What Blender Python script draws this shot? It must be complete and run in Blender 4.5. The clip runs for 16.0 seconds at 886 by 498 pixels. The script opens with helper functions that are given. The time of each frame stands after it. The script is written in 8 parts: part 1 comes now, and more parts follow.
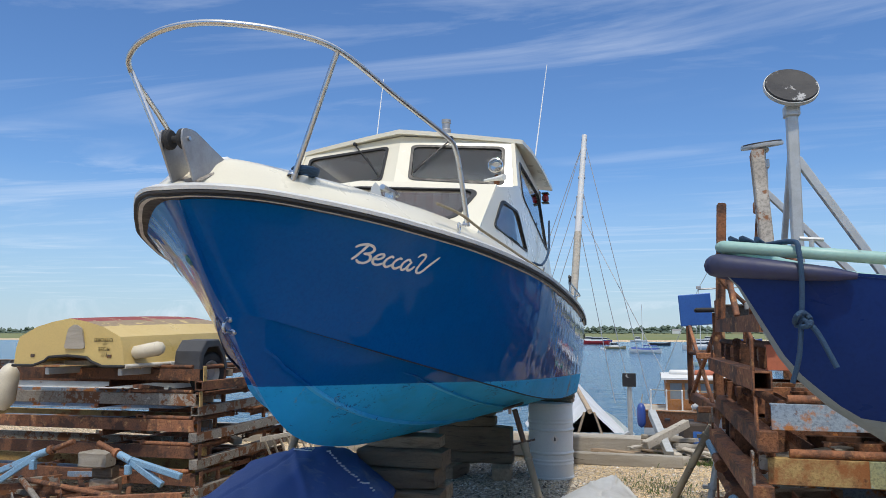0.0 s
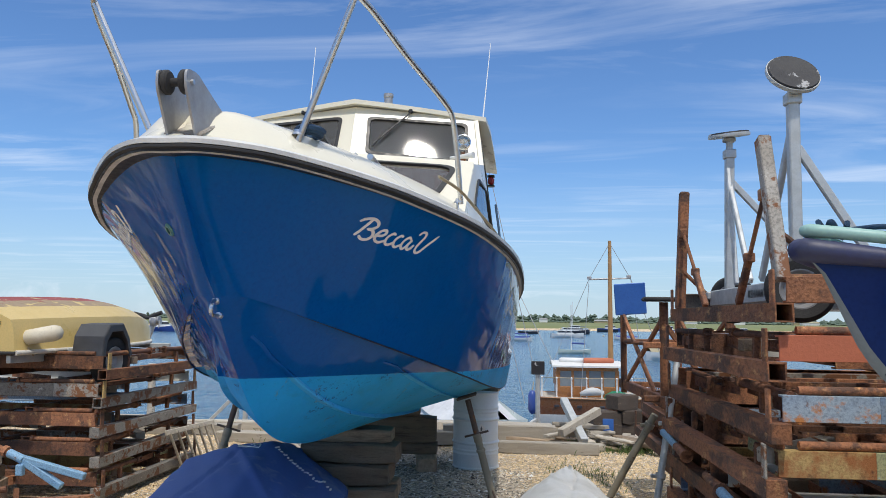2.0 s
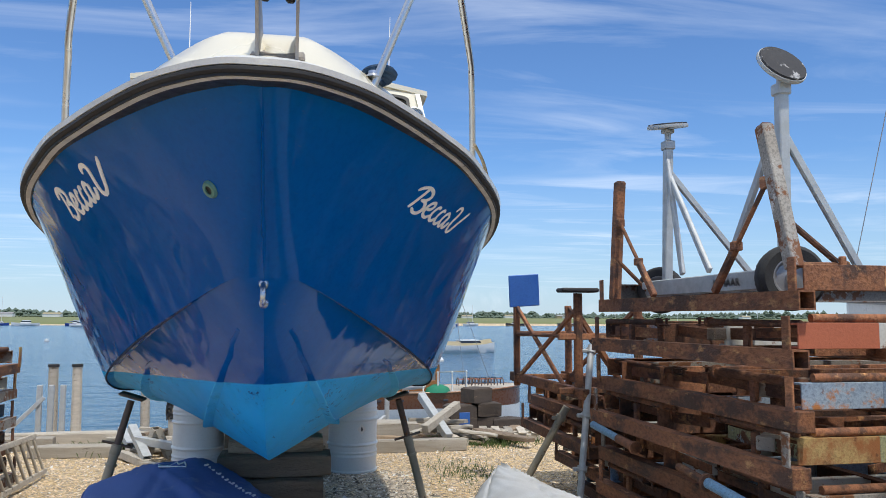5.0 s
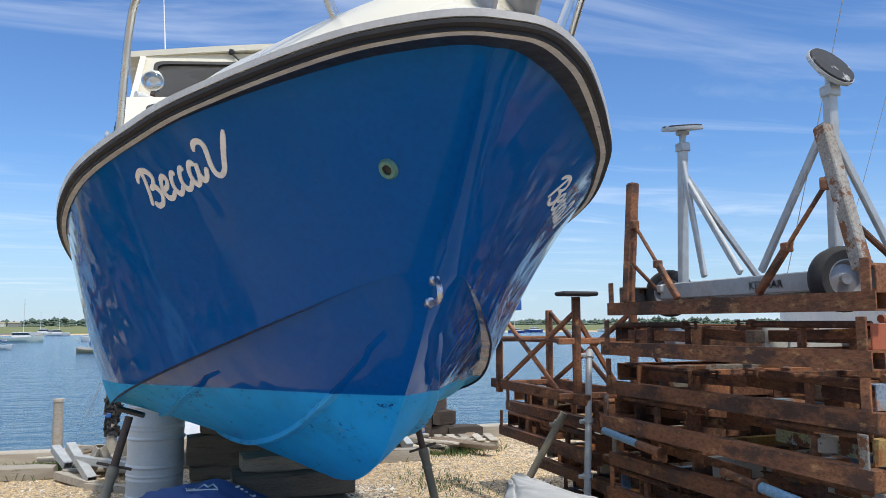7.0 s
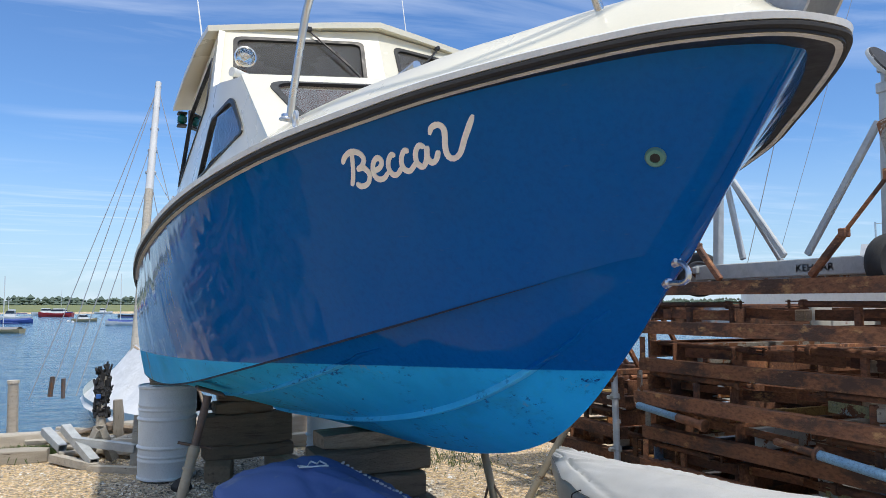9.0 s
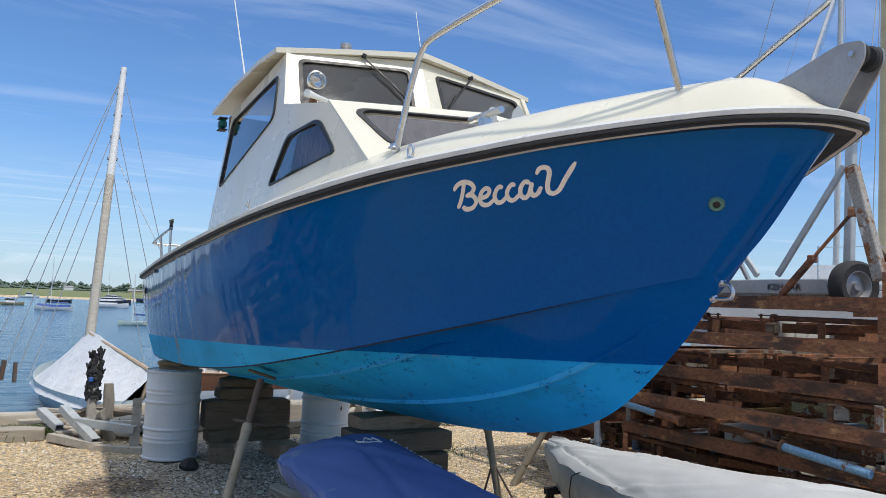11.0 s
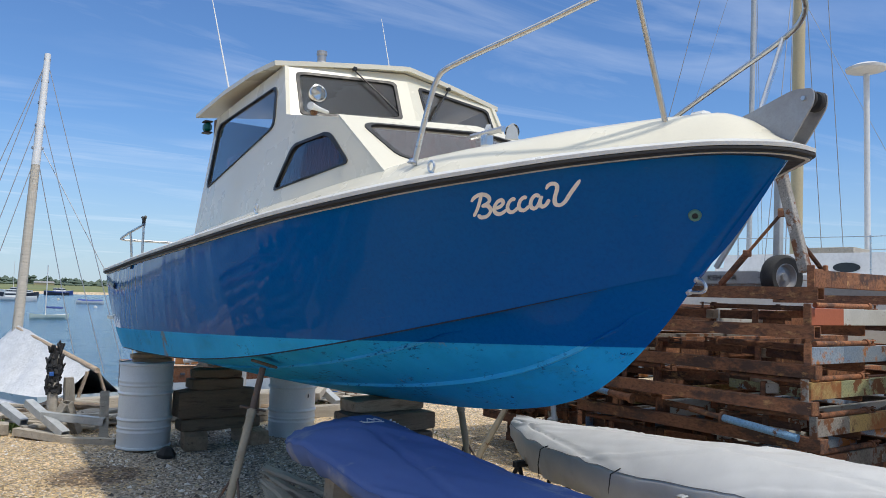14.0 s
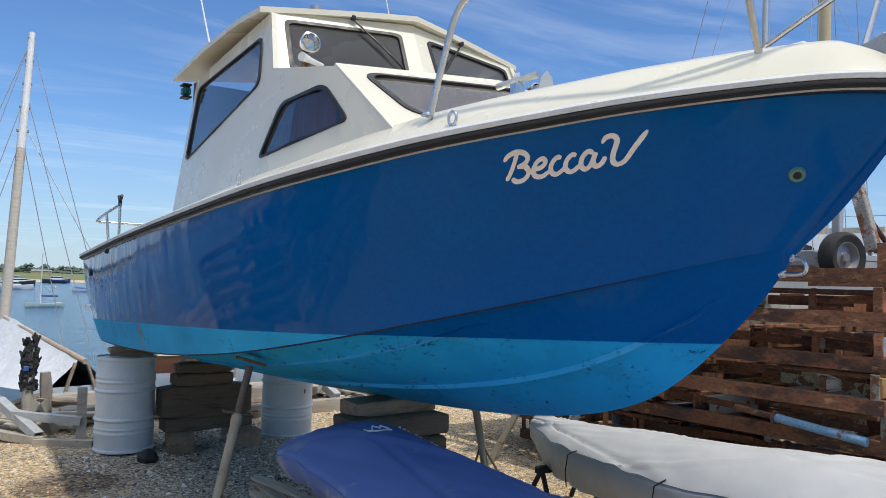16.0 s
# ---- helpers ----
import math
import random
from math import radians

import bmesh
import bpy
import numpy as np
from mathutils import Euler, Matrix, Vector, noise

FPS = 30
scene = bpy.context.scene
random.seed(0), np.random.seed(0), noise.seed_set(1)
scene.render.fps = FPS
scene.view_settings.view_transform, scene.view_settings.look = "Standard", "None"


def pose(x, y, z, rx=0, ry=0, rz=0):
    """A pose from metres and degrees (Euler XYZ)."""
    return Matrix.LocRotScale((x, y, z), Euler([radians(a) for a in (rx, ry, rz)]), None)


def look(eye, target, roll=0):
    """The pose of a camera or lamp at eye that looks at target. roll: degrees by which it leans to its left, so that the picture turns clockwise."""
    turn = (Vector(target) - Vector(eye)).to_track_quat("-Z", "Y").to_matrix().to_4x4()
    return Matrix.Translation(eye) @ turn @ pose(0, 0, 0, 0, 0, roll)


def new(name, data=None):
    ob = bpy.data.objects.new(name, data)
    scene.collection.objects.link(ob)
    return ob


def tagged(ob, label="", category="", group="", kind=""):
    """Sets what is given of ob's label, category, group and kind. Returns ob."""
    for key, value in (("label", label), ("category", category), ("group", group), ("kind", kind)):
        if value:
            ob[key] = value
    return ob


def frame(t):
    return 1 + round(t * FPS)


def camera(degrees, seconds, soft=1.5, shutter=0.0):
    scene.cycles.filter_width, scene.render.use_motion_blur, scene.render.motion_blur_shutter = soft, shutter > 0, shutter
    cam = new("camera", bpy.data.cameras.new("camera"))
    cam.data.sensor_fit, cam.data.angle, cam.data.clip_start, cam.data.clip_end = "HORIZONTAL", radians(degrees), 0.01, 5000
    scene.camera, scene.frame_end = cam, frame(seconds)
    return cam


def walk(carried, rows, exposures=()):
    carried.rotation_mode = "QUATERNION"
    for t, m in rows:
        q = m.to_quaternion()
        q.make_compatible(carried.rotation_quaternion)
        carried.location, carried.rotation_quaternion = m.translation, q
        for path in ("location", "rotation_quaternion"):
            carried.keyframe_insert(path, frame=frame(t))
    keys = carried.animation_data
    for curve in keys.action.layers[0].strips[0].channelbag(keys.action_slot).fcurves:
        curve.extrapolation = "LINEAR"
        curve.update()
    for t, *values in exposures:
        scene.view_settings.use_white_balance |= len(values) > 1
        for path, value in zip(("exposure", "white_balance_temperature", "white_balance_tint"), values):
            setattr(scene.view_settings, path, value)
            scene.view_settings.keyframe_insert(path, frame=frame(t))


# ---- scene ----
cam = camera(60.48, 16.0, 0.55)
PATH = [
    (0, (1.767, -3.020, 1.648), (1.011, -0.136, 1.981), 0.04),
    (0.5, (1.636, -2.964, 1.632), (0.995, -0.052, 1.956), 0.15),
    (1, (1.518, -2.860, 1.642), (0.990, 0.077, 1.954), 0.38),
    (1.5, (1.334, -2.828, 1.633), (0.932, 0.130, 1.933), 0.73),
    (2, (1.111, -2.787, 1.642), (0.841, 0.187, 1.927), 0.67),
    (2.5, (0.958, -2.705, 1.622), (0.834, 0.280, 1.897), 0.51),
    (3, (0.822, -2.589, 1.622), (0.846, 0.399, 1.889), 0.24),
    (3.5, (0.661, -2.530, 1.620), (0.833, 0.453, 1.886), 0.16),
    (3.7, (0.555, -2.502, 1.622), (0.797, 0.477, 1.887), 0.12),
    (5.8, (-0.203, -2.107, 1.609), (0.528, 0.788, 1.905), 0.03),
    (6, (-0.296, -2.068, 1.613), (0.475, 0.815, 1.918), -0.07),
    (6.5, (-0.452, -1.981, 1.606), (0.418, 0.874, 1.915), -0.09),
    (7, (-0.595, -1.831, 1.596), (0.361, 0.997, 1.897), -0.20),
    (7.5, (-0.745, -1.749, 1.605), (0.280, 1.057, 1.885), -0.23),
    (8, (-0.990, -1.720, 1.597), (0.102, 1.062, 1.854), -0.13),
    (8.5, (-1.226, -1.689, 1.594), (-0.068, 1.069, 1.830), -0.09),
    (9, (-1.414, -1.608, 1.597), (-0.185, 1.120, 1.817), -0.10),
    (9.2, (-1.489, -1.611, 1.617), (-0.238, 1.108, 1.829), -0.06),
    (11.3, (-2.265, -1.914, 1.590), (-0.784, 0.686, 1.809), 2.66),
    (11.5, (-2.335, -1.936, 1.602), (-0.822, 0.646, 1.815), 2.82),
    (12, (-2.447, -2.040, 1.602), (-0.864, 0.500, 1.810), 2.84),
    (12.5, (-2.547, -2.113, 1.606), (-0.904, 0.387, 1.823), 2.77),
    (13, (-2.663, -2.102, 1.612), (-0.980, 0.371, 1.833), 2.45),
    (13.5, (-2.755, -2.099, 1.613), (-1.053, 0.363, 1.827), 2.04),
    (14, (-2.754, -2.067, 1.605), (-1.053, 0.397, 1.793), 1.64),
    (14.5, (-2.626, -1.982, 1.586), (-0.940, 0.495, 1.733), 1.28),
    (15, (-2.482, -1.866, 1.586), (-0.804, 0.619, 1.698), 1.10),
    (15.5, (-2.459, -1.653, 1.588), (-0.768, 0.822, 1.695), 1.13),
    (16, (-2.433, -1.431, 1.601), (-0.722, 1.030, 1.733), 1.27),
]
walk(cam, [(t, look(e, g, r)) for t, e, g, r in PATH],
     [(0, -0.04, 6700, 10), (2, 0.02, 6700, 10), (3.5, 0.07, 6680, 10), (7, 0.14, 6620, 10), (9.0, 0.17, 6620, 10), (12.5, -0.04, 6640, 10), (16, 0.04, 6680, 10)])

# ---- world, sun ----
SUN_EL, SUN_AZ = radians(62), radians(167)      # azimuth from +Y towards +X
world = bpy.data.worlds.new("world")
scene.world = world
world.use_nodes = True
wn, wl = world.node_tree.nodes, world.node_tree.links
wn.clear()
w_out = wn.new("ShaderNodeOutputWorld")
w_bg = wn.new("ShaderNodeBackground")
w_sky = wn.new("ShaderNodeTexSky")
w_sky.sky_type = "NISHITA"
w_sky.sun_disc = False
w_sky.sun_elevation = SUN_EL
w_sky.sun_rotation = SUN_AZ
w_sky.air_density, w_sky.dust_density, w_sky.ozone_density = 1.15, 0.0, 5.0
w_bg.inputs["Strength"].default_value = 0.15
# thin cirrus streaks over the whole dome, stretched along one wind direction
w_co = wn.new("ShaderNodeTexCoord")
w_sep = wn.new("ShaderNodeSeparateXYZ")
wl.new(w_co.outputs["Generated"], w_sep.inputs[0])
w_zc = wn.new("ShaderNodeMath"); w_zc.operation = "MAXIMUM"; w_zc.inputs[1].default_value = 0.04
wl.new(w_sep.outputs["Z"], w_zc.inputs[0])
w_div = wn.new("ShaderNodeVectorMath"); w_div.operation = "DIVIDE"
w_cz = wn.new("ShaderNodeCombineXYZ")
for k in range(3):
    wl.new(w_zc.outputs[0], w_cz.inputs[k])
wl.new(w_co.outputs["Generated"], w_div.inputs[0]); wl.new(w_cz.outputs[0], w_div.inputs[1])


def w_noise(scale, rot, stretch, detail, distort):
    mp = wn.new("ShaderNodeMapping")
    mp.inputs["Rotation"].default_value = (0, 0, radians(rot))
    mp.inputs["Scale"].default_value = stretch
    wl.new(w_div.outputs[0], mp.inputs[0])
    nz = wn.new("ShaderNodeTexNoise")
    nz.inputs["Scale"].default_value, nz.inputs["Detail"].default_value = scale, detail
    nz.inputs["Roughness"].default_value, nz.inputs["Distortion"].default_value = 0.6, distort
    wl.new(mp.outputs[0], nz.inputs["Vector"])
    return nz


def w_ramp(src, a, b, top=1.0):
    r = wn.new("ShaderNodeMapRange")
    r.inputs["From Min"].default_value, r.inputs["From Max"].default_value = a, b
    r.inputs["To Max"].default_value = top
    wl.new(src, r.inputs["Value"])
    return r.outputs[0]


def w_mul(a, b):
    m = wn.new("ShaderNodeMath"); m.operation = "MULTIPLY"
    wl.new(a, m.inputs[0]); wl.new(b, m.inputs[1])
    return m.outputs[0]


w_streak = w_ramp(w_noise(0.75, 28, (0.5, 1.6, 1.0), 8, 1.1).outputs["Fac"], 0.47, 0.80, 0.58)
w_patch = w_ramp(w_noise(0.45, -8, (0.8, 1.3, 1.0), 3, 0.2).outputs["Fac"], 0.40, 0.66)
w_low = w_ramp(w_sep.outputs["Z"], 0.20, 0.0, 0.70)
w_c1 = w_mul(w_streak, w_patch)
w_fill_veil = w_ramp(w_sep.outputs["Z"], 0.42, 0.80, 0.95)       # unseen bright cloud added overhead to lift the shade
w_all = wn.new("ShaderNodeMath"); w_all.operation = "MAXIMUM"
wl.new(w_c1, w_all.inputs[0]); wl.new(w_fill_veil, w_all.inputs[1])
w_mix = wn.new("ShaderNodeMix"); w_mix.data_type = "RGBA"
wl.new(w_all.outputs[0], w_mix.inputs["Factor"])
w_tint = wn.new("ShaderNodeMix"); w_tint.data_type = "RGBA"; w_tint.blend_type = "MULTIPLY"
w_tint.inputs["Factor"].default_value = 1.0
wl.new(w_sky.outputs[0], w_tint.inputs["A"])
w_tint.inputs["B"].default_value = (0.53, 0.70, 0.915, 1)
w_haze = wn.new("ShaderNodeMix"); w_haze.data_type = "RGBA"           # pale blue haze low over the water
wl.new(w_low, w_haze.inputs["Factor"])
wl.new(w_tint.outputs["Result"], w_haze.inputs["A"])
w_haze.inputs["B"].default_value = (3.0, 4.0, 5.3, 1)
wl.new(w_haze.outputs["Result"], w_mix.inputs["A"])
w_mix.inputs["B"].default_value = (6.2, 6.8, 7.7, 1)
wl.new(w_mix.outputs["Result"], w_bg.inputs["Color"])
wl.new(w_bg.outputs[0], w_out.inputs[0])

sun = new("sun", bpy.data.lights.new("sun", "SUN"))
sun.data.energy, sun.data.angle, sun.data.color = 2.6, radians(2.0), (1.0, 0.95, 0.87)
sun_way = Vector((math.sin(SUN_AZ) * math.cos(SUN_EL), math.cos(SUN_AZ) * math.cos(SUN_EL), math.sin(SUN_EL)))
sun.matrix_world = look(sun_way * 30, (0, 0, 0))


# ---- materials ----
def socket(node, names):
    for n in names:
        if n in node.inputs:
            return node.inputs[n]
    return None


def surf(name, a, b, scale=8.0, rough=0.6, metal=0.0, bump=0.2, grain=60.0, patch=None, patch_at=0.58,
         patch_scale=3.0, patch2=None, patch2_at=0.62, coat=0.0, stretch=(1, 1, 1), rvar=0.15, obvar=0.0, spec=0.5, bdist=0.004, grit=0.45, psoft=0.035):
    """Two scales of noise between a and b, optional wear patches with an uneven edge, fine relief."""
    m = bpy.data.materials.new(name)
    m.use_nodes = True
    nt, n, l = m.node_tree, m.node_tree.nodes, m.node_tree.links
    p = n["Principled BSDF"]
    co = n.new("ShaderNodeTexCoord")
    mp = n.new("ShaderNodeMapping"); mp.inputs["Scale"].default_value = stretch
    info = n.new("ShaderNodeObjectInfo")
    off = n.new("ShaderNodeVectorMath"); off.operation = "ADD"
    mul = n.new("ShaderNodeMath"); mul.operation = "MULTIPLY"; mul.inputs[1].default_value = 37.0
    l.new(info.outputs["Random"], mul.inputs[0])
    l.new(co.outputs["Object"], mp.inputs[0]); l.new(mp.outputs[0], off.inputs[0]); l.new(mul.outputs[0], off.inputs[1])

    def nz(sc, det=5, rg=0.6):
        t = n.new("ShaderNodeTexNoise")
        t.inputs["Scale"].default_value, t.inputs["Detail"].default_value, t.inputs["Roughness"].default_value = sc, det, rg
        l.new(off.outputs[0], t.inputs["Vector"])
        return t.outputs["Fac"]

    def ramp(src, lo, hi, t0=0.0, t1=1.0):
        r = n.new("ShaderNodeMapRange")
        for k, v in zip(("From Min", "From Max", "To Min", "To Max"), (lo, hi, t0, t1)):
            r.inputs[k].default_value = v
        l.new(src, r.inputs["Value"])
        return r.outputs[0]

    def mix(fac, c1, c2):
        x = n.new("ShaderNodeMix"); x.data_type = "RGBA"
        l.new(fac, x.inputs["Factor"])
        for s, c in (("A", c1), ("B", c2)):
            if isinstance(c, tuple):
                x.inputs[s].default_value = (*c, 1)
            else:
                l.new(c, x.inputs[s])
        return x.outputs["Result"]

    big, fine = nz(scale), nz(grain, 4)
    col = mix(ramp(big, 0.32, 0.68), a, b)
    dark = tuple((0.72 if grit < 0.6 else 0.30) * v for v in a)
    col = mix(ramp(fine, 0.45, 0.70, 0, grit), col, dark)
    if patch:
        col = mix(ramp(nz(patch_scale, 8, 0.68), patch_at, patch_at + psoft), col, patch)
    if patch2:
        col = mix(ramp(nz(patch_scale * 2.3, 8, 0.7), patch2_at, patch2_at + psoft), col, patch2)
    if obvar:
        hsv = n.new("ShaderNodeHueSaturation")
        l.new(ramp(info.outputs["Random"], 0, 1, 1 - obvar, 1 + obvar), hsv.inputs["Value"])
        l.new(col, hsv.inputs["Color"])
        col = hsv.outputs[0]
    l.new(col, p.inputs["Base Color"])
    l.new(ramp(big, 0.3, 0.7, max(0.02, rough - rvar), min(1, rough + rvar)), p.inputs["Roughness"])
    p.inputs["Metallic"].default_value = metal
    p.inputs["Coat Weight"].default_value = coat
    p.inputs["Coat Roughness"].default_value = 0.06
    p.inputs["Specular IOR Level"].default_value = spec
    if bump:
        bp = n.new("ShaderNodeBump")
        bp.inputs["Strength"].default_value, bp.inputs["Distance"].default_value = bump, bdist
        l.new(fine, bp.inputs["Height"])
        l.new(bp.outputs[0], p.inputs["Normal"])
    return m


RUST = surf("rusted_steel", (0.23, 0.096, 0.050), (0.385, 0.165, 0.078), 5, 0.85, 0.0, 0.9, 60, (0.10, 0.054, 0.038), 0.49, 6, (0.53, 0.285, 0.12), 0.575, stretch=(1, 0.45, 1), obvar=0.35, bdist=0.008, grit=0.65, psoft=0.10)
RUST_DARK = surf("dark_brown_rusted_steel", (0.122, 0.054, 0.032), (0.215, 0.095, 0.048), 5, 0.85, 0.0, 0.9, 60, (0.06, 0.032, 0.023), 0.50, 6, (0.37, 0.185, 0.08), 0.59, stretch=(1, 0.45, 1), obvar=0.35, bdist=0.008, grit=0.65, psoft=0.10)
RUST_YELLOW = surf("rusted_yellow_paint", (0.56, 0.375, 0.13), (0.44, 0.31, 0.15), 4, 0.75, 0.0, 0.6, 80, (0.33, 0.13, 0.045), 0.50, 4, (0.11, 0.045, 0.022), 0.57, obvar=0.2, grit=0.6, psoft=0.10)
RUST_BLUE = surf("rusted_blue_paint", (0.20, 0.29, 0.42), (0.36, 0.42, 0.46), 4, 0.7, 0.0, 0.6, 80, (0.42, 0.17, 0.055), 0.52, 4, (0.14, 0.06, 0.03), 0.60, obvar=0.15, grit=0.6, psoft=0.06)
RUST_RED = surf("faded_red_paint", (0.52, 0.16, 0.085), (0.46, 0.14, 0.075), 3, 0.7, 0.0, 0.4, 70, (0.20, 0.075, 0.035), 0.64, 5, (0.60, 0.42, 0.30), 0.72)
RUST_WHITE = surf("chalky_white_paint", (0.66, 0.66, 0.62), (0.55, 0.55, 0.50), 4, 0.7, 0.0, 0.4, 70, (0.26, 0.11, 0.05), 0.60, 6, (0.4, 0.3, 0.2), 0.66)
RUST_GREY = surf("rust_streaked_grey_steel", (0.36, 0.335, 0.30), (0.28, 0.25, 0.21), 5, 0.75, 0.2, 0.5, 80, (0.19, 0.08, 0.035), 0.52, 6, (0.55, 0.52, 0.47), 0.62, obvar=0.25, grit=0.7)
RUST_GREEN = surf("rusted_green_paint", (0.30, 0.35, 0.23), (0.46, 0.41, 0.19), 4, 0.75, 0.1, 0.5, 80, (0.17, 0.07, 0.03), 0.52, 5, (0.35, 0.42, 0.40), 0.60, grit=0.7)
BLUE_PIPE = surf("pale_blue_painted_pipe", (0.17, 0.34, 0.52), (0.25, 0.42, 0.57), 6, 0.6, 0.0, 0.3, 90, (0.16, 0.08, 0.045), 0.60, 6, (0.42, 0.48, 0.50), 0.66, grit=0.6)
GALV = surf("galvanised_steel", (0.52, 0.54, 0.54), (0.42, 0.44, 0.445), 14, 0.5, 0.3, 0.15, 120, (0.25, 0.20, 0.16), 0.72, 8)
STEEL = surf("polished_stainless_steel", (0.62, 0.63, 0.64), (0.54, 0.55, 0.56), 20, 0.30, 1.0, 0.0, 150, rvar=0.06, grit=0.15)
PLATE = surf("weathered_galvanised_plate", (0.42, 0.42, 0.42), (0.33, 0.33, 0.34), 9, 0.5, 0.6, 0.15, 100, (0.22, 0.10, 0.05), 0.68, 9)
BLACK_RUBBER = surf("black_rubber", (0.018, 0.018, 0.019), (0.035, 0.035, 0.036), 10, 0.75, 0, 0.3, 120)
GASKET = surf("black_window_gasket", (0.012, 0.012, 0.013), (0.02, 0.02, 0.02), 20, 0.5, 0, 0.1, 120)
CREAM = surf("cream_gelcoat", (0.73, 0.69, 0.555), (0.69, 0.645, 0.515), 1.6, 0.3, 0, 0.02, 90, (0.68, 0.62, 0.48), 0.76, 5, coat=0.3, rvar=0.1, grit=0.10)
LIP = surf("grey_white_rail_moulding", (0.72, 0.72, 0.69), (0.60, 0.60, 0.58), 6, 0.4, 0, 0.1, 90, (0.25, 0.24, 0.22), 0.66, 12)
STRIP = surf("dirty_cream_strip", (0.66, 0.63, 0.56), (0.48, 0.45, 0.39), 12, 0.6, 0, 0.1, 90, (0.2, 0.18, 0.15), 0.64, 14)
DRUM = surf("grey_painted_drum_steel", (0.66, 0.72, 0.755), (0.72, 0.775, 0.80), 3, 0.42, 0.0, 0.06, 90, (0.24, 0.25, 0.26), 0.74, 6, (0.24, 0.14, 0.08), 0.77, rvar=0.1)
TIMBER = surf("weathered_dark_timber", (0.29, 0.215, 0.145), (0.42, 0.32, 0.225), 2.5, 0.9, 0, 0.9, 45, (0.16, 0.115, 0.08), 0.55, 3, stretch=(1, 8, 8), obvar=0.45, bdist=0.012, psoft=0.13)
TIMBER_GREY = surf("sun_bleached_timber", (0.56, 0.505, 0.42), (0.43, 0.385, 0.315), 2.5, 0.9, 0, 0.9, 45, (0.18, 0.15, 0.115), 0.62, 3, stretch=(1, 8, 8), obvar=0.3, bdist=0.01)
DARK_STEEL = surf("dark_rusted_prop", (0.10, 0.07, 0.055), (0.17, 0.13, 0.11), 6, 0.75, 0.3, 0.5, 90, (0.2, 0.09, 0.04), 0.58, 7)
OLIVE = surf("dull_olive_pipe", (0.34, 0.31, 0.24), (0.25, 0.225, 0.17), 5, 0.7, 0.1, 0.3, 90, (0.13, 0.07, 0.04), 0.62, 8)
NAVY_COVER = surf("navy_canvas", (0.060, 0.112, 0.305), (0.080, 0.140, 0.355), 3, 0.75, 0, 0.5, 260, (0.24, 0.27, 0.35), 0.55, 2.6, (0.07, 0.11, 0.28), 0.60, bdist=0.002, psoft=0.14)
GREY_COVER = surf("pale_grey_pvc_cover", (0.60, 0.60, 0.58), (0.50, 0.50, 0.49), 2.5, 0.55, 0, 0.3, 200, (0.42, 0.41, 0.38), 0.60, 2.5, bdist=0.002, psoft=0.2)
WHITE_TARP = surf("white_tarpaulin", (0.72, 0.72, 0.71), (0.62, 0.62, 0.61), 1.5, 0.5, 0, 0.7, 5, (0.54, 0.53, 0.50), 0.62, 2, bdist=0.06, psoft=0.1, grit=0.15)
ROPE_BLUE = surf("blue_braided_rope", (0.015, 0.045, 0.10), (0.03, 0.08, 0.15), 60, 0.85, 0, 0.9, 220, bdist=0.006)
ROPE_TAN = surf("natural_rope", (0.42, 0.34, 0.22), (0.30, 0.24, 0.15), 60, 0.9, 0, 0.9, 220, bdist=0.005)
CHROME = surf("chromed_metal", (0.75, 0.75, 0.74), (0.62, 0.62, 0.6), 12, 0.14, 1, 0.0, 90, rvar=0.06)
WHITE_PAINT = surf("white_paint", (0.76, 0.76, 0.74), (0.68, 0.68, 0.66), 4, 0.4, 0, 0.1, 60)
VARNISH = surf("varnished_mahogany", (0.15, 0.055, 0.024), (0.10, 0.038, 0.016), 3, 0.3, 0, 0.2, 50, coat=0.4, stretch=(6, 1, 6))
DINGHY_YELLOW = surf("yellowed_cream_grp", (0.62, 0.46, 0.17), (0.56, 0.41, 0.16), 2, 0.4, 0, 0.1, 60, (0.42, 0.33, 0.18), 0.68, 5)
DINGHY_RED = surf("worn_maroon_bottom_paint", (0.30, 0.055, 0.045), (0.24, 0.06, 0.05), 4, 0.7, 0, 0.4, 60, (0.42, 0.30, 0.17), 0.58, 6)
FENDER = surf("off_white_fender_vinyl", (0.66, 0.60, 0.47), (0.56, 0.50, 0.38), 6, 0.5, 0, 0.1, 80, (0.35, 0.31, 0.24), 0.66, 9)
TYRE = surf("worn_tyre_rubber", (0.022, 0.022, 0.022), (0.05, 0.05, 0.05), 10, 0.85, 0, 0.5, 110)
SIGN_BLUE = surf("blue_painted_board", (0.03, 0.12, 0.42), (0.04, 0.15, 0.47), 5, 0.5, 0, 0.1, 70, (0.2, 0.22, 0.3), 0.74, 9)
DISC_BLACK = surf("scuffed_black_disc", (0.014, 0.014, 0.016), (0.03, 0.03, 0.034), 8, 0.6, 0, 0.2, 80, (0.38, 0.38, 0.38), 0.57, 9)
RED_GLASS = surf("red_lens", (0.30, 0.02, 0.02), (0.24, 0.015, 0.015), 8, 0.2, 0, 0, 60)
GREEN_GLASS = surf("green_lens", (0.0, 0.10, 0.07), (0.0, 0.08, 0.06), 8, 0.2, 0, 0, 60)
TEXT_CREAM = surf("cream_vinyl_letter", (0.88, 0.85, 0.78), (0.84, 0.80, 0.72), 20, 0.5, 0, 0, 60)
TEXT_DARK = surf("dark_painted_letter", (0.10, 0.10, 0.105), (0.14, 0.14, 0.14), 20, 0.7, 0, 0, 60)
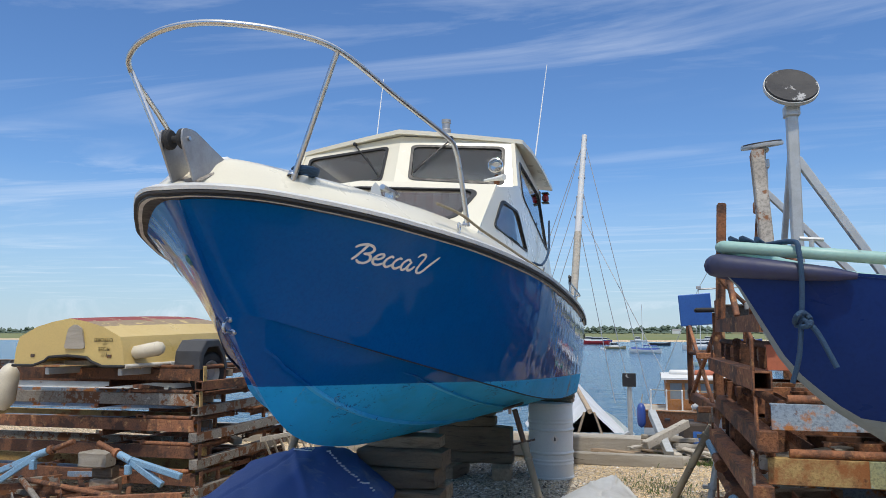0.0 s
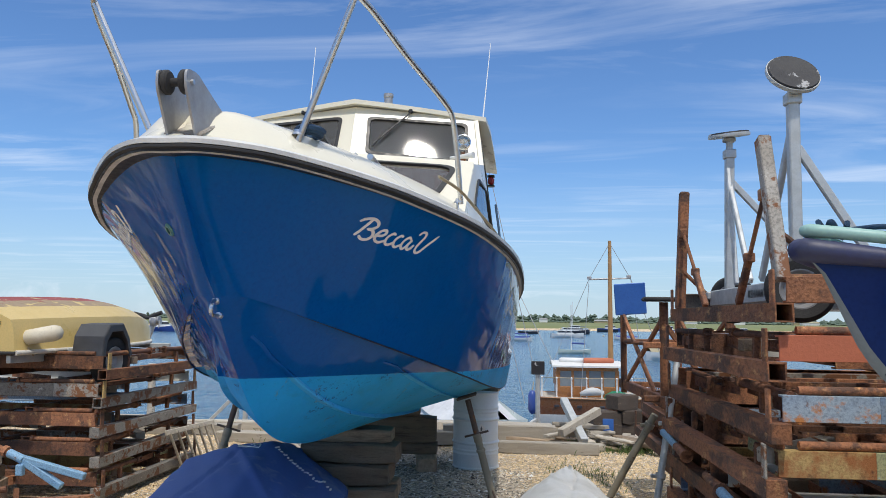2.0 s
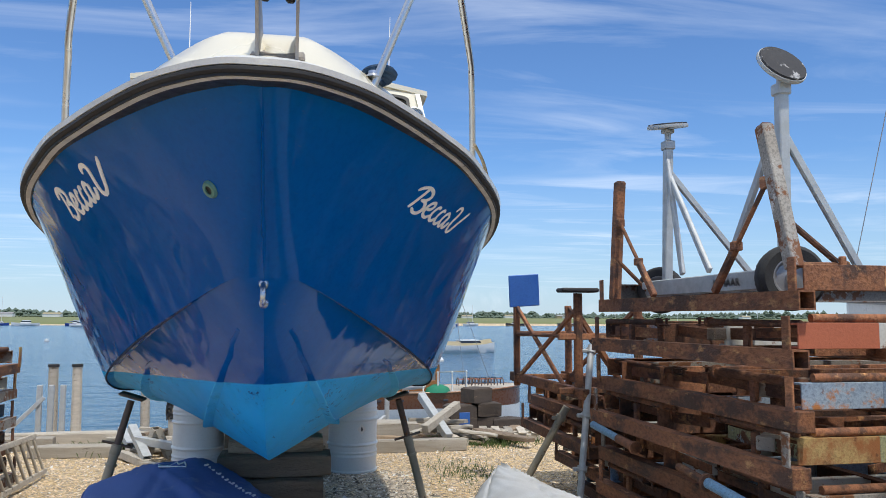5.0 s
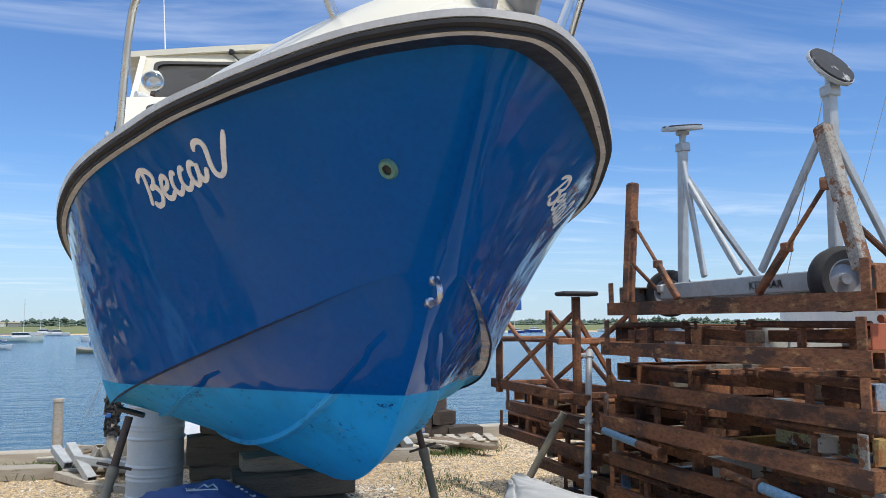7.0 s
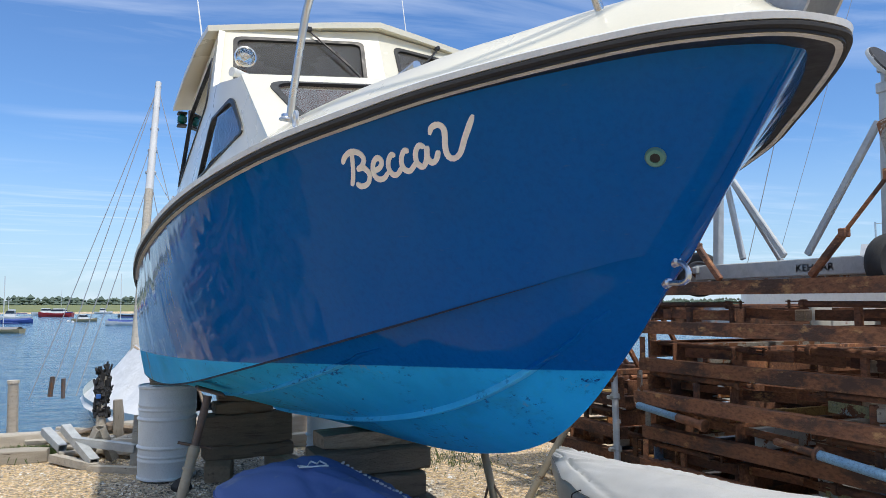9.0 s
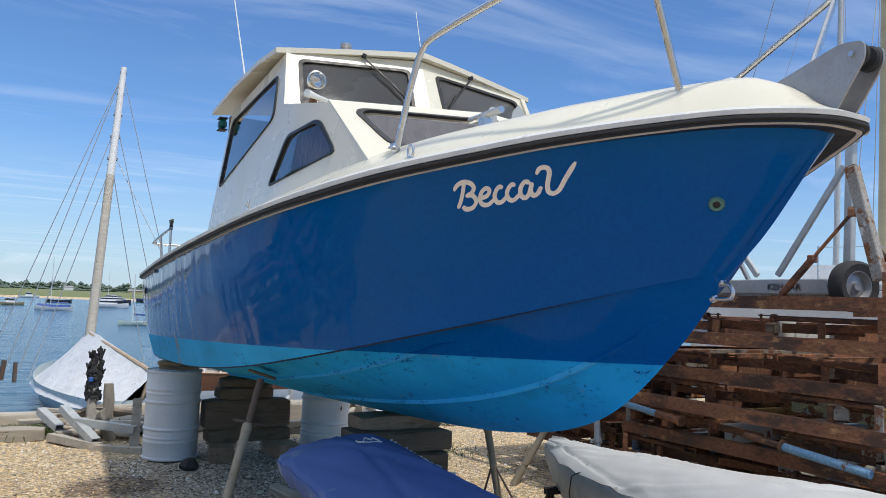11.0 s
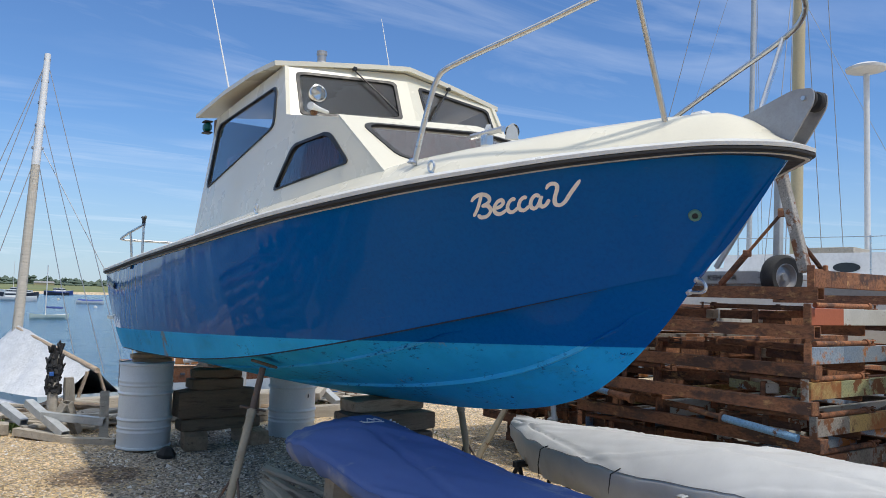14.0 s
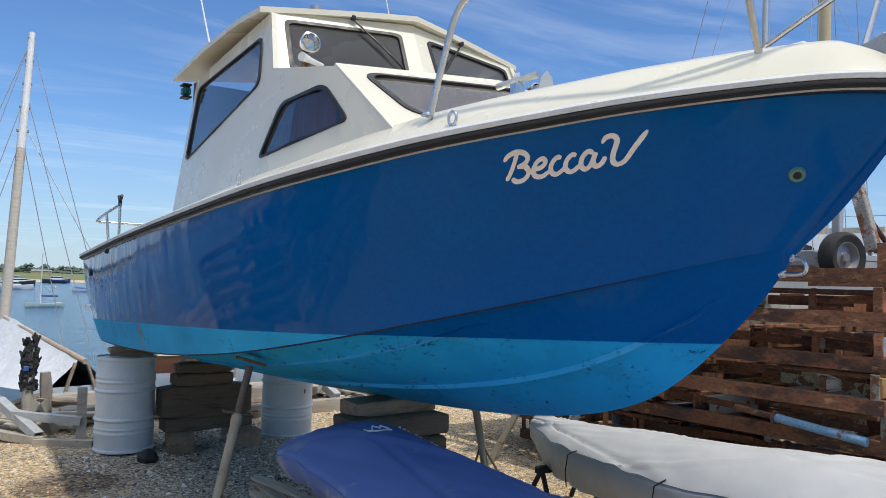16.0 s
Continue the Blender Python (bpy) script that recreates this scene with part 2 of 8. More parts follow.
MINT = surf("pale_green_gunwale", (0.30, 0.50, 0.45), (0.26, 0.44, 0.40), 5, 0.5, 0, 0.1, 60, (0.2, 0.27, 0.25), 0.66, 8)
DARK_BLUE_HULL = surf("navy_gelcoat", (0.004, 0.024, 0.125), (0.006, 0.03, 0.15), 3, 0.35, 0, 0.1, 60, (0.03, 0.06, 0.18), 0.68, 7, coat=0.0, spec=0.14)
GREY_ANTIFOUL = surf("grey_green_antifouling", (0.22, 0.26, 0.28), (0.18, 0.22, 0.23), 4, 0.8, 0, 0.3, 60, (0.11, 0.14, 0.09), 0.6, 5)
TEXT_FADED = surf("faded_stencil_paint", (0.30, 0.31, 0.315), (0.42, 0.43, 0.435), 30, 0.7, 0, 0, 60)
CABIN_LINING = surf("grey_brown_cabin_lining", (0.20, 0.155, 0.135), (0.15, 0.115, 0.10), 4, 0.9, 0, 0.1, 60)
CURTAIN = surf("dull_red_curtain", (0.22, 0.075, 0.06), (0.16, 0.055, 0.045), 4, 0.9, 0, 0.3, 60)


def hull_paint(name="blue_gelcoat_and_antifouling", anti_a=(0.010, 0.33, 0.66), anti_b=(0.018, 0.42, 0.80)):
    """Blue gelcoat above the painted waterline, mottled light-blue antifouling below it."""
    m = surf(name, (0.0, 0.088, 0.31), (0.0, 0.104, 0.36), 0.9, 0.07, 0, 0, 50, (0.004, 0.10, 0.31), 0.72, 7, coat=0.0, rvar=0.02, spec=0.11)
    n, l = m.node_tree.nodes, m.node_tree.links
    p = n["Principled BSDF"]
    top = p.inputs["Base Color"].links[0].from_socket
    rough_top = p.inputs["Roughness"].links[0].from_socket
    co = n.new("ShaderNodeTexCoord")
    sp = n.new("ShaderNodeSeparateXYZ"); l.new(co.outputs["Object"], sp.inputs[0])

    def math_(op, a, b):
        x = n.new("ShaderNodeMath"); x.operation = op
        for k, v in enumerate((a, b)):
            if isinstance(v, (int, float)):
                x.inputs[k].default_value = v
            else:
                l.new(v, x.inputs[k])
        return x.outputs[0]

    def noise_(sc, det=6, rg=0.65, st=(1, 1, 1)):
        mp = n.new("ShaderNodeMapping"); mp.inputs["Scale"].default_value = st
        l.new(co.outputs["Object"], mp.inputs[0])
        t = n.new("ShaderNodeTexNoise")
        t.inputs["Scale"].default_value, t.inputs["Detail"].default_value, t.inputs["Roughness"].default_value = sc, det, rg
        l.new(mp.outputs[0], t.inputs["Vector"])
        return t.outputs["Fac"]

    def ramp_(src, lo, hi, t1=1.0):
        r = n.new("ShaderNodeMapRange")
        r.inputs["From Min"].default_value, r.inputs["From Max"].default_value, r.inputs["To Max"].default_value = lo, hi, t1
        l.new(src, r.inputs["Value"])
        return r.outputs[0]

    def mix_(fac, a, b):
        x = n.new("ShaderNodeMix"); x.data_type = "RGBA"
        l.new(fac, x.inputs["Factor"])
        for s, c in (("A", a), ("B", b)):
            if isinstance(c, tuple):
                x.inputs[s].default_value = (*c, 1)
            else:
                l.new(c, x.inputs[s])
        return x.outputs["Result"]

    level = math_("ADD", math_("MULTIPLY", sp.outputs["Y"], WL_SLOPE), WL_HEIGHT)
    below = math_("SUBTRACT", level, sp.outputs["Z"])
    edge = math_("ADD", below, math_("MULTIPLY", math_("SUBTRACT", noise_(30), 0.5), 0.006))
    mask = ramp_(edge, 0.0, 0.004)
    anti = mix_(ramp_(noise_(2.2), 0.35, 0.65), anti_a, anti_b)
    anti = mix_(ramp_(noise_(5.0, 7, 0.7, (1, 0.35, 1)), 0.55, 0.72, 0.55), anti, (0.03, 0.24, 0.38))
    anti = mix_(math_("MULTIPLY", ramp_(noise_(42, 8, 0.72, (1, 0.5, 1)), 0.55, 0.59), ramp_(noise_(3.5, 4), 0.50, 0.62)), anti, (0.006, 0.09, 0.28))
    anti = mix_(ramp_(noise_(17, 8, 0.72, (1, 0.5, 1)), 0.655, 0.67), anti, (0.006, 0.06, 0.20))
    anti = mix_(ramp_(noise_(7, 8, 0.7), 0.64, 0.70, 0.6), anti, (0.26, 0.22, 0.15))
    # bare band where a slipway strap rubbed the paint
    strap = math_("ABSOLUTE", math_("SUBTRACT", math_("ADD", sp.outputs["Y"], math_("MULTIPLY", noise_(9), 0.12)), 1.35), 0)
    anti = mix_(math_("MULTIPLY", ramp_(strap, 0.07, 0.05), ramp_(noise_(12), 0.42, 0.55, 0.7)), anti, (0.27, 0.17, 0.06))
    chalk = mix_(ramp_(noise_(1.3, 6, 0.6, (1, 0.5, 2)), 0.5, 0.75, 0.35), top, (0.006, 0.11, 0.31))
    scuff = ramp_(noise_(26, 6, 0.6, (1, 0.15, 3)), 0.66, 0.71, 0.35)
    chalk = mix_(scuff, chalk, (0.05, 0.10, 0.20))
    l.new(mix_(mask, chalk, anti), p.inputs["Base Color"])
    rr = n.new("ShaderNodeMix"); rr.data_type = "FLOAT"
    l.new(mask, rr.inputs["Factor"]); l.new(rough_top, rr.inputs["A"]); rr.inputs["B"].default_value = 0.55
    l.new(rr.outputs["Result"], p.inputs["Roughness"])
    l.new(math_("MULTIPLY", math_("SUBTRACT", 1.0, mask), 0.0), p.inputs["Coat Weight"])
    # slow unevenness of hand-laid gelcoat
    bp = n.new("ShaderNodeBump")
    bp.inputs["Strength"].default_value, bp.inputs["Distance"].default_value = 0.40, 0.05
    l.new(noise_(3.2, 2, 0.4, (1, 1.0, 0.35)), bp.inputs["Height"])
    b2 = n.new("ShaderNodeBump")
    b2.inputs["Distance"].default_value = 0.003
    l.new(math_("MULTIPLY", mask, 0.5), b2.inputs["Strength"])
    l.new(noise_(45), b2.inputs["Height"]); l.new(bp.outputs[0], b2.inputs["Normal"])
    l.new(b2.outputs[0], p.inputs["Normal"])
    l.new(bp.outputs[0], p.inputs["Coat Normal"])
    return m


WL_SLOPE, WL_HEIGHT = -0.034, 1.308
HULL = hull_paint()
# spray rails: the hull paint with paler antifouling
HULL_RAIL = hull_paint("gelcoat_and_paler_antifouling", (0.04, 0.45, 0.77), (0.10, 0.54, 0.83))


def glass(name, tint, rough=0.02):
    m = bpy.data.materials.new(name)
    m.use_nodes = True
    p = m.node_tree.nodes["Principled BSDF"]
    p.inputs["Base Color"].default_value = (*tint, 1)
    p.inputs["Roughness"].default_value = rough
    p.inputs["Transmission Weight"].default_value = 1.0
    p.inputs["IOR"].default_value = 1.5
    return m


SMOKED = glass("smoked_window_glass", (0.70, 0.71, 0.73))
CLEAR = glass("clear_lamp_glass", (0.9, 0.92, 0.92))


def ground_mat():
    """Shingle: pale tan pebbles in drifts over darker grit."""
    m = surf("shingle_and_grit", (0.64, 0.49, 0.31), (0.48, 0.365, 0.225), 0.9, 0.95, 0, 0, 140)
    n, l = m.node_tree.nodes, m.node_tree.links
    p = n["Principled BSDF"]
    base = p.inputs["Base Color"].links[0].from_socket
    co = n.new("ShaderNodeTexCoord")
    v = n.new("ShaderNodeTexVoronoi"); v.inputs["Scale"].default_value = 42
    l.new(co.outputs["Object"], v.inputs["Vector"])
    v2 = n.new("ShaderNodeTexVoronoi"); v2.inputs["Scale"].default_value = 19
    l.new(co.outputs["Object"], v2.inputs["Vector"])
    hsv = n.new("ShaderNodeHueSaturation")
    sx = n.new("ShaderNodeSeparateColor"); l.new(v.outputs["Color"], sx.inputs[0])
    r = n.new("ShaderNodeMapRange"); r.inputs["To Min"].default_value, r.inputs["To Max"].default_value = 0.35, 1.75
    l.new(sx.outputs[0], r.inputs["Value"]); l.new(r.outputs[0], hsv.inputs["Value"])
    r2 = n.new("ShaderNodeMapRange"); r2.inputs["To Min"].default_value, r2.inputs["To Max"].default_value = 0.7, 1.25
    l.new(sx.outputs[1], r2.inputs["Value"]); l.new(r2.outputs[0], hsv.inputs["Saturation"])
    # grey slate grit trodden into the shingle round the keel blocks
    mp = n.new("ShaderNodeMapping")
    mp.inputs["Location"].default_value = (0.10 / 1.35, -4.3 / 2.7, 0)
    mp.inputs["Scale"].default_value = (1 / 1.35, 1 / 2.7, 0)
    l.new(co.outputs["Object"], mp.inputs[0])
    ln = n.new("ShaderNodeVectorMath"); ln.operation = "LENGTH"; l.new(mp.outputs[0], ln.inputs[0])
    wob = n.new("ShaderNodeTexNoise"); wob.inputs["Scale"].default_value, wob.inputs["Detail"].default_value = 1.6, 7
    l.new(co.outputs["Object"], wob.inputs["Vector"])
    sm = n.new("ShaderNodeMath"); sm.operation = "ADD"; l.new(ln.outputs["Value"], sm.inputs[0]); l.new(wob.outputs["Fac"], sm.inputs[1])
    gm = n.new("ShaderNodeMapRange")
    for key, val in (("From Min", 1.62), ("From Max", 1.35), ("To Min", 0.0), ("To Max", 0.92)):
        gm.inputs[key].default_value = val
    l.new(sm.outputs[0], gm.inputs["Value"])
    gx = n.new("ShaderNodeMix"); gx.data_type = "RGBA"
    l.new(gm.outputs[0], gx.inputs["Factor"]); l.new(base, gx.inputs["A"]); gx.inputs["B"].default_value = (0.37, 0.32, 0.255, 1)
    # a dark brown oil stain at the edge of the grit
    mo = n.new("ShaderNodeMapping")
    mo.inputs["Location"].default_value = (1.38 / 0.50, -4.92 / 0.36, 0)
    mo.inputs["Scale"].default_value = (1 / 0.50, 1 / 0.36, 0)
    l.new(co.outputs["Object"], mo.inputs[0])
    lo = n.new("ShaderNodeVectorMath"); lo.operation = "LENGTH"; l.new(mo.outputs[0], lo.inputs[0])
    so = n.new("ShaderNodeMath"); so.operation = "ADD"; l.new(lo.outputs["Value"], so.inputs[0]); l.new(wob.outputs["Fac"], so.inputs[1])
    om = n.new("ShaderNodeMapRange")
    for key, val in (("From Min", 1.5), ("From Max", 1.1), ("To Min", 0.0), ("To Max", 0.75)):
        om.inputs[key].default_value = val
    l.new(so.outputs[0], om.inputs["Value"])
    ox = n.new("ShaderNodeMix"); ox.data_type = "RGBA"
    l.new(om.outputs[0], ox.inputs["Factor"]); l.new(gx.outputs["Result"], ox.inputs["A"]); ox.inputs["B"].default_value = (0.13, 0.085, 0.055, 1)
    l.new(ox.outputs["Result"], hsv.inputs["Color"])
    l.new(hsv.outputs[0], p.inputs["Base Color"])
    ad = n.new("ShaderNodeMath"); ad.operation = "ADD"
    l.new(v.outputs["Distance"], ad.inputs[0]); l.new(v2.outputs["Distance"], ad.inputs[1])
    bp = n.new("ShaderNodeBump"); bp.invert = True
    bp.inputs["Strength"].default_value, bp.inputs["Distance"].default_value = 0.9, 0.03
    l.new(ad.outputs[0], bp.inputs["Height"]); l.new(bp.outputs[0], p.inputs["Normal"])
    return m


def water_mat():
    m = bpy.data.materials.new("estuary_water")
    m.use_nodes = True
    n, l = m.node_tree.nodes, m.node_tree.links
    p = n["Principled BSDF"]
    p.inputs["Base Color"].default_value = (0.045, 0.115, 0.185, 1)
    p.inputs["Roughness"].default_value = 0.12
    p.inputs["IOR"].default_value = 1.33
    co = n.new("ShaderNodeTexCoord")
    last = None
    for sc, dist, st in ((0.45, 0.30, (0.45, 1, 1)), (1.7, 0.20, (0.5, 1, 1)), (6.0, 0.06, (0.6, 1, 1))):
        mp = n.new("ShaderNodeMapping"); mp.inputs["Scale"].default_value = st
        mp.inputs["Rotation"].default_value = (0, 0, 0.3)
        l.new(co.outputs["Object"], mp.inputs[0])
        t = n.new("ShaderNodeTexNoise"); t.inputs["Scale"].default_value, t.inputs["Detail"].default_value = sc, 4
        l.new(mp.outputs[0], t.inputs["Vector"])
        b = n.new("ShaderNodeBump"); b.inputs["Strength"].default_value, b.inputs["Distance"].default_value = 0.8, dist
        l.new(t.outputs["Fac"], b.inputs["Height"])
        if last:
            l.new(last.outputs[0], b.inputs["Normal"])
        last = b
    l.new(last.outputs[0], p.inputs["Normal"])
    return m


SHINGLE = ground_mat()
WATER = water_mat()
GRASS = surf("salt_marsh_grass", (0.13, 0.17, 0.06), (0.22, 0.215, 0.085), 0.03, 0.95, 0, 0.3, 0.8, (0.20, 0.18, 0.08), 0.60, 0.05)
# leaf green paled and blued: distance haze is in the colour
FAR_LEAF_HAZED = surf("haze_tinted_distant_foliage", (0.085, 0.125, 0.095), (0.12, 0.155, 0.115), 0.08, 0.95, 0, 0, 0.9)
WEED = surf("green_weed", (0.07, 0.12, 0.03), (0.11, 0.16, 0.05), 20, 0.9, 0, 0.2, 60)

# ---- mesh tools ----
class Shape:
    """Gathers vertices and faces for one mesh."""
    def __init__(self):
        self.v, self.f = [], []

    def add(self, verts, faces):
        k = len(self.v)
        self.v += [tuple(p) for p in verts]
        self.f += [tuple(i + k for i in f) for f in faces]
        return self

    def box(self, c, s, rot=None, ch=0.006):
        """A box with chamfered edges: centre, full sizes, optional 3x3 rotation."""
        h = [d / 2 for d in s]
        ch = min(ch, 0.45 * min(s))
        pts, idx = [], {}
        for sx in (-1, 1):
            for sy in (-1, 1):
                for sz in (-1, 1):
                    for ax in range(3):
                        q = [sx * h[0], sy * h[1], sz * h[2]]
                        for k in range(3):
                            if k != ax:
                                q[k] -= (sx, sy, sz)[k] * ch
                        idx[(sx, sy, sz, ax)] = len(pts)
                        pts.append(Vector(q))
        F = []
        for ax in range(3):
            a, b = [k for k in range(3) if k != ax]
            for s0 in (-1, 1):
                loop = []
                for sa, sb in ((-1, -1), (1, -1), (1, 1), (-1, 1)):
                    sg = [0, 0, 0]; sg[ax], sg[a], sg[b] = s0, sa, sb
                    loop.append(idx[(*sg, ax)])
                F.append(loop)
            for sa in (-1, 1):
                for sb in (-1, 1):
                    q = []
                    for s0, which in ((-1, a), (1, a), (1, b), (-1, b)):
                        sg = [0, 0, 0]; sg[ax], sg[a], sg[b] = s0, sa, sb
                        q.append(idx[(*sg, which)])
                    F.append(q)
        for sx in (-1, 1):
            for sy in (-1, 1):
                for sz in (-1, 1):
                    F.append([idx[(sx, sy, sz, k)] for k in range(3)])
        if rot is not None:
            pts = [rot @ p for p in pts]
        c = Vector(c)
        return self.add([p + c for p in pts], F)

    def beam(self, p, q, w, h, up=(0, 0, 1), ch=0.006):
        """A chamfered bar from p to q, w wide and h high."""
        p, q = Vector(p), Vector(q)
        y = (q - p).normalized()
        x = y.cross(Vector(up))
        x = x.normalized() if x.length > 1e-4 else Vector((1, 0, 0))
        z = x.cross(y)
        return self.box((p + q) / 2, (w, (q - p).length, h), Matrix((x, y, z)).transposed(), ch)

    def tube(self, pts, r, n=10, cap=True, closed=False):
        pts = [Vector(p) for p in pts]
        rr = r if isinstance(r, (list, tuple)) else [r] * len(pts)
        rings, up = [], None
        for i, p in enumerate(pts):
            a, b = pts[max(i - 1, 0)], pts[min(i + 1, len(pts) - 1)]
            if closed:
                a, b = pts[i - 1], pts[(i + 1) % len(pts)]
            d = (b - a).normalized()
            if up is None:
                up = Vector((0, 0, 1)) if abs(d.z) < 0.9 else Vector((1, 0, 0))
            up = (up - d * up.dot(d)).normalized()
            s = d.cross(up)
            rings.append([p + (s * math.cos(t) + up * math.sin(t)) * rr[i] for t in [2 * math.pi * k / n for k in range(n)]])
        return self.loft(rings, True, cap and not closed, closed)

    def loft(self, rings, ring_closed=True, cap=False, closed=False):
        n = len(rings[0])
        V = [p for r in rings for p in r]
        F = []
        m = len(rings)
        for i in range(m if closed else m - 1):
            j = (i + 1) % m
            for k in range(n if ring_closed else n - 1):
                k2 = (k + 1) % n
                F.append((i * n + k, i * n + k2, j * n + k2, j * n + k))
        if cap:
            F.append(tuple(range(n))[::-1])
            F.append(tuple((m - 1) * n + k for k in range(n)))
        return self.add(V, F)

    def lathe(self, prof, n=24, m=None, cap=True):
        """prof: (radius, height) pairs turned round z; m: pose."""
        m = m or Matrix()
        rings = [[m @ Vector((r * math.cos(2 * math.pi * k / n), r * math.sin(2 * math.pi * k / n), z)) for k in range(n)] for r, z in prof]
        return self.loft(rings, True, cap)

    def mesh(self, name, smooth=0.6, shift=(0, 0, 0), fix=True):
        me = bpy.data.meshes.new(name)
        sx, sy, sz = shift
        me.from_pydata([(x - sx, y - sy, z - sz) for x, y, z in self.v], [], self.f)
        if fix:
            b = bmesh.new(); b.from_mesh(me)
            bmesh.ops.recalc_face_normals(b, faces=b.faces)
            b.to_mesh(me); b.free()
        if smooth:
            me.shade_smooth()
            me.set_sharp_from_angle(angle=smooth)
        return me


ORIGIN = {}


def thing(name, at, label, category, group="", kind=""):
    """An empty at the base of a thing; its parts hang under it."""
    ob = new(name)
    ob.location = at
    ORIGIN[ob.name] = Vector(at)
    return tagged(ob, label, category, group, kind)


def origin(ob):
    return ORIGIN.get(ob.name, Vector((0, 0, 0)))


def part(name, shape, material, parent, label="", smooth=0.6, fix=True):
    """One mesh under a thing or a part; the shape is given in the world."""
    o = origin(parent)
    me = shape.mesh(name, smooth, o, fix)
    me.materials.append(material)
    ob = new(name, me)
    ob.parent = parent
    ORIGIN[ob.name] = o
    return tagged(ob, label)


def single(name, shape, material, at, label, category, group="", kind="", smooth=0.6, fix=True):
    me = shape.mesh(name, smooth, at, fix)
    me.materials.append(material)
    ob = new(name, me)
    ob.location = at
    ORIGIN[ob.name] = Vector(at)
    return tagged(ob, label, category, group, kind)


def spline(knots, n):
    """n points at even arc length on a smooth curve through the knots."""
    K = [Vector(k) for k in knots]
    K = [2 * K[0] - K[1]] + K + [2 * K[-1] - K[-2]]
    P = []
    for i in range(1, len(K) - 2):
        a, b, c, d = K[i - 1:i + 3]
        for j in range(24):
            u = j / 24
            P.append(0.5 * (2 * b + (c - a) * u + (2 * a - 5 * b + 4 * c - d) * u * u + (3 * b - 3 * c + d - a) * u ** 3))
    P.append(K[-2])
    L = [0.0]
    for p, q in zip(P, P[1:]):
        L.append(L[-1] + (q - p).length)
    out, j = [], 0
    for i in range(n):
        s = L[-1] * i / (n - 1)
        while j < len(L) - 2 and L[j + 1] < s:
            j += 1
        t = (s - L[j]) / max(L[j + 1] - L[j], 1e-9)
        out.append(P[j].lerp(P[j + 1], min(max(t, 0), 1)))
    return out


def rounded(poly, r, n=5):
    """A 2D polygon with its corners rounded."""
    out, m = [], len(poly)
    for i in range(m):
        a, b, c = Vector(poly[i - 1]), Vector(poly[i]), Vector(poly[(i + 1) % m])
        u, v = (a - b), (c - b)
        k = min(r, 0.4 * u.length, 0.4 * v.length)
        p, q = b + u.normalized() * k, b + v.normalized() * k
        for j in range(n + 1):
            t = j / n
            out.append(tuple(p * (1 - t) ** 2 + b * 2 * t * (1 - t) + q * t * t))
    return out


def scaled(poly, d):
    """A polygon moved in (d > 0) or out towards its middle by about d."""
    cx, cy = sum(p[0] for p in poly) / len(poly), sum(p[1] for p in poly) / len(poly)
    out = []
    for x, y in poly:
        v = Vector((cx - x, cy - y))
        v = v.normalized() * d
        out.append((x + v.x, y + v.y))
    return out


def panel(outer, holes, place, thick):
    """A flat panel with openings that go through it. place(a, b, depth) gives the world point."""
    bm = bmesh.new()
    for loop in [outer] + holes:
        vs = [bm.verts.new((x, y, 0)) for x, y in loop]
        for a, b in zip(vs, vs[1:] + vs[:1]):
            bm.edges.new((a, b))
    bmesh.ops.triangle_fill(bm, use_beauty=True, use_dissolve=False, edges=bm.edges[:])
    bm.verts.index_update()
    V = [tuple(v.co) for v in bm.verts]
    F = [tuple(v.index for v in f.verts) for f in bm.faces]
    rim = [(e.verts[0].index, e.verts[1].index) for e in bm.edges if len(e.link_faces) == 1]
    bm.free()
    n = len(V)
    s = Shape()
    s.add([place(x, y, 0) for x, y, _ in V] + [place(x, y, thick) for x, y, _ in V],
          F + [tuple(i + n for i in f[::-1]) for f in F] + [(a, b, b + n, a + n) for a, b in rim])
    return s


def slab(poly, place, d0, d1):
    """A polygon made solid between two depths."""
    n = len(poly)
    s = Shape()
    s.add([place(x, y, d0) for x, y in poly] + [place(x, y, d1) for x, y in poly],
          [tuple(range(n)), tuple(range(n, 2 * n))[::-1]] + [(i, (i + 1) % n, n + (i + 1) % n, n + i) for i in range(n)])
    return s


def pane_grid(poly, place, d0, d1, n=28):
    """A thin pane within a convex outline, built in columns so that it can bend across its width."""
    lo, hi = min(p[0] for p in poly), max(p[0] for p in poly)
    rows = []
    for i in range(n + 1):
        x = lo + (hi - lo) * min(max(i / n, 0.002), 0.998)
        ys = []
        for (x0, y0), (x1, y1) in zip(poly, poly[1:] + poly[:1]):
            if (x0 - x) * (x1 - x) <= 0 and abs(x1 - x0) > 1e-9:
                ys.append(y0 + (y1 - y0) * (x - x0) / (x1 - x0))
        a, b = min(ys), max(ys)
        rows.append([place(x, a, d0), place(x, b, d0), place(x, b, d1), place(x, a, d1)])
    return Shape().loft(rows, True, True)


def ring_band(outer, inner, place, d0, d1):
    """The frame between two polygons of as many corners."""
    n = len(outer)
    s = Shape()
    rings = [[place(x, y, d) for x, y in loop] for loop, d in ((outer, d0), (outer, d1), (inner, d1), (inner, d0))]
    return s.loft(rings, True, False, True)


